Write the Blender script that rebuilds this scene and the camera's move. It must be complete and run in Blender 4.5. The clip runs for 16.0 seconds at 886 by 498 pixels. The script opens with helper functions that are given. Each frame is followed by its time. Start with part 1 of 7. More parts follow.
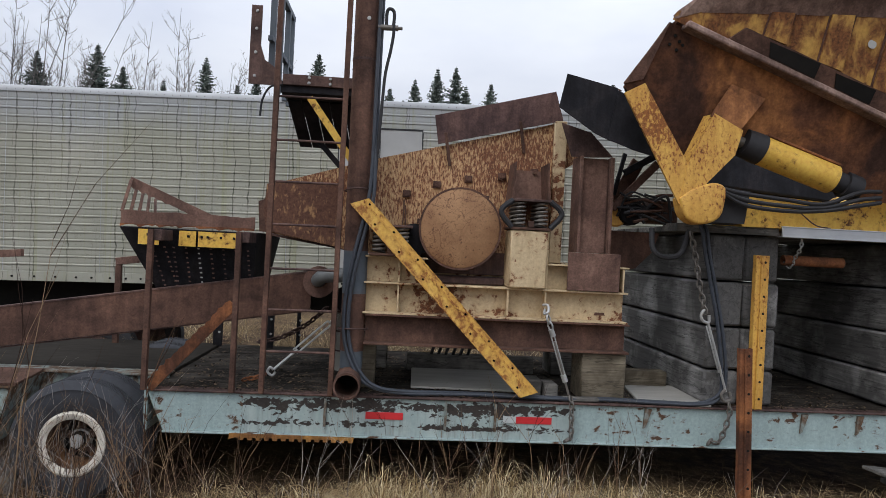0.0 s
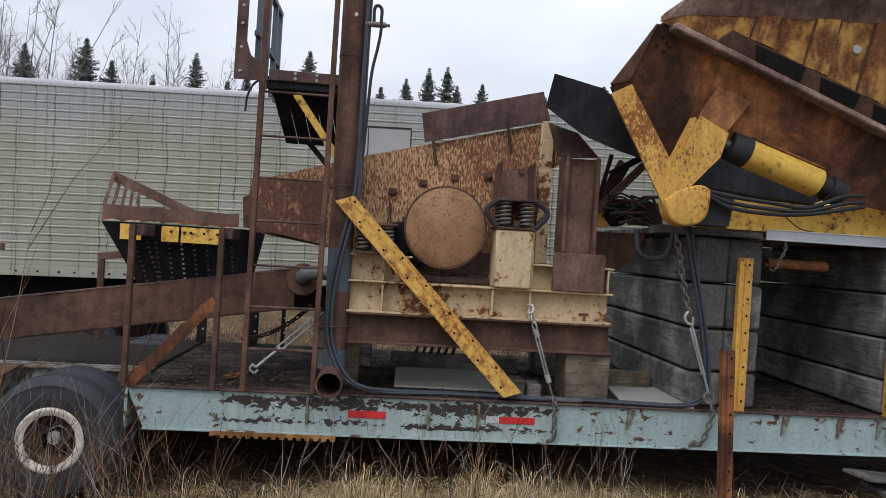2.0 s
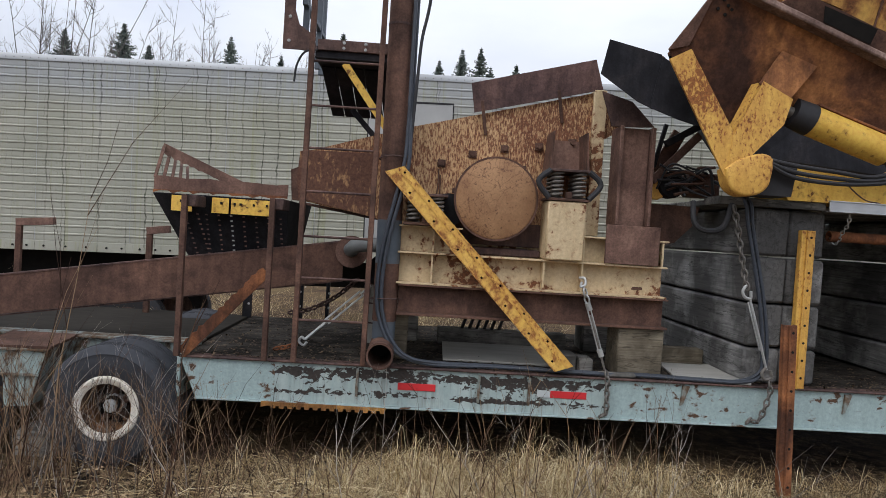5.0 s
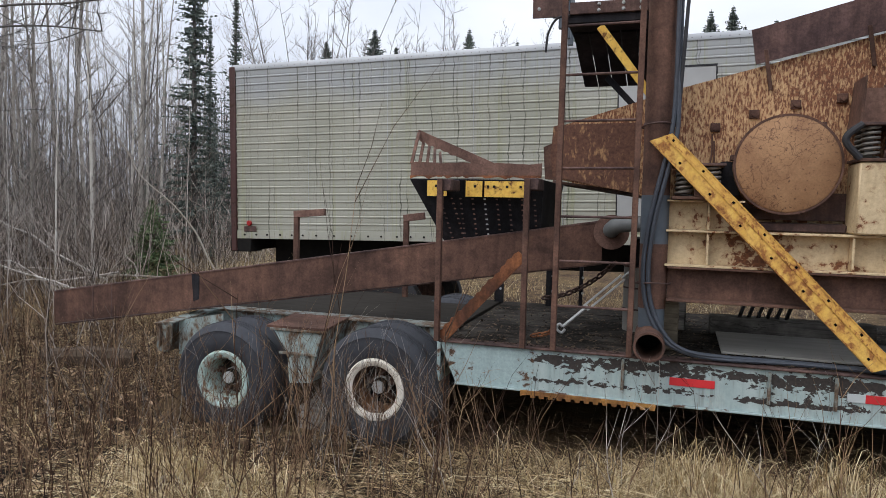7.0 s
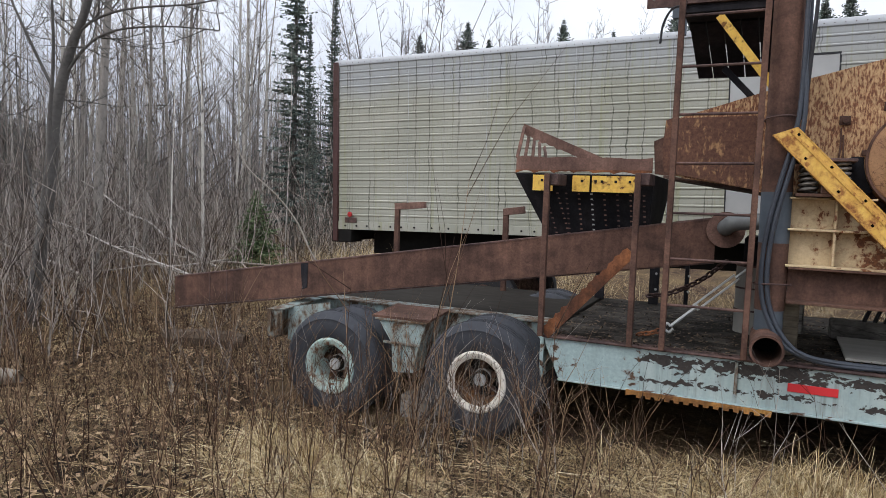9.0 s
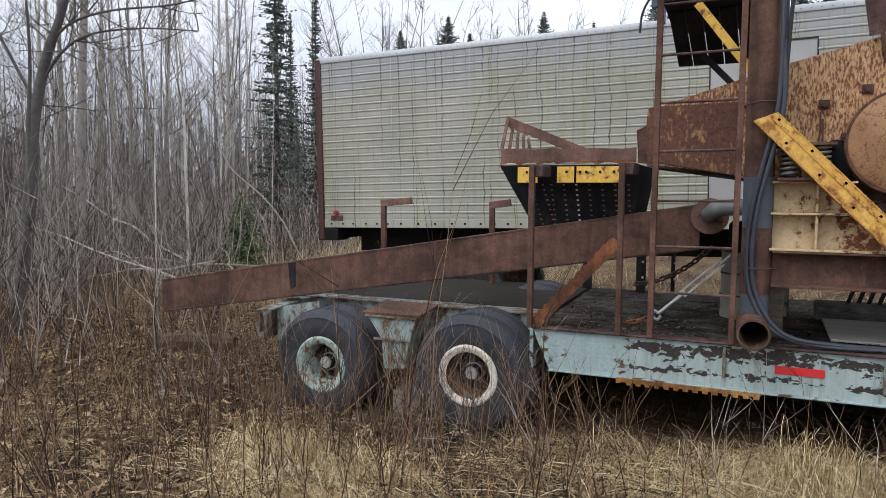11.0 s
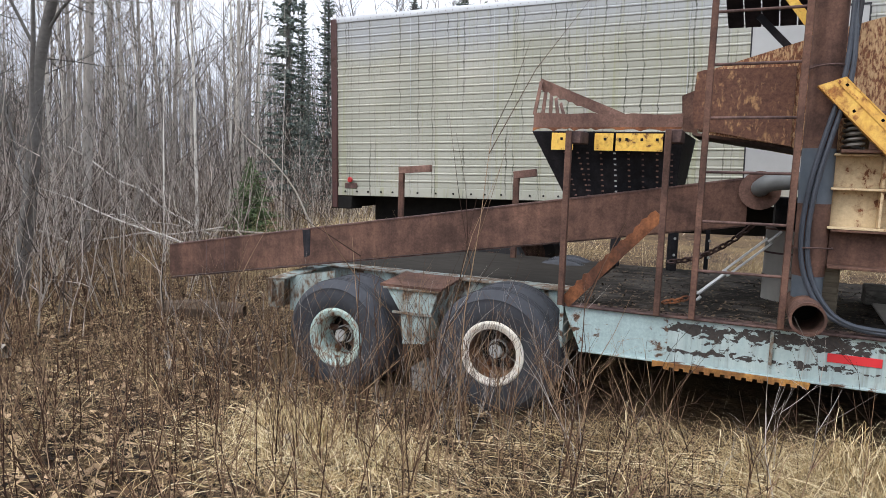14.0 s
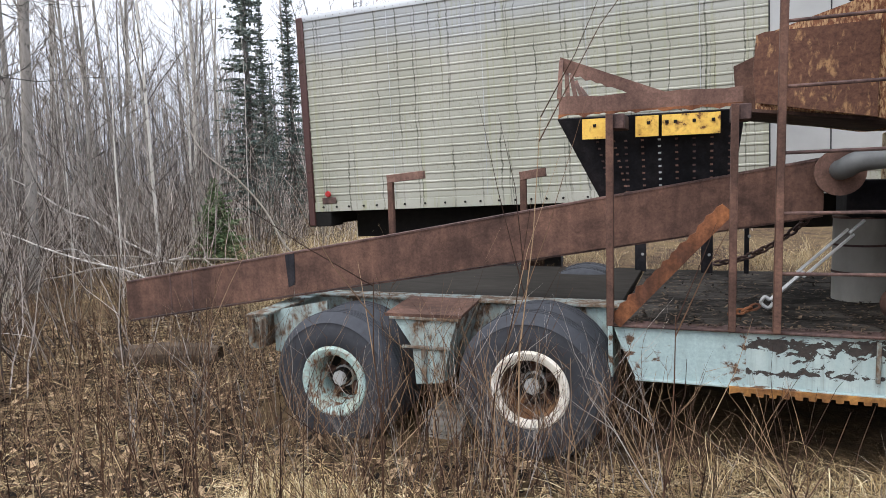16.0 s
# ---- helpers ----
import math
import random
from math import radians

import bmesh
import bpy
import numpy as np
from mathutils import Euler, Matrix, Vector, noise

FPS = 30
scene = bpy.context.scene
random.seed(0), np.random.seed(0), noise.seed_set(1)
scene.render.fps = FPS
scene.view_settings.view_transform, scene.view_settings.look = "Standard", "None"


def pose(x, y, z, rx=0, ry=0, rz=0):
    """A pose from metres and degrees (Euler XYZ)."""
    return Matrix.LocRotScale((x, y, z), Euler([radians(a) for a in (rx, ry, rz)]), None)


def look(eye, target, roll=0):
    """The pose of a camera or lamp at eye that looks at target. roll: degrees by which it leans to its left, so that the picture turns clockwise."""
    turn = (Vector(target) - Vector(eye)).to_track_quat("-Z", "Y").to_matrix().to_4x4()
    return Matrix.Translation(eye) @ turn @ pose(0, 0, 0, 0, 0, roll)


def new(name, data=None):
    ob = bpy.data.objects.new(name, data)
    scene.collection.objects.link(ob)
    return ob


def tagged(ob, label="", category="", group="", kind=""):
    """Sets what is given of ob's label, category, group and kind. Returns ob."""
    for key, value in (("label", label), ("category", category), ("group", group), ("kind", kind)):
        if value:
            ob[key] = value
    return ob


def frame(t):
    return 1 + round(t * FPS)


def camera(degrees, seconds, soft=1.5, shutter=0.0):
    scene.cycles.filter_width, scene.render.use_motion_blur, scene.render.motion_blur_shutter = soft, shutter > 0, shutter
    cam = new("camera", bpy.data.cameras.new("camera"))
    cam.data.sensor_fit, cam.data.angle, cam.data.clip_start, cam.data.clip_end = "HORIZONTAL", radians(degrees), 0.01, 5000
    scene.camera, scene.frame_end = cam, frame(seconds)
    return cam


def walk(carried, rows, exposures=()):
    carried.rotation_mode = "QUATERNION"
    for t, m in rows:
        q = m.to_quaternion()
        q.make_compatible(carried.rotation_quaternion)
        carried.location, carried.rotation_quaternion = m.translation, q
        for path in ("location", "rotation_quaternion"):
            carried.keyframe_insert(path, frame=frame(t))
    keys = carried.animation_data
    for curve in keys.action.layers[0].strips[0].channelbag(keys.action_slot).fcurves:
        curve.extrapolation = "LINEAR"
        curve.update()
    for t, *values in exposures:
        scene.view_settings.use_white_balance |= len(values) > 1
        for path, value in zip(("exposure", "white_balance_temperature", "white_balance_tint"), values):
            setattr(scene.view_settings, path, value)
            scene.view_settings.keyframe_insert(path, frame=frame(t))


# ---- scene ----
cam = camera(66.3, 16.0, soft=0.45)
PATH = [
    (0, (0.8, 0.338, 2.041), (0.948, 2.332, 2.038), 2.9),
    (0.5, (0.816, 0.342, 2.027), (0.976, 2.335, 1.977), 2.1),
    (1, (0.854, 0.362, 2.015), (0.982, 2.357, 1.961), 1.6),
    (1.5, (0.814, 0.336, 2.053), (0.997, 2.328, 2.045), 3.8),
    (2, (0.845, 0.356, 2.038), (1.022, 2.348, 2.035), 3.6),
    (2.5, (0.814, 0.354, 2.049), (0.998, 2.346, 2.046), 4.4),
    (3, (0.813, 0.351, 2.04), (1.027, 2.339, 2.024), 5.1),
    (5.3, (0.679, 0.495, 1.899), (0.709, 2.493, 1.833), 2.9),
    (5.5, (0.689, 0.558, 1.891), (0.651, 2.556, 1.799), 2.3),
    (6, (0.662, 0.779, 1.847), (0.386, 2.757, 1.75), 2.0),
    (6.5, (0.578, 0.849, 1.862), (0.074, 2.783, 1.773), 1.4),
    (7, (0.479, 0.806, 1.861), (-0.108, 2.713, 1.735), 1.4),
    (7.5, (0.379, 0.821, 1.852), (-0.37, 2.67, 1.711), 0.2),
    (8, (0.33, 0.823, 1.854), (-0.547, 2.615, 1.715), 0.7),
    (8.5, (0.337, 0.714, 1.892), (-0.512, 2.518, 1.734), 1.5),
    (9, (0.341, 0.736, 1.871), (-0.481, 2.553, 1.715), 2.0),
    (11.5, (0.347, 0.724, 1.867), (-0.434, 2.557, 1.69), 0.0),
    (12, (0.351, 0.72, 1.867), (-0.417, 2.558, 1.682), 0.2),
    (12.5, (0.34, 0.725, 1.865), (-0.43, 2.563, 1.692), 0.3),
    (13, (0.299, 0.706, 1.876), (-0.455, 2.551, 1.701), 0.9),
    (13.5, (0.181, 0.736, 1.861), (-0.549, 2.587, 1.655), -0.3),
    (14, (0.067, 0.992, 1.806), (-0.733, 2.808, 1.558), 1.7),
    (14.5, (-0.012, 1.21, 1.817), (-0.899, 2.991, 1.612), 0.7),
    (15, (-0.121, 1.309, 1.846), (-0.918, 3.133, 1.649), 0.1),
    (15.5, (-0.399, 1.51, 1.8), (-1.091, 3.379, 1.629), -1.5),
    (16, (-0.601, 1.724, 1.742), (-1.317, 3.578, 1.526), -1.8),
]
walk(cam, [(t, look(eye, target, roll)) for t, eye, target, roll in PATH], [(0, -0.05), (0.5, 0.0), (1, 0.12), (2, -0.02), (3, 0.04), (5.5, 0.12), (6, 0.40), (6.6, 0.25), (7, 0.2), (7.5, 0.3), (9, 0.29), (12, 0.40), (12.5, 0.47), (13.5, 0.54), (14, 0.78), (14.5, 1.0), (15.2, 0.86), (16, 0.82)])

# ---- world and light ----
world = bpy.data.worlds.new("overcast_sky")
world.use_nodes = True
scene.world = world
wn, wl = world.node_tree.nodes, world.node_tree.links
wn.clear()
w_out = wn.new("ShaderNodeOutputWorld")
w_bg = wn.new("ShaderNodeBackground")
w_sky = wn.new("ShaderNodeTexSky")
w_sky.sky_type = "NISHITA"
w_sky.sun_disc = False
w_sky.sun_elevation = radians(48)
w_sky.sun_rotation = radians(215)
w_sky.air_density, w_sky.dust_density = 1.0, 4.0
w_co = wn.new("ShaderNodeTexCoord")
w_map = wn.new("ShaderNodeMapping")
w_map.inputs["Scale"].default_value = (1.0, 1.0, 2.6)
w_noise = wn.new("ShaderNodeTexNoise")
w_noise.inputs["Scale"].default_value = 2.2
w_noise.inputs["Detail"].default_value = 5
w_ramp = wn.new("ShaderNodeValToRGB")
w_ramp.color_ramp.elements[0].position, w_ramp.color_ramp.elements[0].color = 0.34, (6.3, 6.75, 7.95, 1)
w_ramp.color_ramp.elements[1].position, w_ramp.color_ramp.elements[1].color = 0.66, (8.3, 8.65, 9.45, 1)
w_mix = wn.new("ShaderNodeMix")
w_mix.data_type = "RGBA"
w_mix.inputs["Factor"].default_value = 0.88
wl.new(w_co.outputs["Generated"], w_map.inputs["Vector"])
wl.new(w_map.outputs["Vector"], w_noise.inputs["Vector"])
wl.new(w_noise.outputs["Fac"], w_ramp.inputs["Fac"])
wl.new(w_sky.outputs["Color"], w_mix.inputs["A"])
wl.new(w_ramp.outputs["Color"], w_mix.inputs["B"])
w_sep = wn.new("ShaderNodeSeparateXYZ")
wl.new(w_co.outputs["Generated"], w_sep.inputs["Vector"])
w_up = wn.new("ShaderNodeMapRange")
w_up.inputs["From Min"].default_value, w_up.inputs["From Max"].default_value = 0.12, 0.95
w_up.inputs["To Min"].default_value, w_up.inputs["To Max"].default_value = 0.095, 0.24
wl.new(w_sep.outputs["Z"], w_up.inputs["Value"])
wl.new(w_up.outputs["Result"], w_bg.inputs["Strength"])
wl.new(w_mix.outputs["Result"], w_bg.inputs["Color"])
wl.new(w_bg.outputs["Background"], w_out.inputs["Surface"])

sun = new("sun", bpy.data.lights.new("sun", "SUN"))
sun.data.energy, sun.data.angle, sun.data.color = 0.75, radians(30), (1.0, 0.98, 0.96)
sun.matrix_world = look((-20, -28, 38), (0, 0, 0))


# ---- materials ----
def mat_base(name):
    m = bpy.data.materials.new(name)
    m.use_nodes = True
    n = m.node_tree.nodes
    return m, n, m.node_tree.links, n["Principled BSDF"]


def coords(n, l, scale=(1, 1, 1), kind="Object"):
    co = n.new("ShaderNodeTexCoord")
    mp = n.new("ShaderNodeMapping")
    mp.inputs["Scale"].default_value = scale
    l.new(co.outputs[kind], mp.inputs["Vector"])
    return mp.outputs["Vector"]


def noise_tex(n, l, vec, scale, detail=4, rough=0.55, distort=0.0):
    t = n.new("ShaderNodeTexNoise")
    t.inputs["Scale"].default_value = scale
    t.inputs["Detail"].default_value = detail
    t.inputs["Roughness"].default_value = rough
    t.inputs["Distortion"].default_value = distort
    l.new(vec, t.inputs["Vector"])
    return t.outputs["Fac"]


def ramp(n, l, fac, stops):
    r = n.new("ShaderNodeValToRGB")
    while len(r.color_ramp.elements) < len(stops):
        r.color_ramp.elements.new(0.5)
    for e, (p, c) in zip(r.color_ramp.elements, stops):
        e.position, e.color = p, (*c, 1) if len(c) == 3 else c
    l.new(fac, r.inputs["Fac"])
    return r.outputs["Color"]


def mix_rgb(n, l, fac, a, b, mode="MIX"):
    m = n.new("ShaderNodeMix")
    m.data_type = "RGBA"
    m.blend_type = mode
    for slot, v in (("Factor", fac), ("A", a), ("B", b)):
        if isinstance(v, bpy.types.NodeSocket):
            l.new(v, m.inputs[slot])
        elif slot == "Factor":
            m.inputs[slot].default_value = v
        else:
            m.inputs[slot].default_value = (*v, 1)
    return m.outputs["Result"]


def bump(n, l, bsdf, height, strength=0.3, dist=0.01):
    b = n.new("ShaderNodeBump")
    b.inputs["Strength"].default_value = strength
    b.inputs["Distance"].default_value = dist
    l.new(height, b.inputs["Height"])
    l.new(b.outputs["Normal"], bsdf.inputs["Normal"])


G3 = lambda v: (v, v, v)


def mat_rust(name, dark, mid, light, rough=0.85, streak=0.5, scale=1.0):
    """Rusted steel: cloudy tone, fine grain and run-down streaks."""
    m, n, l, b = mat_base(name)
    v = coords(n, l, (scale,) * 3)
    vs = coords(n, l, (9 * scale, 9 * scale, 0.9 * scale))
    big = noise_tex(n, l, v, 2.3, 6, 0.6, 0.4)
    c = ramp(n, l, big, [(0.37, dark), (0.5, mid), (0.64, light)])
    patch = noise_tex(n, l, v, 11, 6, 0.68, 0.6)
    c = mix_rgb(n, l, 0.42, c, ramp(n, l, patch, [(0.36, G3(0.25)), (0.5, G3(0.5)), (0.66, G3(0.75))]), "OVERLAY")
    fine = noise_tex(n, l, v, 60, 5, 0.7)
    c = mix_rgb(n, l, 0.5, c, ramp(n, l, fine, [(0.34, G3(0.30)), (0.66, G3(0.74))]), "OVERLAY")
    st = noise_tex(n, l, vs, 2.0, 4, 0.6)
    c = mix_rgb(n, l, streak, c, ramp(n, l, st, [(0.35, G3(0.25)), (0.65, G3(0.7))]), "OVERLAY")
    l.new(c, b.inputs["Base Color"])
    b.inputs["Roughness"].default_value = rough
    b.inputs["Specular IOR Level"].default_value = 0.25
    bump(n, l, b, fine, 0.35, 0.004)
    return m


def mat_paint(name, paint, paint2, under, under2, amount, chip_scale=14, stretch=(1, 1, 1), rough=0.6, edge=0.03, broad=0.5, detail=5):
    """Old paint flaked off to what lies under it. amount: how much of it is gone."""
    m, n, l, b = mat_base(name)
    v = coords(n, l)
    vc = coords(n, l, stretch)
    big = noise_tex(n, l, v, 1.7, 4, 0.55)
    chips = noise_tex(n, l, vc, chip_scale, detail, 0.62, 0.3)
    mx = n.new("ShaderNodeMath")
    mx.operation = "MULTIPLY_ADD"
    l.new(big, mx.inputs[0])
    mx.inputs[1].default_value = broad
    l.new(chips, mx.inputs[2])
    lim = 0.5 + 0.5 * broad + 0.22 - 0.44 * amount
    mask = ramp(n, l, mx.outputs[0], [(max(0.0, min(0.98, lim - edge)), G3(0)), (max(0.01, min(1.0, lim + edge)), G3(1))])
    pn = noise_tex(n, l, coords(n, l, (5, 5, 0.8)), 2.4, 5, 0.6)
    pc = mix_rgb(n, l, ramp(n, l, pn, [(0.35, G3(0)), (0.75, G3(1))]), paint, paint2)
    fine = noise_tex(n, l, v, 45, 4, 0.7)
    uc = ramp(n, l, fine, [(0.32, under), (0.68, under2)])
    halo = ramp(n, l, mx.outputs[0], [(max(0.0, lim - edge - 0.11), G3(0)), (max(0.01, lim), G3(0.6))])
    pc = mix_rgb(n, l, halo, pc, under2)
    c = mix_rgb(n, l, mask, pc, uc)
    c = mix_rgb(n, l, 0.45, c, ramp(n, l, noise_tex(n, l, v, 30, 6, 0.75), [(0.32, G3(0.3)), (0.68, G3(0.7))]), "OVERLAY")
    l.new(c, b.inputs["Base Color"])
    rr = ramp(n, l, mask, [(0, G3(rough)), (1, G3(0.92))])
    l.new(rr, b.inputs["Roughness"])
    b.inputs["Specular IOR Level"].default_value = 0.35
    sub = n.new("ShaderNodeMath")
    sub.operation = "SUBTRACT"
    sub.inputs[0].default_value = 1.0
    l.new(mask, sub.inputs[1])
    bump(n, l, b, sub.outputs[0], 0.4, 0.003)
    return m


def mat_plain(name, c0, c1, rough=0.6, metal=0.0, scale=12, stretch=(1, 1, 1), bump_s=0.15, spec=0.4, kind="Object"):
    m, n, l, b = mat_base(name)
    f = noise_tex(n, l, coords(n, l, stretch, kind), scale, 5, 0.65)
    g = noise_tex(n, l, coords(n, l, (1, 1, 1), kind), scale * 0.15, 3, 0.5)
    c = mix_rgb(n, l, f, c0, c1)
    c = mix_rgb(n, l, 0.4, c, ramp(n, l, g, [(0.3, G3(0.3)), (0.7, G3(0.7))]), "OVERLAY")
    l.new(c, b.inputs["Base Color"])
    b.inputs["Roughness"].default_value, b.inputs["Metallic"].default_value = rough, metal
    b.inputs["Specular IOR Level"].default_value = spec
    bump(n, l, b, f, bump_s, 0.004)
    return m


def mat_wood(name, dark, light, axis, rough=0.85, soot=0.40, gloss=0.2):
    """Weathered timber with grain along one axis and dark checks."""
    m, n, l, b = mat_base(name)
    s = [22.0, 22.0, 22.0]
    s[axis] = 1.2
    v = coords(n, l, tuple(s))
    g = noise_tex(n, l, v, 1.6, 6, 0.65, 0.6)
    stain = noise_tex(n, l, coords(n, l), 2.2, 5, 0.6, 0.3)
    c = ramp(n, l, g, [(0.3, dark), (0.62, light)])
    c = mix_rgb(n, l, ramp(n, l, stain, [(soot, G3(0.8)), (soot + 0.22, G3(0))]), c, tuple(0.32 * d for d in dark))
    s2 = [4.5, 4.5, 4.5]
    s2[axis] = 0.35
    crack = noise_tex(n, l, coords(n, l, tuple(s2)), 1.7, 5, 0.6, 0.8)
    c = mix_rgb(n, l, ramp(n, l, crack, [(0.486, G3(0)), (0.497, G3(0.6)), (0.503, G3(0.6)), (0.514, G3(0))]), c, tuple(0.18 * d for d in dark))
    info = n.new("ShaderNodeObjectInfo")
    c = mix_rgb(n, l, 0.45, c, ramp(n, l, info.outputs["Random"], [(0, G3(0.32)), (1, G3(0.68))]), "OVERLAY")
    l.new(c, b.inputs["Base Color"])
    b.inputs["Roughness"].default_value = rough
    b.inputs["Specular IOR Level"].default_value = gloss
    bump(n, l, b, g, 0.5, 0.006)
    return m


def mat_leafy(name, c0, c1, c2, rough=0.9, stops=(0.1, 0.5, 0.9)):
    """Grass, twigs and needles: tone differs blade by blade."""
    m, n, l, b = mat_base(name)
    geo = n.new("ShaderNodeNewGeometry")
    c = ramp(n, l, geo.outputs["Random Per Island"], list(zip(stops, (c0, c1, c2))))
    f = noise_tex(n, l, coords(n, l), 3.0, 3)
    c = mix_rgb(n, l, 0.4, c, ramp(n, l, f, [(0.3, G3(0.3)), (0.7, G3(0.7))]), "OVERLAY")
    l.new(c, b.inputs["Base Color"])
    b.inputs["Roughness"].default_value = rough
    b.inputs["Specular IOR Level"].default_value = 0.15
    return m


def mat_crazed(name, paint, paint2, vein):
    """Scuffed paint crazed by thin rust veins, with a few chips."""
    m, n, l, b = mat_base(name)
    v = coords(n, l)
    cloud = noise_tex(n, l, v, 3.2, 6, 0.62, 0.4)
    c = ramp(n, l, cloud, [(0.34, paint2), (0.62, paint)])
    wob = noise_tex(n, l, v, 7.0, 4, 0.6)
    cmb = n.new("ShaderNodeVectorMath")
    cmb.operation = "MULTIPLY_ADD"
    l.new(wob, cmb.inputs[0])
    cmb.inputs[1].default_value = (0.30, 0.30, 0.30)
    l.new(v, cmb.inputs[2])
    vo = n.new("ShaderNodeTexVoronoi")
    vo.feature = "DISTANCE_TO_EDGE"
    vo.inputs["Scale"].default_value = 15.0
    l.new(cmb.outputs["Vector"], vo.inputs["Vector"])
    gate = noise_tex(n, l, v, 2.6, 3, 0.5)
    line_mask = ramp(n, l, vo.outputs["Distance"], [(0.0, G3(0.85)), (0.05, G3(0))])
    mask = mix_rgb(n, l, 1.0, line_mask, ramp(n, l, gate, [(0.45, G3(0)), (0.54, G3(1))]), "MULTIPLY")
    c = mix_rgb(n, l, mask, c, vein)
    chips = noise_tex(n, l, v, 36, 7, 0.65, 0.3)
    c = mix_rgb(n, l, ramp(n, l, chips, [(0.59, G3(0)), (0.64, G3(0.85))]), c, vein)
    c = mix_rgb(n, l, 0.35, c, ramp(n, l, noise_tex(n, l, v, 60, 5, 0.7), [(0.32, G3(0.3)), (0.68, G3(0.7))]), "OVERLAY")
    l.new(c, b.inputs["Base Color"])
    b.inputs["Roughness"].default_value = 0.7
    b.inputs["Specular IOR Level"].default_value = 0.3
    bump(n, l, b, cloud, 0.2, 0.006)
    return m


def mat_bark(name, dark, mid, pale):
    """Smooth bark with dark knots and scars; the tone differs tree by tree."""
    m, n, l, b = mat_base(name)
    info = n.new("ShaderNodeObjectInfo")
    base = ramp(n, l, info.outputs["Random"], [(0.0, dark), (0.5, mid), (1.0, pale)])
    spots = noise_tex(n, l, coords(n, l, (2.5, 2.5, 1.6)), 4.0, 5, 0.65)
    c = mix_rgb(n, l, ramp(n, l, spots, [(0.56, G3(0)), (0.64, G3(0.8))]), base, (0.07, 0.062, 0.055))
    f = noise_tex(n, l, coords(n, l, (1, 1, 0.35)), 14, 5, 0.65)
    c = mix_rgb(n, l, 0.5, c, ramp(n, l, f, [(0.3, G3(0.28)), (0.7, G3(0.72))]), "OVERLAY")
    l.new(c, b.inputs["Base Color"])
    b.inputs["Roughness"].default_value = 0.9
    b.inputs["Specular IOR Level"].default_value = 0.15
    bump(n, l, b, f, 0.3, 0.004)
    return m


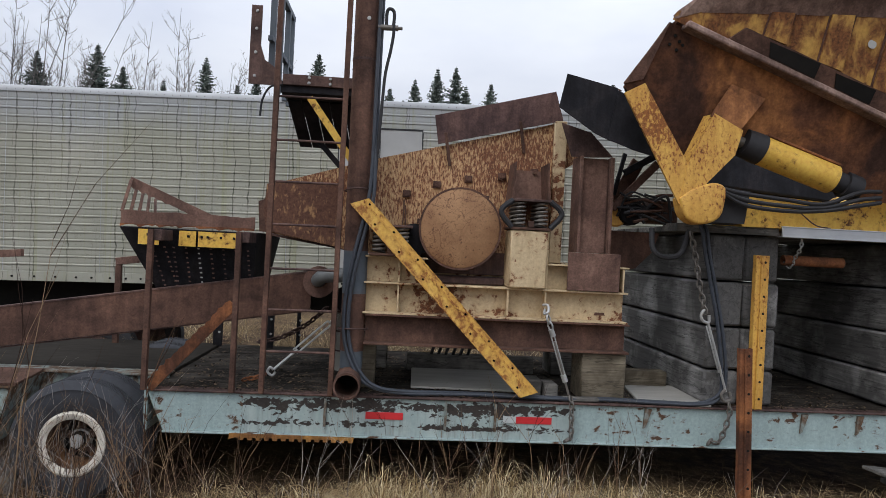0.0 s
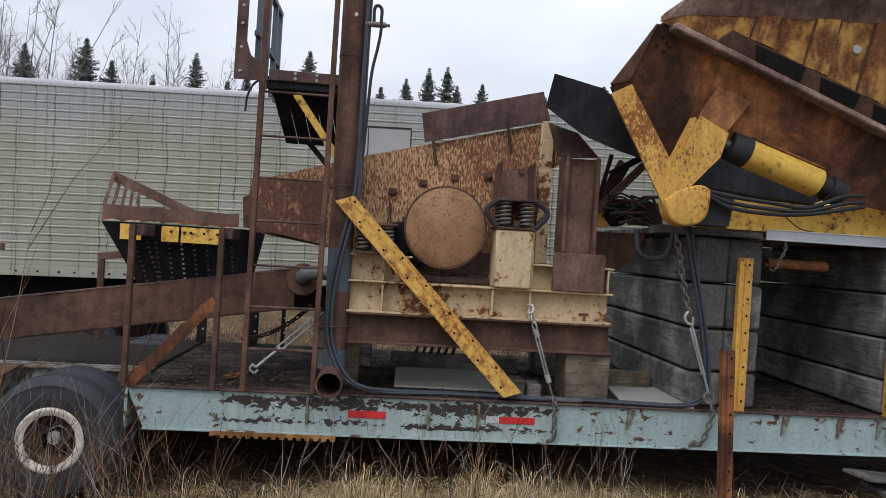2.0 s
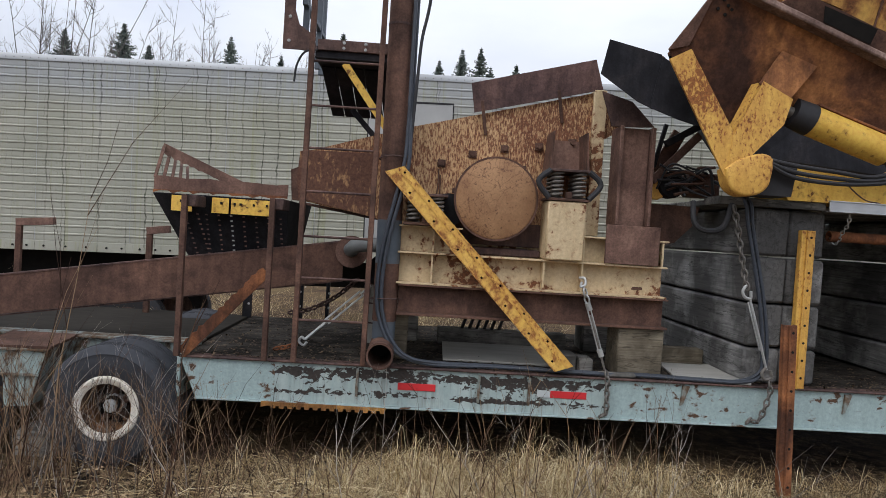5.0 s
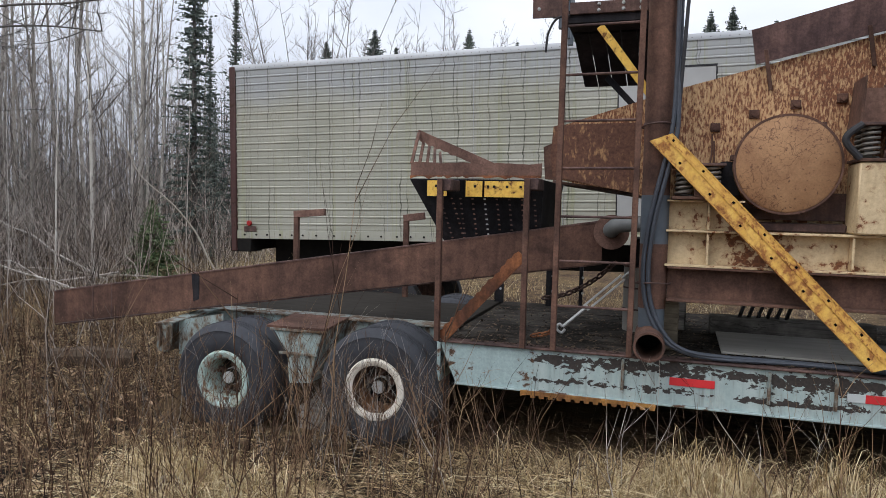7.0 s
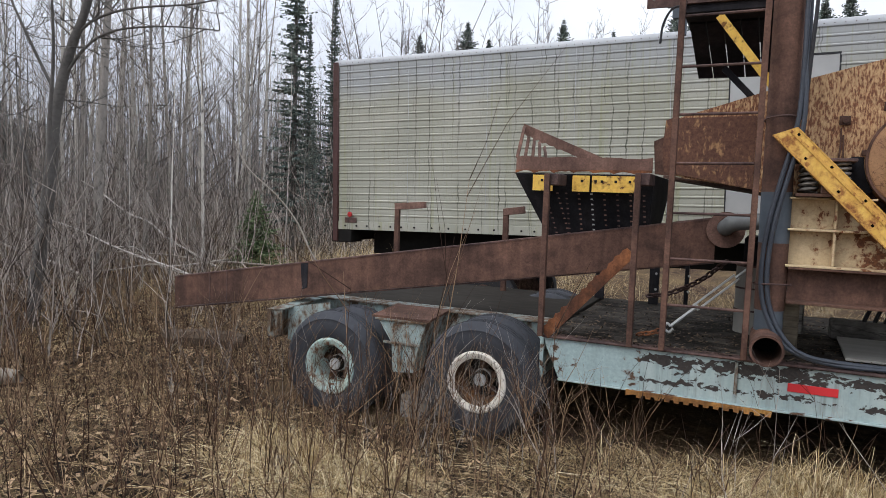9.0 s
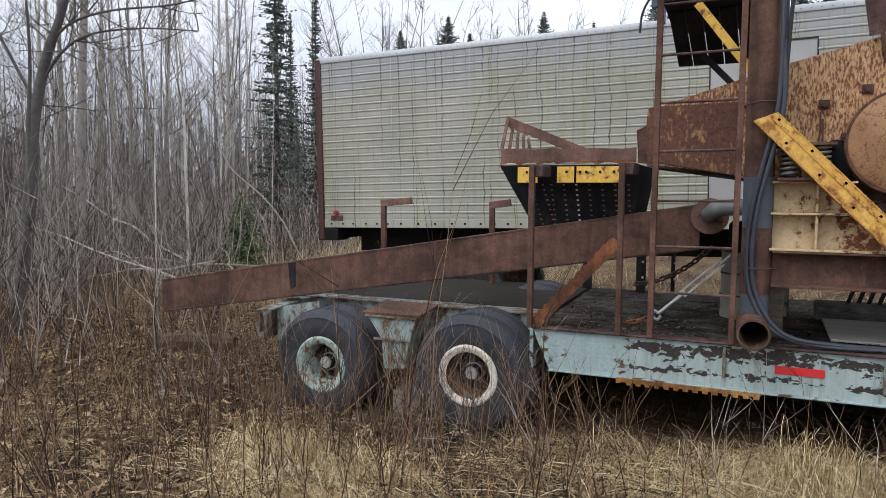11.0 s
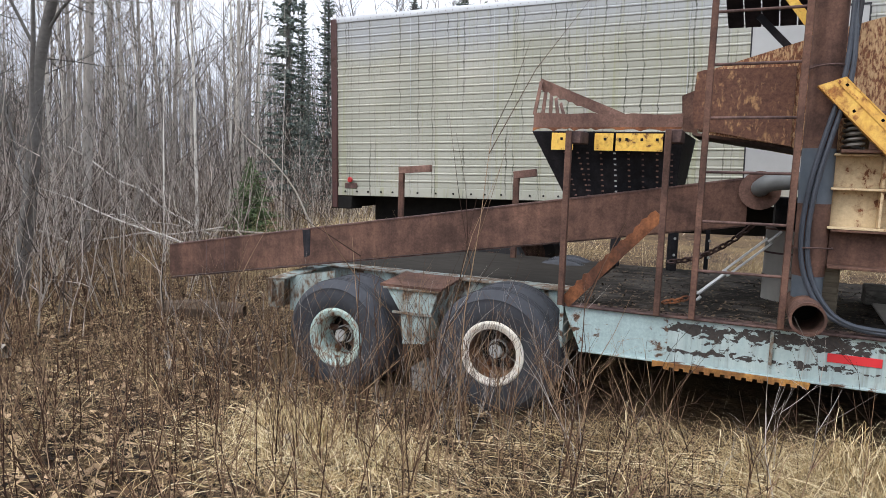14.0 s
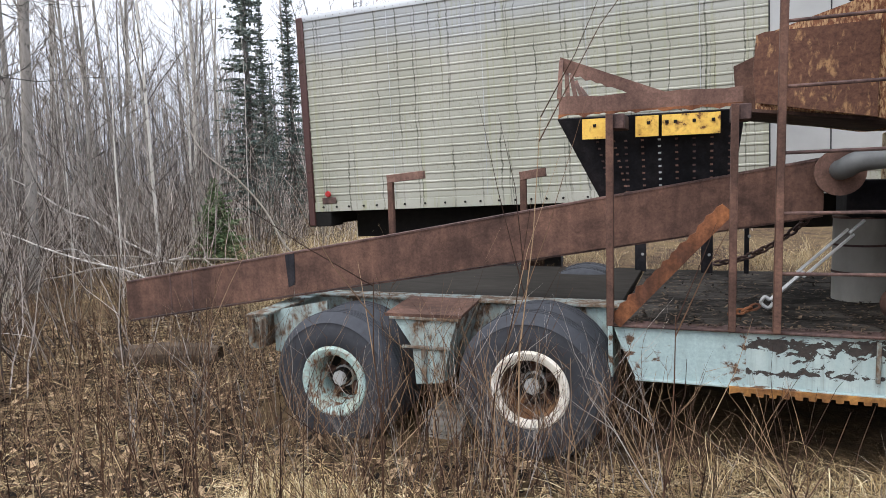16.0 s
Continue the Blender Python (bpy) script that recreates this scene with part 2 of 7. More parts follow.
def mat_siding(name):
    """Dull cream siding with algae and thin dark drip lines that run down."""
    m, n, l, b = mat_base(name)
    v = coords(n, l)
    tone = noise_tex(n, l, v, 0.9, 4, 0.6)
    c = ramp(n, l, tone, [(0.3, (0.325, 0.325, 0.265)), (0.55, (0.39, 0.385, 0.325)), (0.75, (0.455, 0.445, 0.39))])
    height = n.new("ShaderNodeSeparateXYZ")
    l.new(v, height.inputs["Vector"])
    hm = n.new("ShaderNodeMath")
    hm.operation = "MULTIPLY_ADD"
    l.new(tone, hm.inputs[0])
    hm.inputs[1].default_value = 0.9
    l.new(height.outputs["Z"], hm.inputs[2])
    hr = n.new("ShaderNodeMapRange")
    hr.inputs["From Min"].default_value, hr.inputs["From Max"].default_value = 3.75, 4.15
    hr.inputs["To Max"].default_value = 0.85
    l.new(hm.outputs[0], hr.inputs["Value"])
    c = mix_rgb(n, l, hr.outputs["Result"], c, (0.36, 0.375, 0.385))
    g = noise_tex(n, l, coords(n, l, (7, 7, 0.12)), 2.6, 3, 0.5)
    c = mix_rgb(n, l, ramp(n, l, g, [(0.56, G3(0)), (0.72, G3(0.55))]), c, (0.30, 0.31, 0.17))
    for cell, seed, wide, limit in ((0.23, 3.0, 0.028, 0.505), (0.37, 11.0, 0.021, 0.47), (0.143, 23.0, 0.034, 0.55), (0.62, 41.0, 0.016, 0.45)):
        sep = n.new("ShaderNodeSeparateXYZ")
        l.new(v, sep.inputs["Vector"])

        def math_node(op, p, q=0.0, r=0.0):
            k = n.new("ShaderNodeMath")
            k.operation = op
            for s, val in zip(k.inputs, (p, q, r)):
                if isinstance(val, bpy.types.NodeSocket):
                    l.new(val, s)
                else:
                    s.default_value = val
            return k.outputs[0]

        wob = noise_tex(n, l, coords(n, l, (0.12, 0.12, 1.3)), 2.5, 3, 0.6)
        jit = noise_tex(n, l, coords(n, l, (0.3, 0.3, 9)), 2.0, 2, 0.5)
        xw = math_node("MULTIPLY_ADD", wob, 0.10, math_node("MULTIPLY_ADD", jit, 0.02, sep.outputs["X"]))
        xs = math_node("DIVIDE", xw, cell)
        fl = math_node("FLOOR", xs)
        fr = math_node("FRACT", xs)
        wn_ = n.new("ShaderNodeTexWhiteNoise")
        wn_.noise_dimensions = "1D"
        l.new(math_node("ADD", fl, seed), wn_.inputs["W"])
        pos = math_node("MULTIPLY_ADD", wn_.outputs["Value"], 0.86, 0.07)
        gap = math_node("ABSOLUTE", math_node("SUBTRACT", fr, pos))
        thin = math_node("LESS_THAN", gap, wide)
        cmb = n.new("ShaderNodeCombineXYZ")
        l.new(math_node("MULTIPLY", fl, 7.31), cmb.inputs["X"])
        l.new(math_node("MULTIPLY", sep.outputs["Z"], 0.42), cmb.inputs["Z"])
        gate = noise_tex(n, l, cmb.outputs["Vector"], 1.0, 6, 0.72)
        on = ramp(n, l, gate, [(limit - 0.01, G3(0)), (limit + 0.12, G3(0.85))])
        broken = ramp(n, l, noise_tex(n, l, coords(n, l, (9, 9, 6)), 2.2, 4, 0.7), [(0.38, G3(0.25)), (0.55, G3(1))])
        on = mix_rgb(n, l, 1.0, on, broken, "MULTIPLY")
        c = mix_rgb(n, l, mix_rgb(n, l, 1.0, thin, on, "MULTIPLY"), c, (0.055, 0.06, 0.04))
    spot = noise_tex(n, l, coords(n, l, (1, 1, 0.8)), 38, 3, 0.6)
    patch = noise_tex(n, l, v, 1.7, 3, 0.6)
    dirt = mix_rgb(n, l, 1.0, ramp(n, l, spot, [(0.56, G3(0)), (0.68, G3(0.55))]), ramp(n, l, patch, [(0.42, G3(0.1)), (0.62, G3(1))]), "MULTIPLY")
    c = mix_rgb(n, l, dirt, c, (0.22, 0.23, 0.17))
    l.new(c, b.inputs["Base Color"])
    b.inputs["Roughness"].default_value = 0.5
    b.inputs["Specular IOR Level"].default_value = 0.35
    return m


def mat_worn_beam(name):
    """Pale teal paint that flakes to black along the top of the beam and in a thin band lower down."""
    m, n, l, b = mat_base(name)
    v = coords(n, l)
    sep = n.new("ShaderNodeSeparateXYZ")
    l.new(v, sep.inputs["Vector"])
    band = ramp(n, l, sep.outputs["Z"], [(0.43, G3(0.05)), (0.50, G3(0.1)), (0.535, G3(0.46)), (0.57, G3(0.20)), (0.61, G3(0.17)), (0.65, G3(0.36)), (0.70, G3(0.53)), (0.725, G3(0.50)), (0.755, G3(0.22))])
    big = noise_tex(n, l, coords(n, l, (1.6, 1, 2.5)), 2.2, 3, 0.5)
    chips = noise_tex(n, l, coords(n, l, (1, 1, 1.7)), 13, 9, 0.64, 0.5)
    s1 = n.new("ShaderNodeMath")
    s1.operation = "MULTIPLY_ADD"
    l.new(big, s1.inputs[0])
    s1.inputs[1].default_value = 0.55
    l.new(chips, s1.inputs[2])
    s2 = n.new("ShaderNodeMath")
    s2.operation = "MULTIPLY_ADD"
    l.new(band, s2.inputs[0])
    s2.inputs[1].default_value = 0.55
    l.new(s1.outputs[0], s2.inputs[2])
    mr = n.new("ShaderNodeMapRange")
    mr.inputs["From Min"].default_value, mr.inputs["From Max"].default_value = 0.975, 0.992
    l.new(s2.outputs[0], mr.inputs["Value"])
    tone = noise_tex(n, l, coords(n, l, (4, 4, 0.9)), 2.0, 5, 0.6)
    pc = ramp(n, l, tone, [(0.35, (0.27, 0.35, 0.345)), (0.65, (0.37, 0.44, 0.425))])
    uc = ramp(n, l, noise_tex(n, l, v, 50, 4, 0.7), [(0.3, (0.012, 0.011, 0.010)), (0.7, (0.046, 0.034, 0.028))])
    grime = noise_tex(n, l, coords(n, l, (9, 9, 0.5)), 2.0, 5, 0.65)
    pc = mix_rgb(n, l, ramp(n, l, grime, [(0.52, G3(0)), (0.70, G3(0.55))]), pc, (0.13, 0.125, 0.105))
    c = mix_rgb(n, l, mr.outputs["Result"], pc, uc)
    c = mix_rgb(n, l, 0.25, c, ramp(n, l, noise_tex(n, l, v, 22, 5, 0.7), [(0.3, G3(0.3)), (0.7, G3(0.7))]), "OVERLAY")
    l.new(c, b.inputs["Base Color"])
    b.inputs["Roughness"].default_value = 0.65
    return m


def mat_ground(name):
    m, n, l, b = mat_base(name)
    v = coords(n, l)
    big = noise_tex(n, l, v, 0.5, 5, 0.6)
    mid = noise_tex(n, l, v, 7, 6, 0.7)
    fine = noise_tex(n, l, v, 55, 5, 0.75)
    c = ramp(n, l, mid, [(0.32, (0.014, 0.009, 0.006)), (0.52, (0.060, 0.037, 0.023)), (0.72, (0.18, 0.118, 0.068))])
    c = mix_rgb(n, l, ramp(n, l, big, [(0.4, G3(0)), (0.65, G3(0.6))]), c, (0.16, 0.115, 0.055))
    c = mix_rgb(n, l, 0.7, c, ramp(n, l, fine, [(0.3, G3(0.22)), (0.7, G3(0.78))]), "OVERLAY")
    l.new(c, b.inputs["Base Color"])
    b.inputs["Roughness"].default_value = 0.95
    b.inputs["Specular IOR Level"].default_value = 0.1
    bump(n, l, b, mid, 0.6, 0.05)
    return m


RUST = mat_rust("brown_rust", (0.058, 0.032, 0.024), (0.092, 0.050, 0.037), (0.134, 0.072, 0.051), streak=0.3)
RUST_DARK = mat_rust("dark_rust", (0.050, 0.032, 0.030), (0.090, 0.056, 0.049), (0.138, 0.082, 0.067))
RUST_PURPLE = mat_rust("purplish_rust", (0.092, 0.052, 0.041), (0.145, 0.083, 0.064), (0.200, 0.118, 0.090), streak=0.3)
RUST_ORANGE = mat_rust("orange_rust", (0.07, 0.03, 0.018), (0.17, 0.066, 0.03), (0.31, 0.125, 0.05))
OCHRE = mat_rust("ochre_rust", (0.11, 0.048, 0.020), (0.27, 0.13, 0.038), (0.47, 0.26, 0.07))
RUST_BIN = mat_rust("bin_rust", (0.052, 0.026, 0.019), (0.145, 0.062, 0.032), (0.36, 0.155, 0.060), streak=0.5, scale=0.8)
# Paler copy of the rust for the lit rub rail and rim.
RUST_LIT = mat_rust("lit_rust", (0.14, 0.09, 0.075), (0.23, 0.155, 0.13), (0.34, 0.24, 0.2))
# Black for the shade in slots that are not cut through.
VOID = mat_plain("black_slot_shade", (0.002, 0.002, 0.002), (0.004, 0.004, 0.004), 1.0, spec=0.0)
# Black steel parts; also colours the bin's shaded inner walls.
BLACK_STEEL_AND_SHADE = mat_rust("black_steel_and_shade", (0.006, 0.006, 0.008), (0.012, 0.012, 0.015), (0.024, 0.021, 0.023), rough=0.85)
BEIGE = mat_paint("beige_paint", (0.55, 0.43, 0.265), (0.46, 0.345, 0.20), (0.10, 0.042, 0.024), (0.22, 0.09, 0.04), 0.14, 16, broad=0.75, detail=9)
BEIGE_CHIP = mat_paint("chipped_beige_paint", (0.57, 0.385, 0.20), (0.46, 0.275, 0.13), (0.10, 0.042, 0.026), (0.23, 0.095, 0.048), 0.47, 58, (1.25, 1, 0.42), broad=0.3, edge=0.05, detail=9)
BEIGE_WORN = mat_paint("worn_beige_paint", (0.42, 0.24, 0.10), (0.34, 0.18, 0.075), (0.075, 0.036, 0.026), (0.15, 0.072, 0.045), 0.70, 22, (1.2, 1, 0.5), broad=1.0, edge=0.05, detail=8)
TAN_DRUM = mat_crazed("scuffed_tan_paint", (0.35, 0.198, 0.10), (0.24, 0.125, 0.062), (0.10, 0.046, 0.028))
YELLOW = mat_paint("yellow_paint", (0.66, 0.39, 0.085), (0.50, 0.255, 0.052), (0.15, 0.058, 0.024), (0.35, 0.135, 0.038), 0.10, 48, (1, 1, 0.6), broad=0.7, edge=0.09, detail=10)
YELLOW_WORN = mat_paint("worn_yellow_paint", (0.72, 0.46, 0.11), (0.60, 0.33, 0.06), (0.17, 0.066, 0.026), (0.37, 0.15, 0.042), 0.26, 17, (1, 1, 0.8), broad=0.6, edge=0.06, detail=13)
RUST_HOOD = mat_rust("hood_rust", (0.057, 0.034, 0.033), (0.090, 0.053, 0.048), (0.127, 0.074, 0.064))
YELLOW_BIN = mat_paint("bin_yellow_paint", (0.56, 0.34, 0.085), (0.46, 0.24, 0.055), (0.075, 0.034, 0.018), (0.25, 0.10, 0.036), 0.46, 6, (1.5, 1.5, 0.8), broad=0.7, edge=0.07, detail=8)
YELLOW_CLEAN = mat_paint("machine_yellow", (0.74, 0.47, 0.09), (0.62, 0.36, 0.06), (0.08, 0.04, 0.02), (0.22, 0.10, 0.03), 0.16, 18, broad=0.7, detail=8)
TEAL = mat_paint("pale_teal_paint", (0.325, 0.42, 0.415), (0.255, 0.33, 0.325), (0.05, 0.035, 0.025), (0.13, 0.07, 0.04), 0.02, 10, (1, 1, 1.5), broad=0.7, edge=0.02, detail=9)
TEAL_DIRTY = mat_paint("grimy_teal_paint", (0.22, 0.28, 0.27), (0.14, 0.17, 0.16), (0.05, 0.04, 0.03), (0.15, 0.085, 0.045), 0.42, 12, (1, 1, 0.8), broad=0.6, edge=0.08)
TEAL_STAINED = mat_paint("stained_teal_paint", (0.31, 0.395, 0.385), (0.19, 0.235, 0.22), (0.04, 0.032, 0.026), (0.15, 0.085, 0.045), 0.17, 10, (1, 1, 0.6), broad=0.7, edge=0.10, detail=8)
TEAL_CHIP = mat_worn_beam("flaking_teal_paint")
STEEL_BLUE = mat_plain("grey_blue_paint", (0.055, 0.07, 0.088), (0.11, 0.13, 0.15), 0.6, 0.0, 14)
ALU = mat_plain("bare_aluminium", (0.42, 0.44, 0.46), (0.6, 0.62, 0.64), 0.42, 0.6, 20, (0.2, 1, 3))
GALV = mat_plain("galvanised_steel", (0.3, 0.31, 0.31), (0.5, 0.5, 0.48), 0.5, 0.5, 40)
CHAIN = mat_plain("old_chain_steel", (0.10, 0.095, 0.085), (0.22, 0.2, 0.18), 0.6, 0.4, 60)
RUBBER = mat_plain("weathered_rubber", (0.024, 0.026, 0.031), (0.055, 0.058, 0.066), 0.8, 0, 22, bump_s=0.1, spec=0.3)
BLACK = mat_plain("black_rubber", (0.012, 0.012, 0.014), (0.03, 0.03, 0.033), 0.7, 0, 30)
HOSE = mat_plain("hose_rubber", (0.022, 0.027, 0.036), (0.055, 0.064, 0.08), 0.5, 0, 40)
WHITE_RIM = mat_paint("white_rim_paint", (0.78, 0.74, 0.66), (0.68, 0.62, 0.52), (0.2, 0.09, 0.04), (0.34, 0.17, 0.08), 0.08, 16, broad=0.4)
TEAL_RIM = mat_paint("teal_rim_paint", (0.38, 0.54, 0.53), (0.46, 0.52, 0.42), (0.10, 0.05, 0.03), (0.24, 0.12, 0.06), 0.2, 16, broad=0.5)
RUST_RIM = mat_rust("rim_rust", (0.05, 0.025, 0.014), (0.15, 0.07, 0.03), (0.27, 0.14, 0.06))
RED = mat_plain("red_reflector", (0.50, 0.025, 0.03), (0.6, 0.04, 0.045), 0.35)
WHITE_TAPE = mat_plain("white_reflector", (0.42, 0.46, 0.46), (0.56, 0.59, 0.59), 0.4)
TIMBER_Y = mat_wood("grey_timber_across", (0.145, 0.142, 0.138), (0.34, 0.335, 0.325), 1, soot=0.46)
TIMBER_X = mat_wood("grey_timber_along", (0.10, 0.095, 0.088), (0.28, 0.265, 0.24), 0)
TIMBER_TAN = mat_wood("tan_timber", (0.16, 0.13, 0.09), (0.34, 0.295, 0.22), 0, soot=0.44)
PLANK = mat_wood("dirty_deck_wood", (0.027, 0.025, 0.023), (0.090, 0.080, 0.069), 0, gloss=0.04)
PLY = mat_plain("weathered_board", (0.22, 0.212, 0.195), (0.42, 0.41, 0.375), 0.85, 0, 6, (0.3, 2, 2), spec=0.15)
SIDING = mat_siding("cream_siding")
SIDING_TOP = mat_plain("dull_aluminium_siding", (0.33, 0.345, 0.36), (0.42, 0.435, 0.445), 0.5, 0.1, 5, (0.6, 1, 4), 0.05)
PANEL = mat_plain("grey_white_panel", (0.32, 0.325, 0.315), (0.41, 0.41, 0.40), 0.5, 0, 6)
DRUM_GREY = mat_plain("weathered_grey_drum", (0.17, 0.16, 0.145), (0.33, 0.315, 0.285), 0.7, 0, 8, (1, 1, 0.5))
PIPE_GREY = mat_plain("grey_pipe_paint", (0.07, 0.075, 0.076), (0.155, 0.16, 0.158), 0.55, 0, 14)
RED_POST = mat_paint("dark_red_paint", (0.072, 0.031, 0.028), (0.055, 0.026, 0.024), (0.04, 0.022, 0.017), (0.075, 0.038, 0.028), 0.2, 14)
RED_LAMP = mat_plain("red_lamp_lens", (0.36, 0.02, 0.02), (0.45, 0.03, 0.03), 0.3)
# Near-black for underframe, voids and holes, with their shade in the colour.
DARK = mat_plain("dark_frame_and_shade", (0.010, 0.010, 0.010), (0.024, 0.022, 0.020), 1.0, spec=0.08)
# Wet dirt and the long beam's shadow put into one black.
DIRT_AND_SHADE = mat_plain("black_dirt_and_shade", (0.010, 0.009, 0.008), (0.045, 0.040, 0.034), 0.95, 0, 9, (0.5, 1.5, 1), 0.3, 0.08)
GROUND = mat_ground("leaf_litter_soil")
STRAW = mat_leafy("dry_straw", (0.17, 0.11, 0.048), (0.425, 0.315, 0.158), (0.73, 0.61, 0.39))
# Many near-black blades stand in for the shade down in the grass.
STRAW_DULL = mat_leafy("dull_dead_grass", (0.016, 0.011, 0.008), (0.125, 0.080, 0.044), (0.50, 0.365, 0.20), stops=(0.28, 0.58, 0.95))
TWIG = mat_leafy("reddish_twigs", (0.03, 0.016, 0.011), (0.095, 0.054, 0.034), (0.28, 0.19, 0.115))
TWIG_GREY = mat_leafy("grey_twigs", (0.075, 0.064, 0.056), (0.175, 0.152, 0.134), (0.40, 0.36, 0.32))
BRUSH = mat_leafy("brown_brush", (0.030, 0.024, 0.020), (0.14, 0.112, 0.093), (0.50, 0.44, 0.385))
# The near-black share of leaves carries the shade between them.
LITTER = mat_leafy("fallen_leaves", (0.010, 0.007, 0.005), (0.11, 0.066, 0.038), (0.50, 0.35, 0.215), stops=(0.28, 0.58, 0.95))
DECK_LITTER = mat_leafy("dark_leaf_mould", (0.010, 0.008, 0.006), (0.034, 0.025, 0.018), (0.13, 0.095, 0.064))
# Greyed so the far stems carry distance haze in their colour.
FAR_WOOD = mat_leafy("hazy_far_wood", (0.085, 0.080, 0.078), (0.135, 0.124, 0.118), (0.23, 0.215, 0.205))
ROTTEN = mat_plain("rotten_brown_wood", (0.045, 0.034, 0.026), (0.135, 0.10, 0.072), 0.95, 0, 10, (0.5, 2, 2), 0.4, 0.1)
PALE_WOOD = mat_plain("fresh_split_wood", (0.50, 0.43, 0.33), (0.68, 0.60, 0.48), 0.8, 0, 12, (2, 2, 0.4))
BARK = mat_bark("grey_aspen_bark", (0.17, 0.155, 0.14), (0.36, 0.33, 0.29), (0.56, 0.53, 0.48))
BARK_DARK = mat_plain("mottled_alder_bark", (0.048, 0.045, 0.043), (0.175, 0.165, 0.152), 0.9, 0, 14, (1, 1, 1.6), 0.3, 0.15)
# Paled towards blue-grey: the haze of distance is in the green.
NEEDLE = mat_leafy("hazy_spruce_needles", (0.068, 0.090, 0.083), (0.118, 0.145, 0.127), (0.20, 0.225, 0.195))
NEEDLE_YOUNG = mat_leafy("young_spruce_needles", (0.065, 0.105, 0.05), (0.115, 0.165, 0.08), (0.19, 0.25, 0.125))
LOG = mat_plain("bleached_wood", (0.15, 0.13, 0.105), (0.33, 0.295, 0.245), 0.85, 0, 12, (0.4, 2, 2))


# ---- mesh helpers ----
def thing(name, label, category, at=(0, 0, 0), group="", kind=""):
    ob = new(name)
    ob.location = at
    ob.empty_display_size = 0.1
    return tagged(ob, label, category, group, kind)


def finish(name, me, mats, smooth):
    for m in mats if isinstance(mats, (list, tuple)) else [mats]:
        me.materials.append(m)
    if smooth:
        me.polygons.foreach_set("use_smooth", [True] * len(me.polygons))
        me.set_sharp_from_angle(angle=radians(38))
    return new(name, me)


def adopt(ob, parent):
    if parent is not None:
        ob.parent = parent
        if parent.type == "EMPTY":
            ob.matrix_parent_inverse = Matrix.Translation(-parent.location)
    return ob


def part(name, bm, mats, parent, label="", smooth=True):
    """One mesh object under a thing, out of a bmesh in world metres."""
    me = bpy.data.meshes.new(name)
    bmesh.ops.recalc_face_normals(bm, faces=bm.faces)
    bm.to_mesh(me)
    bm.free()
    ob = adopt(finish(name, me, mats, smooth), parent)
    return tagged(ob, label) if label else ob


def solo(name, bm, mats, label, category, group="", kind="", smooth=True):
    """A thing that is one mesh."""
    return tagged(part(name, bm, mats, None, smooth=smooth), label, category, group, kind)


def B():
    return bmesh.new()


def block(bm, lo, hi, bevel=0.004, turn=None):
    """A bevelled box between two corners; turn: a matrix about its middle."""
    mid = (Vector(lo) + Vector(hi)) / 2
    size = Vector(hi) - Vector(lo)
    m = Matrix.Translation(mid) @ (turn or Matrix()) @ Matrix.Diagonal((*size, 1))
    made = bmesh.ops.create_cube(bm, size=1, matrix=m)["verts"]
    if bevel:
        edges = list({e for v in made for e in v.link_edges})
        bmesh.ops.bevel(bm, geom=edges, offset=min(bevel, 0.3 * min(abs(s) for s in size)), segments=1, affect="EDGES")
    return bm


def bar(bm, a, b, wide, deep, bevel=0.003, up=(0, 1, 0)):
    """A box from a to b. wide: across; deep: along the direction up."""
    a, b = Vector(a), Vector(b)
    z = (b - a).normalized()
    y = (Vector(up) - z * Vector(up).dot(z)).normalized()
    x = y.cross(z)
    m = Matrix((x, y, z)).transposed().to_4x4()
    m.translation = (a + b) / 2
    made = bmesh.ops.create_cube(bm, size=1, matrix=m @ Matrix.Diagonal((wide, deep, (b - a).length, 1)))["verts"]
    if bevel:
        edges = list({e for v in made for e in v.link_edges})
        bmesh.ops.bevel(bm, geom=edges, offset=min(bevel, 0.3 * min(wide, deep)), segments=1, affect="EDGES")
    return bm


def rod(bm, a, b, r, r2=None, n=12, caps=True):
    a, b = Vector(a), Vector(b)
    m = (b - a).to_track_quat("Z", "Y").to_matrix().to_4x4()
    m.translation = (a + b) / 2
    bmesh.ops.create_cone(bm, cap_ends=caps, segments=n, radius1=r, radius2=r if r2 is None else r2, depth=(b - a).length, matrix=m)
    return bm


def prism(bm, outline, y0, y1, shear=0.0):
    """An outline in x and z, given depth from y0 to y1."""
    front = [bm.verts.new((x, y0, z)) for x, z in outline]
    back = [bm.verts.new((x, y1, z)) for x, z in outline]
    bm.faces.new(front)
    bm.faces.new(back[::-1])
    for i in range(len(front)):
        j = (i + 1) % len(front)
        bm.faces.new((front[j], front[i], back[i], back[j]))
    return bm


def slab(bm, corners, thick):
    """A plate through corners in space, thickened along its normal."""
    pts = [Vector(c) for c in corners]
    nrm = (pts[1] - pts[0]).cross(pts[-1] - pts[0]).normalized() * thick
    top = [bm.verts.new(p) for p in pts]
    low = [bm.verts.new(p - nrm) for p in pts]
    bm.faces.new(top)
    bm.faces.new(low[::-1])
    for i in range(len(pts)):
        j = (i + 1) % len(pts)
        bm.faces.new((top[j], top[i], low[i], low[j]))
    return bm


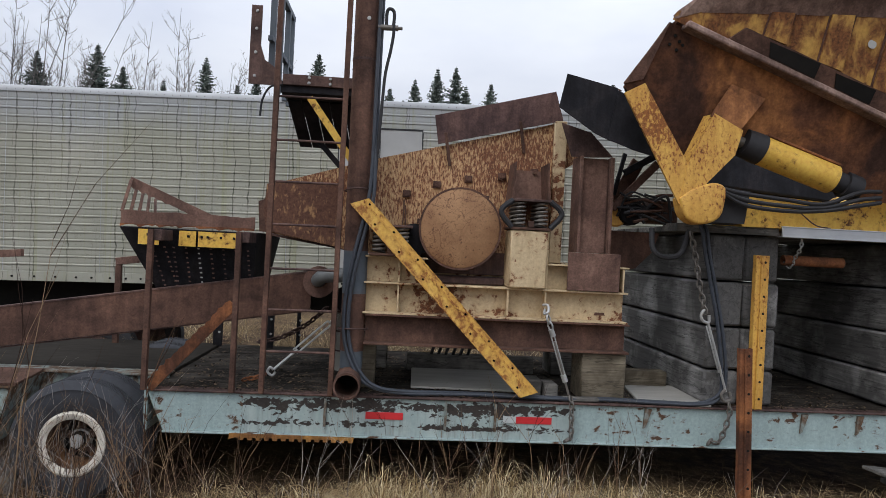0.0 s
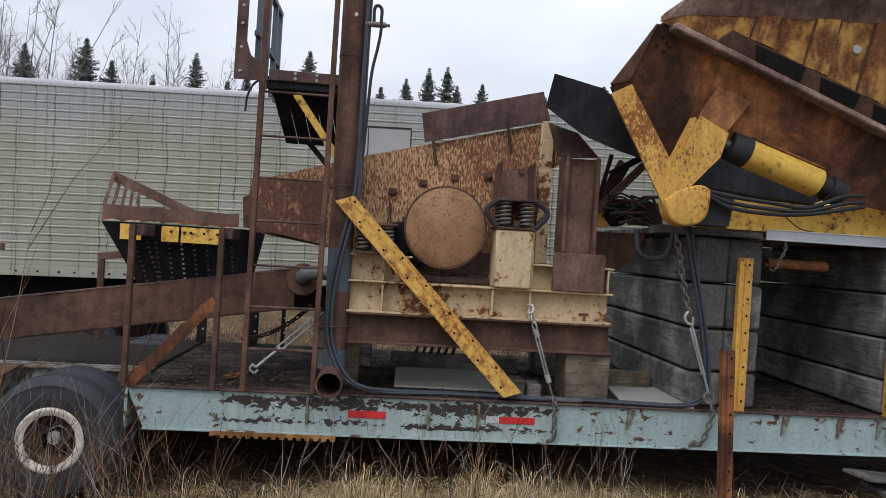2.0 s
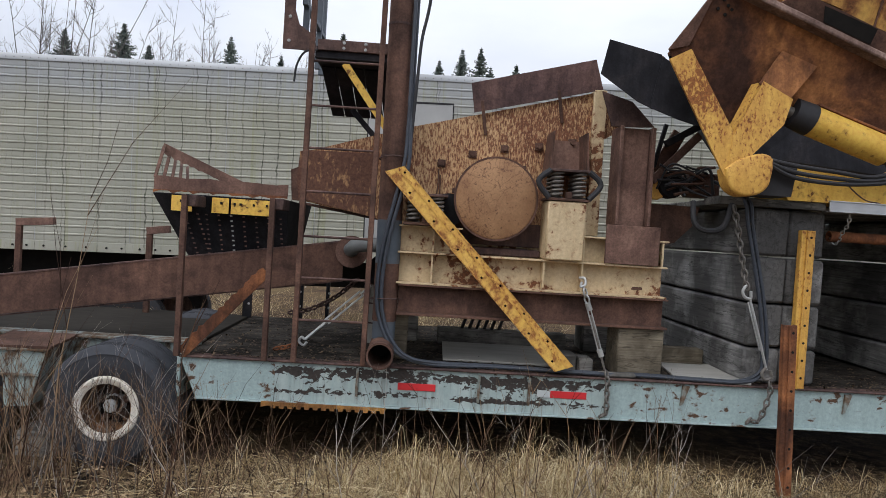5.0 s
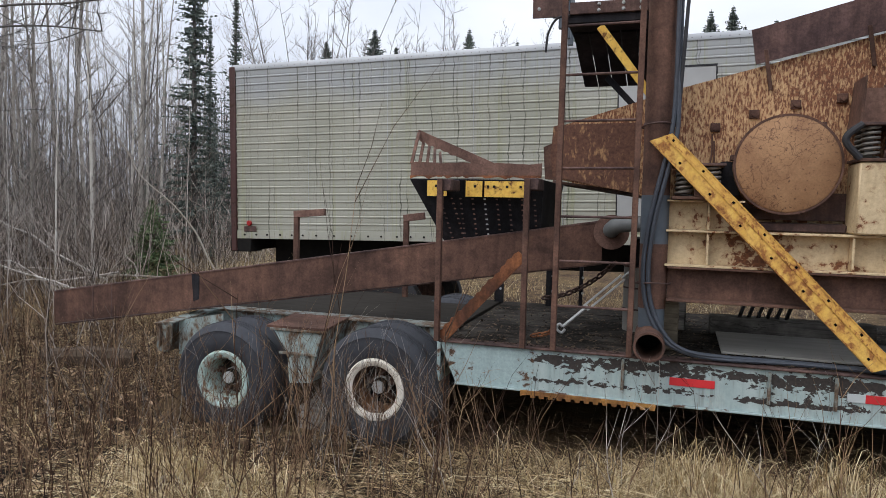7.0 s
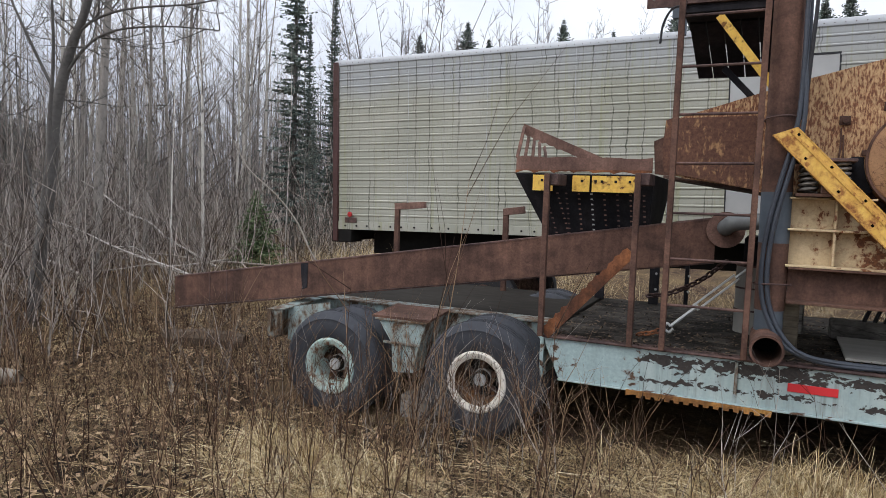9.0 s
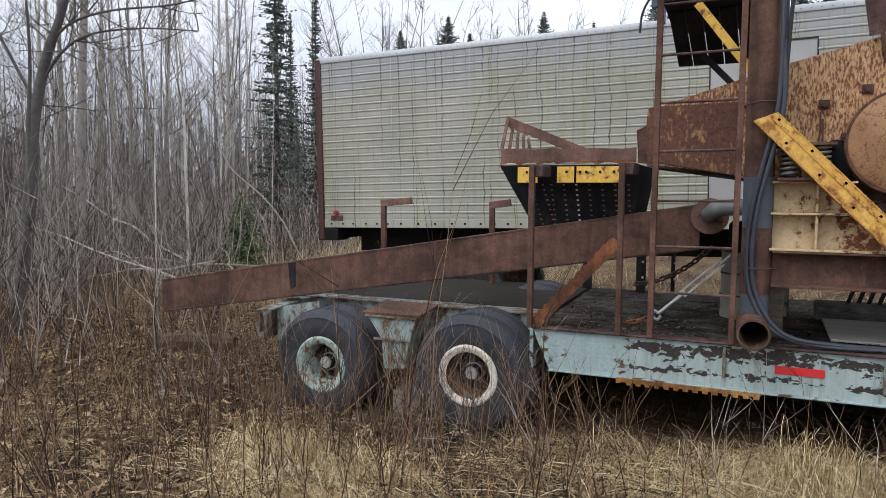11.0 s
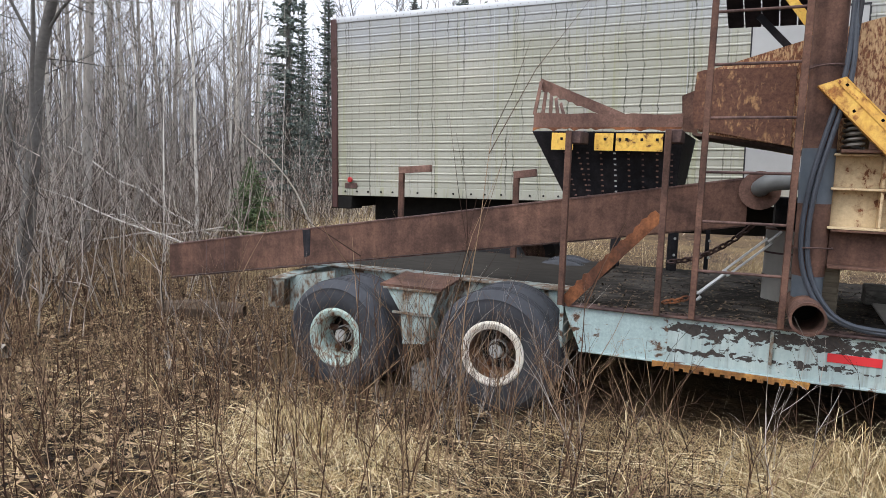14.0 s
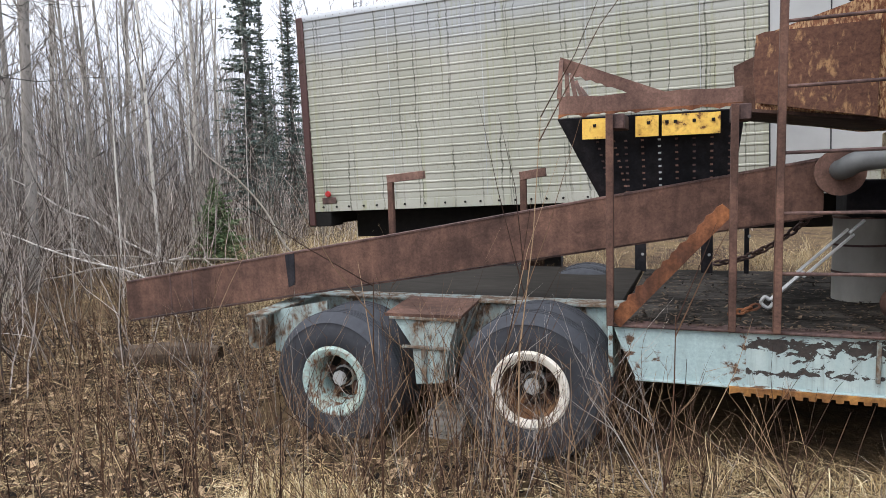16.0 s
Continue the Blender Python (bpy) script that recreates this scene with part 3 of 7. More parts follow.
def lathe(bm, profile, centre, n=40, closed=False):
    """A profile of (radius, y) turned about an axis along y."""
    cx, cy, cz = centre
    rings = []
    for r, y in profile:
        rings.append([bm.verts.new((cx + r * math.cos(2 * math.pi * i / n), cy + y, cz + r * math.sin(2 * math.pi * i / n))) for i in range(n)])
    pairs = list(zip(rings, rings[1:])) + ([(rings[-1], rings[0])] if closed else [])
    for p, q in pairs:
        for i in range(n):
            j = (i + 1) % n
            bm.faces.new((p[i], p[j], q[j], q[i]))
    if not closed:
        for ring in (rings[0], rings[-1]):
            bm.faces.new(ring)
    return bm


def smooth_path(points, steps=6):
    """Catmull-Rom through the points."""
    p = [Vector(q) for q in points]
    p = [2 * p[0] - p[1], *p, 2 * p[-1] - p[-2]]
    out = []
    for i in range(1, len(p) - 2):
        for s in range(steps):
            t = s / steps
            out.append(0.5 * (2 * p[i] + (p[i + 1] - p[i - 1]) * t + (2 * p[i - 1] - 5 * p[i] + 4 * p[i + 1] - p[i + 2]) * t * t + (3 * p[i] - p[i - 1] - 3 * p[i + 1] + p[i + 2]) * t**3))
    return out + [p[-2]]


def hose(bm, points, r, n=8, steps=6):
    """A round hose along a smooth path."""
    path = smooth_path(points, steps)
    rings, side = [], None
    for i, c in enumerate(path):
        d = (path[min(i + 1, len(path) - 1)] - path[max(i - 1, 0)]).normalized()
        side = d.orthogonal() if side is None else (side - d * side.dot(d))
        side.normalize()
        other = d.cross(side)
        rings.append([bm.verts.new(c + r * (math.cos(2 * math.pi * k / n) * side + math.sin(2 * math.pi * k / n) * other)) for k in range(n)])
    for p, q in zip(rings, rings[1:]):
        for i in range(n):
            bm.faces.new((p[i], p[(i + 1) % n], q[(i + 1) % n], q[i]))
    bm.faces.new(rings[0])
    bm.faces.new(rings[-1])
    return bm


def bolt(bm, x, y, z, r=0.02, h=0.018):
    """A hexagon nut on a washer, facing the viewer's side (towards -y)."""
    rod(bm, (x, y, z), (x, y - 0.006, z), r * 1.5, n=10)
    rod(bm, (x, y - 0.004, z), (x, y - h, z), r, n=6)
    return bm


def link(bm, c, along, turn, size=0.05, wire=0.008):
    """One oval chain link."""
    along = Vector(along).normalized()
    side = along.orthogonal().normalized()
    side = Matrix.Rotation(turn, 3, along) @ side
    pts = []
    for k in range(12):
        a = 2 * math.pi * k / 12
        pts.append(Vector(c) + along * (math.cos(a) * size * 0.62) + side * (math.sin(a) * size * 0.36))
    up = along.cross(side)
    rings = []
    for k, p in enumerate(pts):
        out = (p - Vector(c)).normalized()
        rings.append([bm.verts.new(p + wire * (math.cos(2 * math.pi * j / 5) * out + math.sin(2 * math.pi * j / 5) * up)) for j in range(5)])
    for k in range(12):
        p, q = rings[k], rings[(k + 1) % 12]
        for j in range(5):
            bm.faces.new((p[j], p[(j + 1) % 5], q[(j + 1) % 5], q[j]))


def chain(name, points, parent, mat, size=0.05, wire=0.008):
    """Links one by one along a smooth path, each a part."""
    path = smooth_path(points, 20)
    step, gone, k = size * 0.95, 0.0, 0
    for a, b in zip(path, path[1:]):
        gone += (b - a).length
        if gone >= step:
            gone -= step
            bm = B()
            link(bm, b, b - a, (k % 2) * math.pi / 2, size, wire)
            part(name, bm, mat, parent)
            k += 1


def raw(name, verts, faces, mat, smooth=False):
    me = bpy.data.meshes.new(name)
    me.from_pydata(verts, [], faces)
    me.update()
    return finish(name, me, mat, smooth)


def ground_z(x, y):
    """The lie of the land: a shallow hollow along the lowbed, rising towards the viewer."""
    rise = 0.40 * max(0.0, min(1.0, (5.4 - y) / 5.4)) ** 1.2
    bumps = 0.05 * noise.noise(Vector((x * 0.45, y * 0.45, 3.1))) + 0.025 * noise.noise(Vector((x * 1.7, y * 1.7, 7.7)))
    far = 0.35 * max(0.0, min(1.0, (math.hypot(x + 2, y - 6) - 14) / 25))
    rut = 0.05 * max(0.0, 1 - ((x + 2.6) / 3.2) ** 2) * max(0.0, 1 - ((y - 6.6) / 2.4) ** 2)
    return -0.07 + rise + bumps + far - rut


# ---- ground ----
def build_ground():
    xs = sorted({-900, -500, -250, -120, -70, -48, *[-36 + 1.5 * i for i in range(14)], *[-15 + 0.35 * i for i in range(72)], *[10.5 + 2 * i for i in range(12)], 48, 70, 120, 250, 500, 900})
    ys = sorted({-900, -400, -150, -60, -25, -12, -6, *[-3 + 0.35 * i for i in range(54)], *[16 + 1.5 * i for i in range(18)], 48, 60, 90, 150, 300, 500, 900})
    verts = [(x, y, ground_z(x, y)) for y in ys for x in xs]
    w = len(xs)
    faces = [(j * w + i, j * w + i + 1, (j + 1) * w + i + 1, (j + 1) * w + i) for j in range(len(ys) - 1) for i in range(w - 1)]
    tagged(raw("ground", verts, faces, GROUND, True), "brown leaf-littered ground with dead grass", "ground", kind="structure")


build_ground()

# ---- lowbed trailer ----
LOW = thing("lowbed_trailer", "pale teal lowbed trailer with flaking paint and dual tyres", "trailer", (0, 6, 0))
bm = B()
prism(bm, [(-1.12, 0.768), (-0.36, 0.768), (-0.36, 0.452), (-0.99, 0.452), (-1.10, 0.70)], 6.0, 6.03)
part("side_beam", bm, TEAL, LOW, "pale teal painted side beam")
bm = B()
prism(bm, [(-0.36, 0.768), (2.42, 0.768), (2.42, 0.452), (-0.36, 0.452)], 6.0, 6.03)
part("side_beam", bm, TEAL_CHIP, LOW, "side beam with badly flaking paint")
bm = B()
prism(bm, [(2.42, 0.768), (9.0, 0.768), (9.0, 0.452), (2.42, 0.452)], 6.0, 6.03)
part("side_beam", bm, TEAL, LOW, "pale teal painted side beam")
bm = B()
block(bm, (-1.13, 5.968, 0.7695), (9.0, 6.10, 0.787), 0.005)
part("edge_rail", bm, RUST_DARK, LOW, "rusty deck edge rail")
bm = B()
block(bm, (-0.99, 5.975, 0.434), (9.0, 6.10, 0.4515), 0.004)
part("bottom_flange", bm, TEAL, LOW)
bm = B()
block(bm, (-0.9, 8.40, 0.42), (9.0, 8.44, 0.78), 0.006)
part("far_side_beam", bm, TEAL, LOW)
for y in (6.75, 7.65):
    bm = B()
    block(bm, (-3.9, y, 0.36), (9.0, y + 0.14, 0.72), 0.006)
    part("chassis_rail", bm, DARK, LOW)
# Unseen cross members, added to darken the space under the deck.
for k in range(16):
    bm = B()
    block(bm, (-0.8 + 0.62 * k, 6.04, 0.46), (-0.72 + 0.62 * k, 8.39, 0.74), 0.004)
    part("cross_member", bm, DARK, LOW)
# gussets under the edge rail
for x in (3.02, 4.42, 4.93, 5.30):
    bm = B()
    prism(bm, [(x, 0.752), (x + 0.06, 0.752), (x + 0.010, 0.60), (x - 0.012, 0.585)], 5.978, 5.998)
    part("gusset", bm, TEAL_DIRTY, LOW, "rusty stake pocket gusset")
for x in (0.30, 1.30, 1.72):
    bm = B()
    block(bm, (x, 5.978, 0.52), (x + 0.022, 5.998, 0.752), 0.003)
    part("gusset", bm, TEAL_DIRTY, LOW)
# reflector tape
for x0, x1, m, tag in ((0.645, 0.955, RED, "red reflector tape"), (1.91, 2.215, RED, "red reflector tape"), (1.80, 1.91, WHITE_TAPE, "scuffed white reflector tape")):
    bm = B()
    block(bm, (x0, 5.992, 0.592), (x1, 5.998, 0.65), 0.001)
    part("reflector", bm, m, LOW, tag)
# serrated bar hung beneath the beam
bm = B()
out = [(-0.45, 0.448), (0.56, 0.440)]
x = 0.55
while x > -0.40:
    out += [(x, 0.398), (x - 0.036, 0.398), (x - 0.038, 0.418), (x - 0.066, 0.418)]
    x -= 0.068
out += [(-0.45, 0.405)]
prism(bm, out, 5.952, 5.973)
part("serrated_bar", bm, OCHRE, LOW, "rusty orange serrated bar")
bm = B()
block(bm, (5.38, 5.93, 0.56), (5.62, 5.998, 0.70), 0.01)
part("lamp_box", bm, TEAL, LOW)
bm = B()
block(bm, (5.44, 5.915, 0.60), (5.54, 5.93, 0.655), 0.008)
part("marker_lamp", bm, WHITE_TAPE, LOW, "clear side marker lamp")
# rear frame above the axles
WHEELS = ((-1.635, 0.352), (-3.070, 0.293))

bm = B()
outline = [(-3.70, 0.80), (-1.10, 0.80), (-1.10, 0.50), (-1.45, 0.60), (-1.85, 0.62), (-2.15, 0.40), (-2.65, 0.38), (-2.85, 0.60), (-3.3, 0.60), (-3.70, 0.44)]
prism(bm, outline, 6.45, 6.475)
part("frame_web", bm, TEAL_STAINED, LOW, "pale teal frame web behind the wheels")
bm = B()
block(bm, (-3.72, 6.40, 0.80), (-1.10, 6.62, 0.818), 0.004)
part("frame_flange", bm, TEAL_DIRTY, LOW)
bm = B()
slab(bm, [(-3.90, 5.98, 0.715), (-3.70, 6.0, 0.735), (-3.50, 6.45, 0.818), (-3.66, 6.45, 0.818)], 0.014)
part("tail_plate", bm, TEAL_DIRTY, LOW, "rusty sloping tail plate")
bm = B()
prism(bm, [(-3.72, 0.735), (-3.24, 0.83), (-3.24, 0.70), (-3.46, 0.62), (-3.60, 0.40), (-3.72, 0.42)], 6.10, 6.12)
part("tail_panel", bm, TEAL_STAINED, LOW, "pale teal side panel behind the rear wheel")
bm = B()
prism(bm, [(-3.89, 0.70), (-3.72, 0.715), (-3.74, 0.48), (-3.80, 0.46), (-3.85, 0.56)], 6.0, 6.02)
part("tail_bracket", bm, TEAL_DIRTY, LOW)
for x in (-3.84, -3.76):
    bm = B()
    block(bm, (x, 5.97, 0.50), (x + 0.012, 5.999, 0.69), 0.002)
    part("tail_rib", bm, TEAL_DIRTY, LOW)
bm = B()
block(bm, (-1.16, 6.03, 0.43), (-1.13, 6.45, 0.785), 0.004)
part("end_plate", bm, TEAL, LOW)
bm = B()
slab(bm, [(-2.66, 5.90, 0.805), (-2.10, 5.90, 0.808), (-2.14, 6.44, 0.826), (-2.70, 6.44, 0.826)], 0.02)
part("shelf_plate", bm, RUST, LOW, "rusty shelf plate between the wheels")
bm = B()
prism(bm, [(-2.62, 0.79), (-2.13, 0.80), (-2.20, 0.58), (-2.25, 0.33), (-2.45, 0.31), (-2.47, 0.57)], 5.92, 6.44)
part("spring_hanger", bm, TEAL_STAINED, LOW, "pale teal spring hanger box")
bm = B()
block(bm, (-2.54, 5.895, 0.565), (-2.18, 5.918, 0.585), 0.003)
block(bm, (-2.40, 5.90, 0.34), (-2.365, 5.918, 0.565), 0.003)
block(bm, (-2.63, 5.895, 0.765), (-2.12, 5.918, 0.785), 0.003)
part("hanger_rib", bm, TEAL_DIRTY, LOW)
bm = B()
block(bm, (-3.98, 6.1, 0.42), (-3.86, 8.4, 0.70), 0.01)
part("tail_beam", bm, TEAL_DIRTY, LOW)
bm = B()
block(bm, (-3.86, 6.63, 0.74), (-1.14, 8.40, 0.80), 0.006)
part("tail_deck", bm, DIRT_AND_SHADE, LOW, "black deck over the axles, dirt and shadow in one colour")
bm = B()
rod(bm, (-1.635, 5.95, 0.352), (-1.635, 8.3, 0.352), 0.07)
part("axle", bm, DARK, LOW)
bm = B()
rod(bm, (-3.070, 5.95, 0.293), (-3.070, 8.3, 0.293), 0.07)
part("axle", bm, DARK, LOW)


def wheel(cx, y, cz, rim_mat, inner_mat, dual_side=1, r=0.497):
    """Tyre, rim with a dished disc, hub. The outer face looks to -y for dual_side 1."""
    s = dual_side
    w = 0.255
    bm = B()
    prof = [(0.259, 0.012), (0.273, 0.0), (0.300, -0.004), (0.318, -0.010), (0.350, -0.013), (0.40, -0.014), (0.428, -0.010), (0.435, -0.014), (0.443, -0.006), (0.456, 0.006), (r - 0.022, 0.026), (r - 0.006, 0.044), (r, 0.062), (r, 0.193), (r - 0.006, 0.211), (r - 0.022, 0.229), (0.452, 0.25), (0.40, 0.268), (0.275, w), (0.259, 0.24)]
    lathe(bm, [(a, s * b) for a, b in prof], (cx, y, cz), 56, closed=True)
    part_t = part("tyre", bm, RUBBER, LOW, "weathered bald rubber tyre")
    bm = B()
    for yy in (0.085, 0.128, 0.17):
        lathe(bm, [(r - 0.004, s * (yy - 0.006)), (r + 0.005, s * (yy - 0.005)), (r + 0.005, s * (yy + 0.014)), (r - 0.004, s * (yy + 0.015))], (cx, y, cz), 56, closed=True)
    part("tread_rib", bm, RUBBER, part_t)
    return part_t


def rim_set(cx, y, cz, rim_mat, inner_mat, hub_mat):
    bm = B()
    lathe(bm, [(0.262, 0.016), (0.257, 0.0), (0.244, -0.006), (0.203, 0.004), (0.195, 0.014), (0.203, 0.03), (0.240, 0.034)], (cx, y, cz), 48, closed=True)
    rim = part("rim", bm, rim_mat, LOW, "painted steel rim with rust spots")
    bm = B()
    lathe(bm, [(0.202, 0.016), (0.194, 0.05), (0.183, 0.25), (0.174, 0.25), (0.185, 0.05), (0.193, 0.012)], (cx, y, cz), 40, closed=True)
    part("rim_barrel", bm, inner_mat, rim)
    for k in range(5):
        a = 2 * math.pi * (k + 0.3) / 5
        bm = B()
        d = Vector((math.cos(a), 0, math.sin(a)))
        bar(bm, Vector((cx, y + 0.19, cz)) + d * 0.05, Vector((cx, y + 0.20, cz)) + d * 0.181, 0.056, 0.045, 0.012)
        part("spoke", bm, RUST, rim)
        bm = B()
        p = Vector((cx, y + 0.15, cz)) + d * 0.150
        rod(bm, p, p + Vector((0, 0.05, 0)), 0.017, n=6)
        part("wheel_nut", bm, RUST_RIM, rim)
    bm = B()
    lathe(bm, [(0.035, 0.075), (0.05, 0.078), (0.057, 0.09), (0.058, 0.15), (0.085, 0.16), (0.085, 0.22)], (cx, y, cz), 8)
    hub = part("hub", bm, hub_mat, rim, "pale octagonal hub cap")
    bm = B()
    lathe(bm, [(0.175, 0.245), (0.05, 0.247)], (cx, y, cz), 30)
    part("brake_drum", bm, DARK, rim)


for (cx, cz), rm, im in zip(WHEELS, (WHITE_RIM, TEAL_RIM), (RUST_RIM, TEAL_RIM)):
    wheel(cx, 5.85, cz, rm, im)
    wheel(cx, 6.16, cz, rm, im)
    rim_set(cx, 5.85, cz, rm, im, PANEL)
    wheel(cx, 8.45, cz, rm, im, -1)
    wheel(cx, 8.15, cz, rm, im, -1)

# ---- beige base frame of the screen ----
FRAME = thing("screen_base_frame", "beige painted steel base frame with rust patches", "machine frame", (1.7, 6.2, 1.47))
bm = B()
prism(bm, [(0.585, 1.475), (2.835, 1.475), (2.835, 1.715), (0.585, 1.715)], 6.16, 6.18)
part("web", bm, BEIGE, FRAME)
for z, y in ((1.462, 6.03), (1.715, 6.05)):
    bm = B()
    block(bm, (0.575, y, z), (2.845, 6.30, z + 0.016), 0.003)
    part("flange", bm, BEIGE, FRAME)
bm = B()
prism(bm, [(0.585, 1.732), (1.08, 1.732), (1.08, 1.935), (0.585, 1.935)], 6.16, 6.18)
part("upper_web", bm, BEIGE, FRAME)
bm = B()
prism(bm, [(2.10, 1.732), (2.835, 1.732), (2.835, 1.93), (2.10, 1.93)], 6.16, 6.18)
part("upper_web", bm, BEIGE, FRAME)
for x0, x1 in ((0.575, 1.10), (2.11, 2.845)):
    bm = B()
    block(bm, (x0, 6.05, 1.936), (x1, 6.30, 1.95), 0.003)
    part("upper_flange", bm, BEIGE, FRAME)
for x, z0, z1 in ((0.865, 1.48, 1.71), (0.865, 1.735, 1.93), (1.80, 1.48, 1.71), (2.125, 1.48, 2.24), (2.80, 1.735, 1.93)):
    bm = B()
    block(bm, (x - 0.008, 6.06, z0), (x + 0.008, 6.16, z1), 0.002)
    part("stiffener", bm, BEIGE, FRAME)
bm = B()
block(bm, (1.10, 6.22, 1.735), (1.79, 6.5, 1.80), 0.01)
part("cross_member", bm, RUST_DARK, FRAME)
bm = B()
block(bm, (1.79, 5.995, 1.735), (2.108, 6.30, 2.225), 0.012)
part("spring_pedestal", bm, BEIGE, FRAME, "beige pedestal box under the springs")
bm = B()
block(bm, (2.30, 6.03, 1.735), (2.755, 6.055, 2.06), 0.004)
part("column_plate", bm, RUST_PURPLE, FRAME, "rusty brown square plate")
bm = B()
prism(bm, [(2.58, 1.52), (2.68, 1.52), (2.67, 1.545), (2.59, 1.545)], 6.152, 6.158)
part("rust_patch_plate", bm, RUST, FRAME)
bm = B()
block(bm, (0.60, 7.3, 1.47), (2.84, 7.5, 1.95), 0.01)
part("far_frame", bm, BEIGE, FRAME)

COL = thing("steel_column", "rusty brown flanged steel column beside the screen", "column", (2.52, 6.1, 2.06))
bm = B()
block(bm, (2.40, 6.13, 2.062), (2.64, 6.16, 2.885), 0.003)
part("web", bm, RUST_PURPLE, COL)
for x in (2.372, 2.645):
    bm = B()
    block(bm, (x, 6.07, 2.062), (x + 0.03, 6.33, 2.895), 0.004)
    part("flange", bm, RUST_PURPLE, COL)

IB = thing("steel_i_beam", "rust-brown steel beam under the beige frame", "beam", (1.7, 6.2, 1.2))
bm = B()
prism(bm, [(0.60, 1.225), (2.85, 1.225), (2.85, 1.452), (0.60, 1.452)], 6.12, 6.14)
part("web", bm, RUST, IB)
bm = B()
block(bm, (0.595, 6.01, 1.205), (2.862, 6.26, 1.224), 0.003)
part("bottom_flange", bm, RUST, IB)
bm = B()
block(bm, (0.595, 6.02, 1.446), (2.862, 6.26, 1.460), 0.003)
part("top_flange", bm, RUST, IB)
IB2 = thing("steel_i_beam", "rust-brown steel beam on the far side", "beam", (1.7, 7.4, 1.2))
bm = B()
block(bm, (0.60, 7.35, 1.205), (2.85, 7.5, 1.458), 0.006)
part("web", bm, RUST, IB2)


def timber(name, lo, hi, mat, label, group=""):
    bm = B()
    block(bm, lo, hi, 0.012)
    return solo(name, bm, mat, label, "timber", group)


timber("timber_block", (-2.42, 6.02, -0.2), (-2.14, 6.35, 0.09), TIMBER_X, "pale grey block on the ground between the wheels")
timber("timber_block", (0.50, 6.25, 0.792), (0.70, 6.62, 1.203), TIMBER_TAN, "upright tan timber block under the steel beam")
timber("timber_block", (2.47, 6.06, 0.792), (2.86, 6.40, 1.203), TIMBER_TAN, "pale stained timber block under the steel beam")
timber("timber_block", (2.47, 7.2, 0.792), (2.86, 7.55, 1.203), TIMBER_X, "grey timber block under the far beam")
timber("timber_block", (0.55, 7.25, 0.792), (0.80, 7.6, 1.203), TIMBER_X, "grey timber block under the far beam")

# ---- vibrating screen ----
SCR = thing("vibrating_screen", "chipped beige and rust vibrating screen box", "machine", (1.2, 6.4, 1.95))
bm = B()
prism(bm, [(-0.30, 2.515), (0.59, 2.79), (2.20, 3.205), (2.20, 1.96), (0.45, 1.96), (0.33, 2.0), (-0.28, 2.10)], 6.35, 6.366)
part("side_plate", bm, BEIGE_CHIP, SCR, "side plate with chipped beige paint")
bm = B()
block(bm, (2.19, 6.30, 1.955), (2.30, 6.44, 3.225), 0.006)
part("corner_post", bm, BEIGE, SCR, "beige corner post")
bm = B()
prism(bm, [(2.30, 3.20), (2.36, 3.15), (2.50, 2.95), (2.46, 2.90), (2.30, 2.80)], 6.40, 6.42)
part("end_plate", bm, BEIGE_CHIP, SCR)
bm = B()
prism(bm, [(-0.31, 2.12), (-0.33, 2.30), (-0.315, 2.52), (-0.27, 2.535), (0.33, 2.545), (0.33, 2.0)], 6.325, 6.345)
part("feed_plate", bm, BEIGE_WORN, SCR, "rusty worn plate on the discharge end")
bm = B()
prism(bm, [(-0.43, 2.38), (-0.29, 2.44), (-0.30, 2.10), (-0.41, 2.11)], 6.58, 6.60)
part("discharge_lip", bm, RUST, SCR)
bm = B()
slab(bm, [(-0.33, 6.5, 2.10), (0.5, 6.37, 1.98), (0.5, 7.4, 1.98), (-0.33, 7.4, 2.10)], 0.02)
part("pan", bm, RUST_DARK, SCR)
bm = B()
prism(bm, [(-0.30, 2.515), (0.59, 2.79), (2.20, 3.205), (2.20, 1.96), (0.45, 1.96), (-0.28, 2.10)], 7.45, 7.47)
part("far_side_plate", bm, BEIGE_CHIP, SCR)
bm = B()
prism(bm, [(-0.25, 2.46), (0.6, 2.72), (2.19, 3.12), (2.19, 2.1), (0.45, 2.05), (-0.25, 2.14)], 6.37, 6.40)
slab(bm, [(-0.2, 6.4, 2.3), (2.19, 6.4, 2.9), (2.19, 7.44, 2.9), (-0.2, 7.44, 2.3)], 0.02)
part("screen_deck", bm, RUST_DARK, SCR)
bm = B()
prism(bm, [(1.115, 3.205), (2.185, 3.485), (2.262, 3.23), (1.155, 2.955)], 6.305, 6.32)
part("hood_plate", bm, RUST_HOOD, SCR, "dark brown hood plate")
for x, z0, z1 in ((1.245, 2.77, 3.06), (1.905, 2.92, 3.20)):
    bm = B()
    bar(bm, (x - 0.03, 6.30, z1), (x + 0.022, 6.335, z0), 0.028, 0.012)
    part("strap", bm, RUST, SCR)
for x, z in ((0.90, 2.50), (1.165, 2.595), (1.44, 2.66), (1.74, 2.70), (2.03, 2.755)):
    bm = B()
    block(bm, (x - 0.035, 6.332, z - 0.03), (x + 0.035, 6.349, z + 0.035), 0.004)
    bolt(bm, x, 6.332, z, 0.022, 0.03)
    part("bolt", bm, RUST, SCR, "rusty bolt with square washer")
# drum guard
bm = B()
lathe(bm, [(0.06, 0.0), (0.325, 0.0), (0.342, 0.012), (0.348, 0.03), (0.348, 0.25)], (1.367, 6.085, 2.212), 56)
part("drum_guard", bm, TAN_DRUM, SCR, "round scuffed tan drum guard")
bm = B()
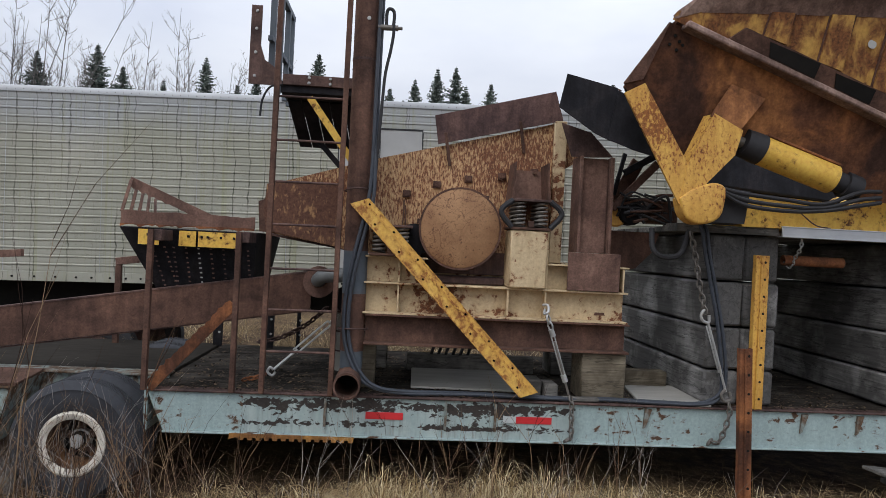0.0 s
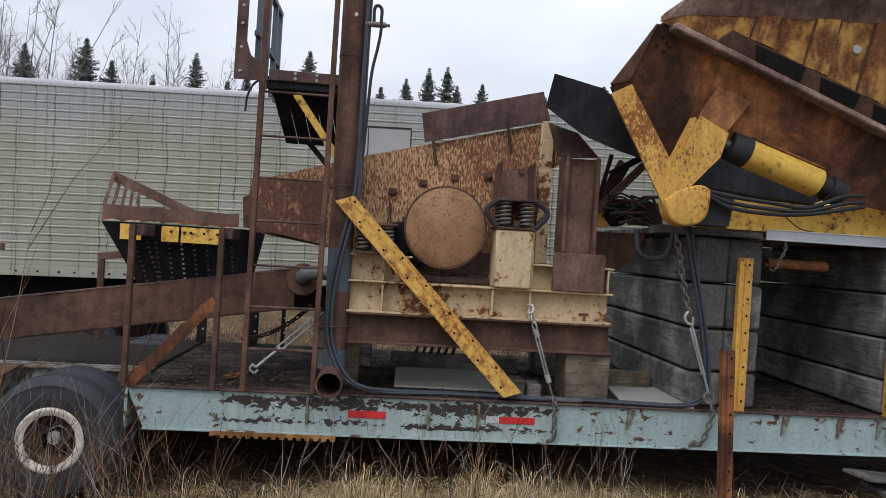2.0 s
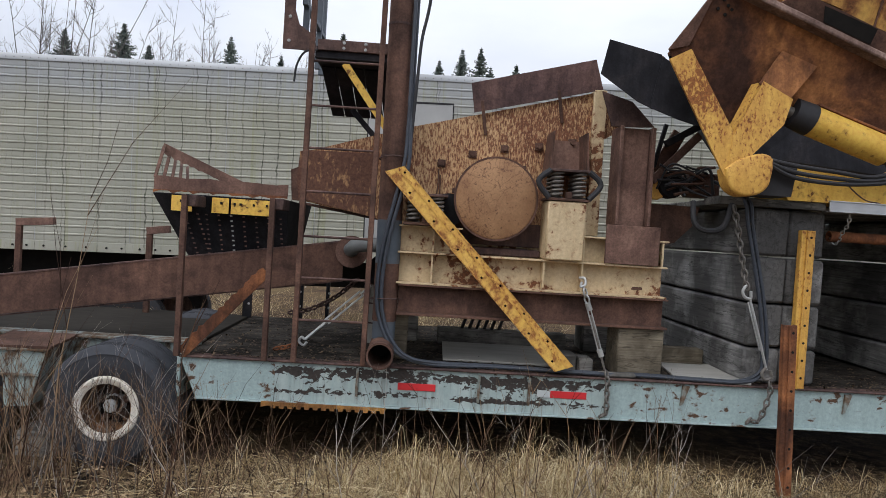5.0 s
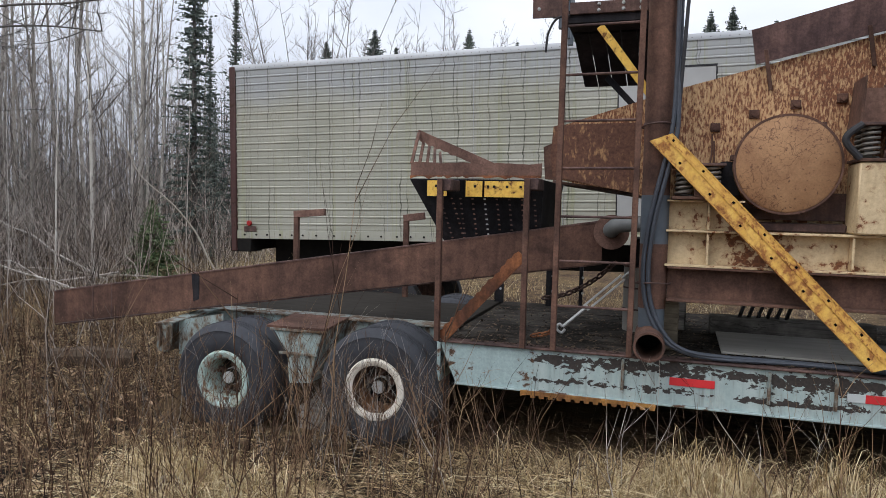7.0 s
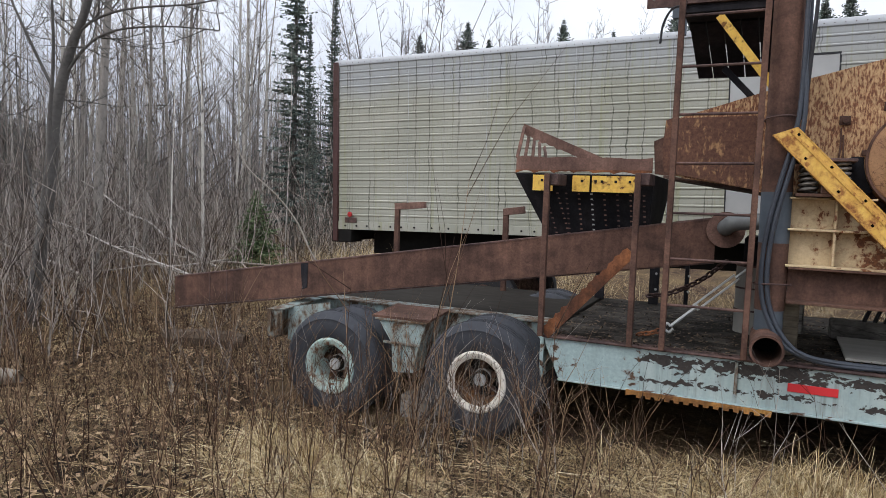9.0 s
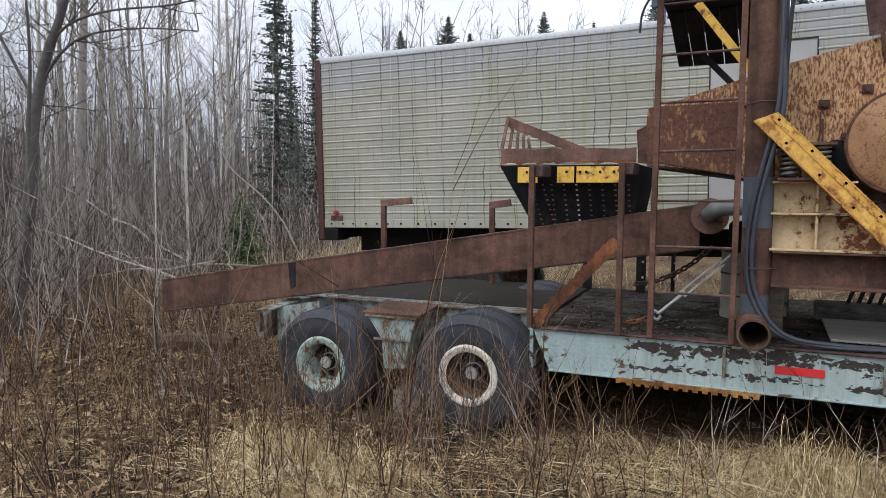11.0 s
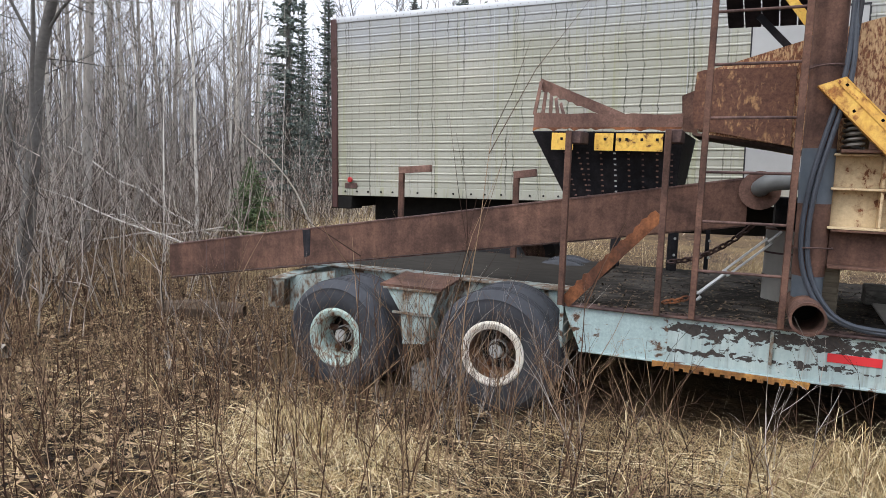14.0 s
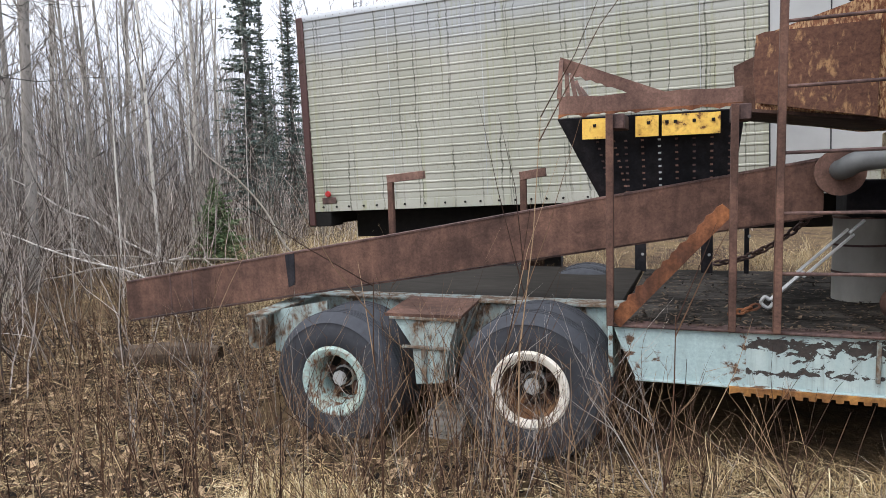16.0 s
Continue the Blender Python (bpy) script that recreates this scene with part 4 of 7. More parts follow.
lathe(bm, [(0.338, 0.006), (0.354, 0.006), (0.354, 0.03), (0.338, 0.03)], (1.367, 6.085, 2.212), 56, closed=True)
part("rim_band", bm, RUST, SCR)
for k in range(3):
    bm = B()
    a = 0.9 + k * 2.1
    block(bm, (1.367 + 0.352 * math.cos(a) - 0.02, 6.12, 2.212 + 0.352 * math.sin(a) - 0.02), (1.367 + 0.352 * math.cos(a) + 0.02, 6.2, 2.212 + 0.352 * math.sin(a) + 0.02), 0.004)
    part("guard_tab", bm, RUST, SCR)
bm = B()
rod(bm, (0.98, 6.2, 2.10), (0.98, 6.35, 2.10), 0.14, n=24)
part("bearing_housing", bm, BLACK_STEEL_AND_SHADE, SCR)
bm = B()
block(bm, (1.05, 6.30, 1.82), (1.80, 6.349, 2.02), 0.004)
part("skirt_plate", bm, RUST_DARK, SCR)
bm = B()
hose(bm, [(0.88, 6.325, 2.45), (0.88, 6.31, 2.30), (0.87, 6.31, 2.17), (0.90, 6.31, 2.16), (0.895, 6.32, 2.40)], 0.006, 6)
part("bent_rod", bm, RUST, SCR)


def spring(bm, x, y, z0, z1, r=0.05, turns=6, wire=0.011):
    pts = []
    n = turns * 12
    for k in range(n + 1):
        a = 2 * math.pi * k / 12
        pts.append((x + r * math.cos(a), y + r * math.sin(a), z0 + (z1 - z0) * k / n))
    return hose(bm, pts, wire, 6, 1)


def spring_mount(cx, z0, parent_label, straps=True):
    """Two coil springs between plates, with rubber straps at the sides and a gusseted bracket above."""
    t = thing("spring_mount", parent_label, "spring mount", (cx, 6.1, z0), "spring mounts")
    for dx in (-0.095, 0.095):
        for y in (6.06, 6.22):
            bm = B()
            spring(bm, cx + dx, y, z0 + 0.03, z0 + 0.235)
            part("coil_spring", bm, CHAIN, t, "dark steel coil spring")
    bm = B()
    block(bm, (cx - 0.175, 5.985, z0), (cx + 0.175, 6.30, z0 + 0.022), 0.004)
    part("base_plate", bm, RUST, t)
    bm = B()
    block(bm, (cx - 0.18, 5.985, z0 + 0.24), (cx + 0.18, 6.33, z0 + 0.262), 0.004)
    part("top_plate", bm, RUST_DARK, t)
    bm = B()
    block(bm, (cx - 0.025, 5.985, z0 + 0.022), (cx + 0.025, 6.02, z0 + 0.075), 0.004)
    part("lug", bm, RUST, t)
    for s in (-1, 1) if straps else ():
        bm = B()
        hose(bm, [(cx + s * 0.16, 6.0, z0 + 0.25), (cx + s * 0.245, 6.0, z0 + 0.18), (cx + s * 0.25, 6.0, z0 + 0.12), (cx + s * 0.165, 6.0, z0 + 0.02)], 0.024, 8)
        part("rubber_strap", bm, BLACK, t, "black rubber side strap")
        bm = B()
        prism(bm, [(cx + s * 0.15, z0 + 0.262), (cx + s * 0.17, z0 + 0.262), (cx + s * 0.145, z0 + 0.58), (cx + s * 0.135, z0 + 0.58)], 6.05, 6.349)
        part("gusset", bm, RUST, t)
    if not straps:
        return t
    bm = B()
    prism(bm, [(cx - 0.15, z0 + 0.262), (cx + 0.15, z0 + 0.262), (cx + 0.135, z0 + 0.54), (cx - 0.135, z0 + 0.54)], 6.325, 6.348)
    part("bracket_plate", bm, RUST_PURPLE, t)
    return t


spring_mount(1.955, 2.228, "twin coil springs with black rubber straps on a beige pedestal")
spring_mount(0.78, 1.952, "twin coil springs half hidden behind the yellow brace", False)

# ---- yellow brace ----
BR = thing("yellow_brace", "chipped yellow steel channel leaning from mast to deck edge", "brace", (1.95, 5.95, 0.80))
a, b = Vector((0.515, 5.93, 2.393)), Vector((2.000, 5.93, 0.850))
d = (b - a).normalized()
nrm = Vector((-d.z, 0, d.x))
skew = 0.46


def brace_strip(n0, n1, y0, y1):
    """A strip along the brace between two offsets across it, with both ends cut aslant."""
    ends = [(a, n0), (a, n1), (b, n1), (b, n0)]
    pts = [p + nrm * o + d * (o * skew) for p, o in ends]
    return prism(B(), [(p.x, p.z) for p in pts], y0, y1)


part("web", brace_strip(-0.0675, 0.0595, 5.928, 5.938), YELLOW_WORN, BR)
part("flange", brace_strip(0.0600, 0.0690, 5.924, 6.005), YELLOW, BR, "bright yellow upper flange")
part("flange", brace_strip(-0.0770, -0.0680, 5.930, 6.005), YELLOW, BR)
part("ridge", brace_strip(0.012, 0.030, 5.9215, 5.9275), YELLOW, BR)
# Black bars laid on the web stand in for punched slots.
for k in range(14):
    q = a + d * (0.075 + k * 0.150) + nrm * (-0.035 if k % 2 else 0.040)
    bm = B()
    bar(bm, q - Vector((0, 0.004, 0)) - d * 0.009, q - Vector((0, 0.004, 0)) + d * 0.009, 0.016, 0.005, 0.001)
    part("slot", bm, VOID, BR)

# ---- mast ----
MAST = thing("mast_pipe", "tall rusty steel mast pipe with hydraulic hoses", "mast", (0.49, 6.12, 0.80))
bm = B()
rod(bm, (0.492, 6.12, 1.98), (0.482, 6.12, 5.4), 0.1, n=32)
part("pipe", bm, RUST, MAST)
bm = B()
rod(bm, (0.494, 6.12, 1.62), (0.492, 6.12, 1.98), 0.101, n=32)
part("painted_sleeve", bm, STEEL_BLUE, MAST, "grey-blue painted section")
bm = B()
rod(bm, (0.496, 6.12, 1.14), (0.494, 6.12, 1.62), 0.1, n=32)
part("lower_pipe", bm, RUST, MAST)
bm = B()
rod(bm, (0.497, 6.12, 0.99), (0.496, 6.12, 1.14), 0.095, n=32)
part("weld_sleeve", bm, STEEL_BLUE, MAST, "bare grey weld sleeve")
bm = B()
rod(bm, (0.486, 6.12, 3.58), (0.486, 6.12, 3.60), 0.1025, n=32)
part("weld_seam", bm, RUST_DARK, MAST)
bm = B()
rod(bm, (0.49, 6.12, 2.50), (0.49, 6.12, 2.515), 0.1025, n=32)
part("weld_seam", bm, RUST_DARK, MAST)
bm = B()
lathe(bm, [(0.108, 0.0), (0.108, 0.62), (0.092, 0.62), (0.092, 0.0)], (0.49, 5.74, 0.905), 36, closed=True)
part("socket_pipe", bm, RUST, MAST, "open rusty pipe end")
bm = B()
rod(bm, (0.49, 6.2, 0.905), (0.49, 6.22, 0.905), 0.093, n=24)
part("socket_back", bm, DARK, MAST)
bm = B()
lathe(bm, [(0.017, 0.0), (0.015, 0.02)], (0.51, 6.013, 3.92), 8)
part("plug", bm, GALV, MAST)
for z in (2.49, 1.33):
    bm = B()
    pts = [(0.50 + 0.125 * math.cos(t / 10 * 2 * math.pi), 6.10 + 0.15 * math.sin(t / 10 * 2 * math.pi), z + 0.01 * math.sin(t)) for t in range(11)]
    hose(bm, pts, 0.006, 6, 2)
    part("tie_wire", bm, RUST_DARK, MAST)
HOSES = thing("hydraulic_hoses", "grey-black hydraulic hoses hanging down the mast onto the deck", "hose", (0.55, 6.0, 0.8))
for k, (o, e) in enumerate(((0.0, 0.0), (0.038, 0.006))):
    bm = B()
    hose(bm, [(0.598 + o * 0.5, 6.06 + o, 5.3), (0.60 + o * 0.5, 6.05 + o, 4.2), (0.598 + o * 0.5, 6.03 + o, 3.4), (0.60 + o * 0.6, 6.0, 2.75), (0.58 + o, 5.985, 2.40), (0.50 + o, 5.985, 2.02), (0.445 + o, 5.985, 1.72), (0.425 + o, 5.985, 1.42), (0.455 + o, 5.98, 1.18), (0.55 + o, 5.96, 0.98), (0.68 + o, 5.96, 0.87), (0.95, 6.0, 0.812 + e * 3), (1.5, 6.05 + o, 0.812), (2.2, 6.0 + o, 0.812), (2.7, 6.02 + o, 0.812), (3.2, 5.985 + o, 0.808), (3.50, 5.975 + o, 0.812), (3.66, 5.985, 0.86 + o), (3.72 - o, 5.99, 1.05), (3.66 - o, 5.99, 1.5), (3.52 - o, 5.99, 2.1), (3.46 - o, 6.0, 2.35), (3.3, 6.3, 2.5)], 0.0165, 8, 5)
    part("hose", bm, HOSE, HOSES)
bm = B()
hose(bm, [(0.715, 6.03, 3.90), (0.718, 6.03, 3.80), (0.70, 6.03, 3.66), (0.665, 6.02, 3.45), (0.648, 6.0, 3.1), (0.635, 6.0, 2.8), (0.625, 6.0, 2.55)], 0.013, 8)
part("thin_hose", bm, BLACK, HOSES)
VALVE = thing("hose_coupling", "dark steel valve with U-shaped coupling on the mast", "valve", (0.68, 6.05, 3.85))
bm = B()
rod(bm, (0.585, 6.05, 3.86), (0.755, 6.05, 3.862), 0.024, n=12)
rod(bm, (0.755, 6.05, 3.862), (0.79, 6.05, 3.863), 0.015, n=10)
part("valve_body", bm, CHAIN, VALVE)
bm = B()
hose(bm, [(0.655, 6.05, 3.88), (0.655, 6.05, 3.99), (0.68, 6.05, 4.02), (0.715, 6.05, 3.99), (0.715, 6.05, 3.88)], 0.014, 8)
part("u_tube", bm, BLACK, VALVE)

# ---- ladder and platform ----
LAD = thing("steel_ladder", "rusty steel ladder standing on the deck edge", "ladder", (0.07, 5.93, 0.79))
for x, m in ((-0.207, RUST), (0.350, RUST)):
    bm = B()
    bar(bm, (x, 5.93, 0.79), (x + 0.012, 5.93, 5.2), 0.042, 0.05, 0.003)
    part("rail", bm, m, LAD)
for z in (1.131, 1.471, 1.806, 2.165, 2.513, 2.851, 3.206):
    bm = B()
    rod(bm, (-0.19, 5.93, z), (0.335, 5.93, z + 0.004), 0.010, n=8)
    part("rung", bm, RUST_DARK, LAD)
PLAT = thing("work_platform", "dark brown bolted service platform with open handrails", "platform", (0, 6.4, 3.36))
bm = B()
block(bm, (-0.20, 6.19, 3.362), (0.40, 6.215, 3.452), 0.003)
part("front_channel", bm, RUST_DARK, PLAT)
for x in (0.02, 0.20, 0.33):
    for z in (3.385, 3.43):
        bm = B()
        bolt(bm, x, 6.19, z, 0.009, 0.014)
        part("bolt", bm, GALV, PLAT)
bm = B()
prism(bm, [(-0.49, 3.352), (-0.49, 4.02), (-0.40, 4.02), (-0.40, 3.68), (-0.36, 3.56), (-0.24, 3.48), (-0.20, 3.352)], 6.20, 6.215)
part("kick_plate", bm, RUST_DARK, PLAT, "dark brown curved side plate")
for z in (3.42, 3.62, 3.82, 3.97):
    bm = B()
    bolt(bm, -0.44, 6.20, z, 0.009, 0.014)
    part("bolt", bm, GALV, PLAT)
bm = B()
block(bm, (-0.22, 6.216, 3.30), (0.40, 7.35, 3.40), 0.004)
part("floor_plate", bm, BLACK_STEEL_AND_SHADE, PLAT)
bm = B()
for k in range(5):
    x = -0.2 + 0.125 * k
    slab(bm, [(x, 6.5, 3.30), (x + 0.115, 6.5, 3.30), (x + 0.16, 7.1, 2.98), (x + 0.045, 7.1, 2.98)], 0.02)
part("chute_slats", bm, BLACK_STEEL_AND_SHADE, PLAT, "black slats under the platform")
bm = B()
bar(bm, (0.03, 6.22, 3.27), (0.42, 6.22, 2.74), 0.06, 0.008)
part("yellow_strut", bm, YELLOW_CLEAN, PLAT, "yellow painted strut")
bm = B()
bar(bm, (0.06, 6.75, 2.98), (0.36, 6.75, 2.66), 0.05, 0.02)
part("lower_strut", bm, BLACK_STEEL_AND_SHADE, PLAT)
for x, y in ((-0.34, 6.4), (-0.335, 6.75), (-0.33, 7.1), (-0.33, 7.35)):
    bm = B()
    bar(bm, (x, y, 3.40), (x, y, 4.3), 0.05, 0.05, 0.003)
    part("handrail_post", bm, STEEL_BLUE, PLAT, "grey handrail post")
bm = B()
bar(bm, (-0.34, 6.3, 4.3), (-0.33, 7.4, 4.3), 0.05, 0.05, 0.003, up=(1, 0, 0))
bar(bm, (-0.34, 6.3, 3.78), (-0.33, 7.4, 3.78), 0.045, 0.045, 0.003, up=(1, 0, 0))
part("handrail", bm, STEEL_BLUE, PLAT)
bm = B()
hose(bm, [(-0.2, 6.2, 3.36), (-0.3, 6.18, 3.33), (-0.36, 6.18, 3.22), (-0.375, 6.18, 3.08)], 0.009, 6)
part("loose_cable", bm, BLACK, PLAT)

# ---- rear posts with hopper ----
HP = thing("feed_hopper", "rusty open feed hopper with yellow perforated plates", "hopper", (-0.95, 6.4, 1.6))
random.seed(6)
bm = B()
wave = [(-1.50 + 1.115 * i / 22, 2.226 - 0.010 * i / 22 + rnd_wave) for i, rnd_wave in enumerate(0.009 * math.sin(0.9 * i) * random.random() for i in range(23))]
prism(bm, wave + [(-0.385, 2.122), (-1.50, 2.112)], 6.25, 6.262)
part("lip_plate", bm, RUST_PURPLE, HP, "rusty lip plate with a wavy rim")
bm = B()
torn = [(-1.50 + 1.115 * i / 34, 2.100 + 0.012 * random.random() - (0.016 if i % 5 == 0 else 0)) for i in range(35)]
prism(bm, [(-1.50, 2.114), *torn, (-0.385, 2.124)], 6.236, 6.248)
part("torn_edge", bm, RUST_ORANGE, HP, "torn rusty edge of the lip")
bm = B()
slab(bm, [(-1.50, 6.268, 2.09), (-0.37, 6.268, 2.09), (-0.43, 6.56, 1.56), (-1.27, 6.56, 1.56)], 0.014)
part("near_wall", bm, BLACK_STEEL_AND_SHADE, HP, "black perforated sloping wall")
bm = B()
slab(bm, [(-1.50, 6.27, 2.09), (-1.27, 6.56, 1.56), (-1.27, 7.2, 1.56), (-1.55, 7.5, 2.09)], 0.014)
part("end_wall", bm, BLACK_STEEL_AND_SHADE, HP)
bm = B()
slab(bm, [(-0.37, 6.27, 2.09), (-0.43, 6.56, 1.56), (-0.43, 7.2, 1.56), (-0.37, 7.5, 2.09)], 0.014)
part("end_wall", bm, BLACK_STEEL_AND_SHADE, HP)
bm = B()
slab(bm, [(-1.55, 7.5, 2.09), (-1.27, 7.2, 1.56), (-0.43, 7.2, 1.56), (-0.37, 7.5, 2.09)], 0.014)
part("far_wall", bm, BLACK_STEEL_AND_SHADE, HP)
for x0, x1 in ((-1.345, -1.175), (-1.01, -0.87), (-0.85, -0.51)):
    bm = B()
    prism(bm, [(x0, 2.075), (x1, 2.075), (x1, 1.945), (x0, 1.945)], 6.238, 6.248)
    yp = part("yellow_plate", bm, YELLOW_CLEAN, HP, "yellow bolted plate")
    for k in range(1 + int((x1 - x0) / 0.12)):
        bm = B()
        block(bm, (x0 + 0.07 + 0.11 * k, 6.232, 2.02), (x0 + 0.09 + 0.11 * k, 6.237, 2.04), 0.001)
        part("slot", bm, DARK, yp)
# Small bars laid on the wall as perforations; one column pale like daylight.
for c in range(9):
    x = -1.30 + 0.105 * c
    for r in range(9):
        t = 0.30 + 0.08 * r
        xx = x + (0.1 * t if x < -1.1 else 0)
        bm = B()
        q = Vector((xx, 6.268 + 0.292 * t - 0.004, 2.09 - 0.53 * t))
        q += Vector((0, -0.006, -0.003))
        bar(bm, q, q + Vector((0.018, 0, 0)), 0.012, 0.016, 0)
        part("perforation", bm, GALV if c == 4 else (RUST_PURPLE if c % 2 else RUST_DARK), HP)
bm = B()
pk = Vector((-1.545, 6.55, 2.535))
en = Vector((-0.74, 6.50, 2.20))
dn = Vector((0, 0, -1))
up = [pk + (en - pk) * t for t in np.linspace(0, 1, 24)]
random.seed(5)
front = [bm.verts.new(p) for p in up]
low = [bm.verts.new(p + Vector((0, 0, -0.085 - 0.02 * random.random() * (i % 2)))) for i, p in enumerate(up)]
back = [bm.verts.new(p + Vector((0, 0.012, 0))) for p in up]
lowb = [bm.verts.new(v.co + Vector((0, 0.012, 0))) for v in low]
for i in range(23):
    bm.faces.new((front[i], front[i + 1], low[i + 1], low[i]))
    bm.faces.new((back[i + 1], back[i], lowb[i], lowb[i + 1]))
    bm.faces.new((front[i + 1], front[i], back[i], back[i + 1]))
    bm.faces.new((low[i], low[i + 1], lowb[i + 1], lowb[i]))
part("far_bar", bm, RUST_PURPLE, HP, "torn rusty bar", smooth=False)
for k in range(5):
    bm = B()
    q0 = Vector((-1.50 + 0.045 * k, 6.27 + 0.07 * k, 2.22 - 0.008 * k))
    q1 = Vector((-1.535 + 0.012 * k, 6.54 + 0.12 * k, 2.51 - 0.035 * k))
    bar(bm, q0, q1, 0.03, 0.012)
    part("end_slat", bm, RUST, HP)
for x, z1 in ((-1.132, 2.075), (-0.441, 2.09)):
    t = thing("hopper_post", "slim rusty post holding the hopper above the deck", "post", (x, 5.93, 0.78), "hopper posts")
    bm = B()
    bar(bm, (x, 5.93, 0.788), (x, 5.93, z1), 0.042, 0.05, 0.003)
    part("post", bm, RUST, t)
    bm = B()
    block(bm, (x - 0.02, 5.93, z1 - 0.09), (x + 0.085, 6.20, z1), 0.006)
    part("bracket", bm, RUST_DARK, t, "dark rusty steel bracket box")
bm = B()
a, b = Vector((-1.11, 5.96, 0.80)), Vector((-0.47, 5.96, 1.50))
d = (b - a).normalized()
nr = Vector((-d.z, 0, d.x))
random.seed(9)
outl = [a - nr * 0.045, b - nr * 0.045, b + nr * 0.035]
for k in range(26):
    t = 1 - k / 26
    outl.append(a + (b - a) * t + nr * (0.045 + (0.016 if k % 2 else -0.012) * random.random()))
outl.append(a + nr * 0.045)
prism(bm, [(p.x, p.z) for p in outl], 5.962, 5.985)
solo("diagonal_brace", bm, RUST_ORANGE, "rust-eaten orange diagonal brace between posts", "brace")

# ---- long rusty beam over the axles ----
LB = thing("long_steel_beam", "long rust-brown steel beam lying aslant over the deck", "beam", (-2.5, 6.3, 1.0))
A, C = Vector((-5.19, 6.10, 0.915)), Vector((0.09, 6.50, 1.765))
dirn = (C - A).normalized()
hgt = Vector((0, 0, -0.325))
bm = B()
slab(bm, [A, C, C + hgt * 1.05, A + hgt * 0.97], 0.014)
part("web", bm, RUST, LB)
nv = Vector((-dirn.y, dirn.x, 0)).normalized()
bm = B()
slab(bm, [A - nv * 0.02 + Vector((0, 0, 0.012)), C - nv * 0.02 + Vector((0, 0, 0.012)), C + nv * 0.14 + Vector((0, 0, 0.012)), A + nv * 0.14 + Vector((0, 0, 0.012))], 0.012)
slab(bm, [A + hgt, C + hgt * 1.05, C + nv * 0.14 + hgt * 1.05, A + nv * 0.14 + hgt], 0.012)
part("flange", bm, RUST_DARK, LB)
for t in (0.085, 0.125):
    bm = B()
    p = A + (C - A) * t - nv * 0.012
    bar(bm, p, p + hgt * 0.98, 0.012, 0.012, 0.002)
    part("weld_seam", bm, RUST_DARK, LB)
bm = B()
q = A + (C - A) * 0.29 - nv * 0.0165
slab(bm, [q, q + dirn * 0.085, q + dirn * 0.08 + hgt * 0.75, q + dirn * 0.02 + hgt * 0.8], 0.002)
part("oil_stain", bm, BLACK_STEEL_AND_SHADE, LB, "dark oily stain")
EL = thing("pipe_elbow", "dark steel pipe elbow with round flange", "pipe", (0.17, 6.35, 1.7))
bm = B()
lathe(bm, [(0.14, 0.0), (0.14, 0.035), (0.06, 0.04)], (0.165, 6.41, 1.685), 32)
part("flange", bm, RUST_PURPLE, EL)
bm = B()
hose(bm, [(0.165, 6.42, 1.70), (0.17, 6.30, 1.71), (0.22, 6.23, 1.745), (0.32, 6.2, 1.76), (0.46, 6.17, 1.765)], 0.062, 14)
part("elbow", bm, PIPE_GREY, EL)

# ---- timber cribs ----
random.seed(3)
for base, label in ((3.56, "crib of stacked grey weathered timbers on the deck"), (5.36, "second crib of stacked grey weathered timbers")):
    t = thing("timber_crib", label, "timber crib", (base + 0.3, 6.2, 0.79), "timber cribs")
    zs = [0.79, 1.10, 1.475, 1.875, 2.29]
    for k in range(4):
        for j in range(2):
            bm = B()
            off = 0.02 * random.random()
            block(bm, (base + 0.32 * j + 0.004 * k, 6.06 + off + (0.02 if k == 3 else 0), zs[k] + 0.009), (base + 0.32 * j + 0.315 + 0.004 * k, 8.36 - off, zs[k + 1] - 0.009), 0.022)
            part("timber", bm, TIMBER_Y, t)

# crib tops: grey board, aluminium rail, pipe stub, packing boards
bm = B()
prism(bm, [(3.22, 2.292), (4.13, 2.292), (4.13, 2.352), (3.22, 2.36)], 5.99, 6.30)
solo("crib_board", bm, TIMBER_X, "weathered grey board laid over the timber crib", "board")
for k in range(5):
    bm = B()
    block(bm, (3.3, 6.33 + 0.42 * k, 2.296), (6.2, 6.70 + 0.42 * k, 2.35), 0.008)
    solo("crib_plank", bm, TIMBER_X, "dark weathered plank spanning the two timber cribs", "plank", "crib planks")
RAIL = thing("aluminium_rail", "bare aluminium channel spanning the two timber cribs", "rail", (4.7, 6.0, 2.26))
bm = B()
block(bm, (4.135, 5.945, 2.282), (5.30, 5.96, 2.376), 0.003)
part("web", bm, ALU, RAIL)
for z in (2.282, 2.366):
    bm = B()
    block(bm, (4.135, 5.935, z), (5.30, 6.05, z + 0.010), 0.002)
    part("flange", bm, ALU, RAIL)
STUB = thing("pipe_stub", "short rusty pipe hung from a chain beneath the rail", "pipe", (4.5, 6.2, 2.08))
bm = B()
lathe_c = [(0.046, 0.0), (0.046, 0.56), (0.036, 0.56), (0.036, 0.0)]
tmp = B()
lathe(tmp, lathe_c, (0, 0, 0), 20, closed=True)
bmesh.ops.transform(tmp, matrix=pose(4.85, 6.18, 2.085, 0, 0, 90) @ pose(0, 0, 0), verts=tmp.verts)
part("pipe", tmp, RUST_ORANGE, STUB)
chain("link", [(4.36, 6.02, 2.30), (4.36, 6.03, 2.20), (4.36, 6.10, 2.12), (4.36, 6.17, 2.03), (4.33, 6.2, 2.06)], STUB, GALV, 0.036, 0.006)
bm.free()


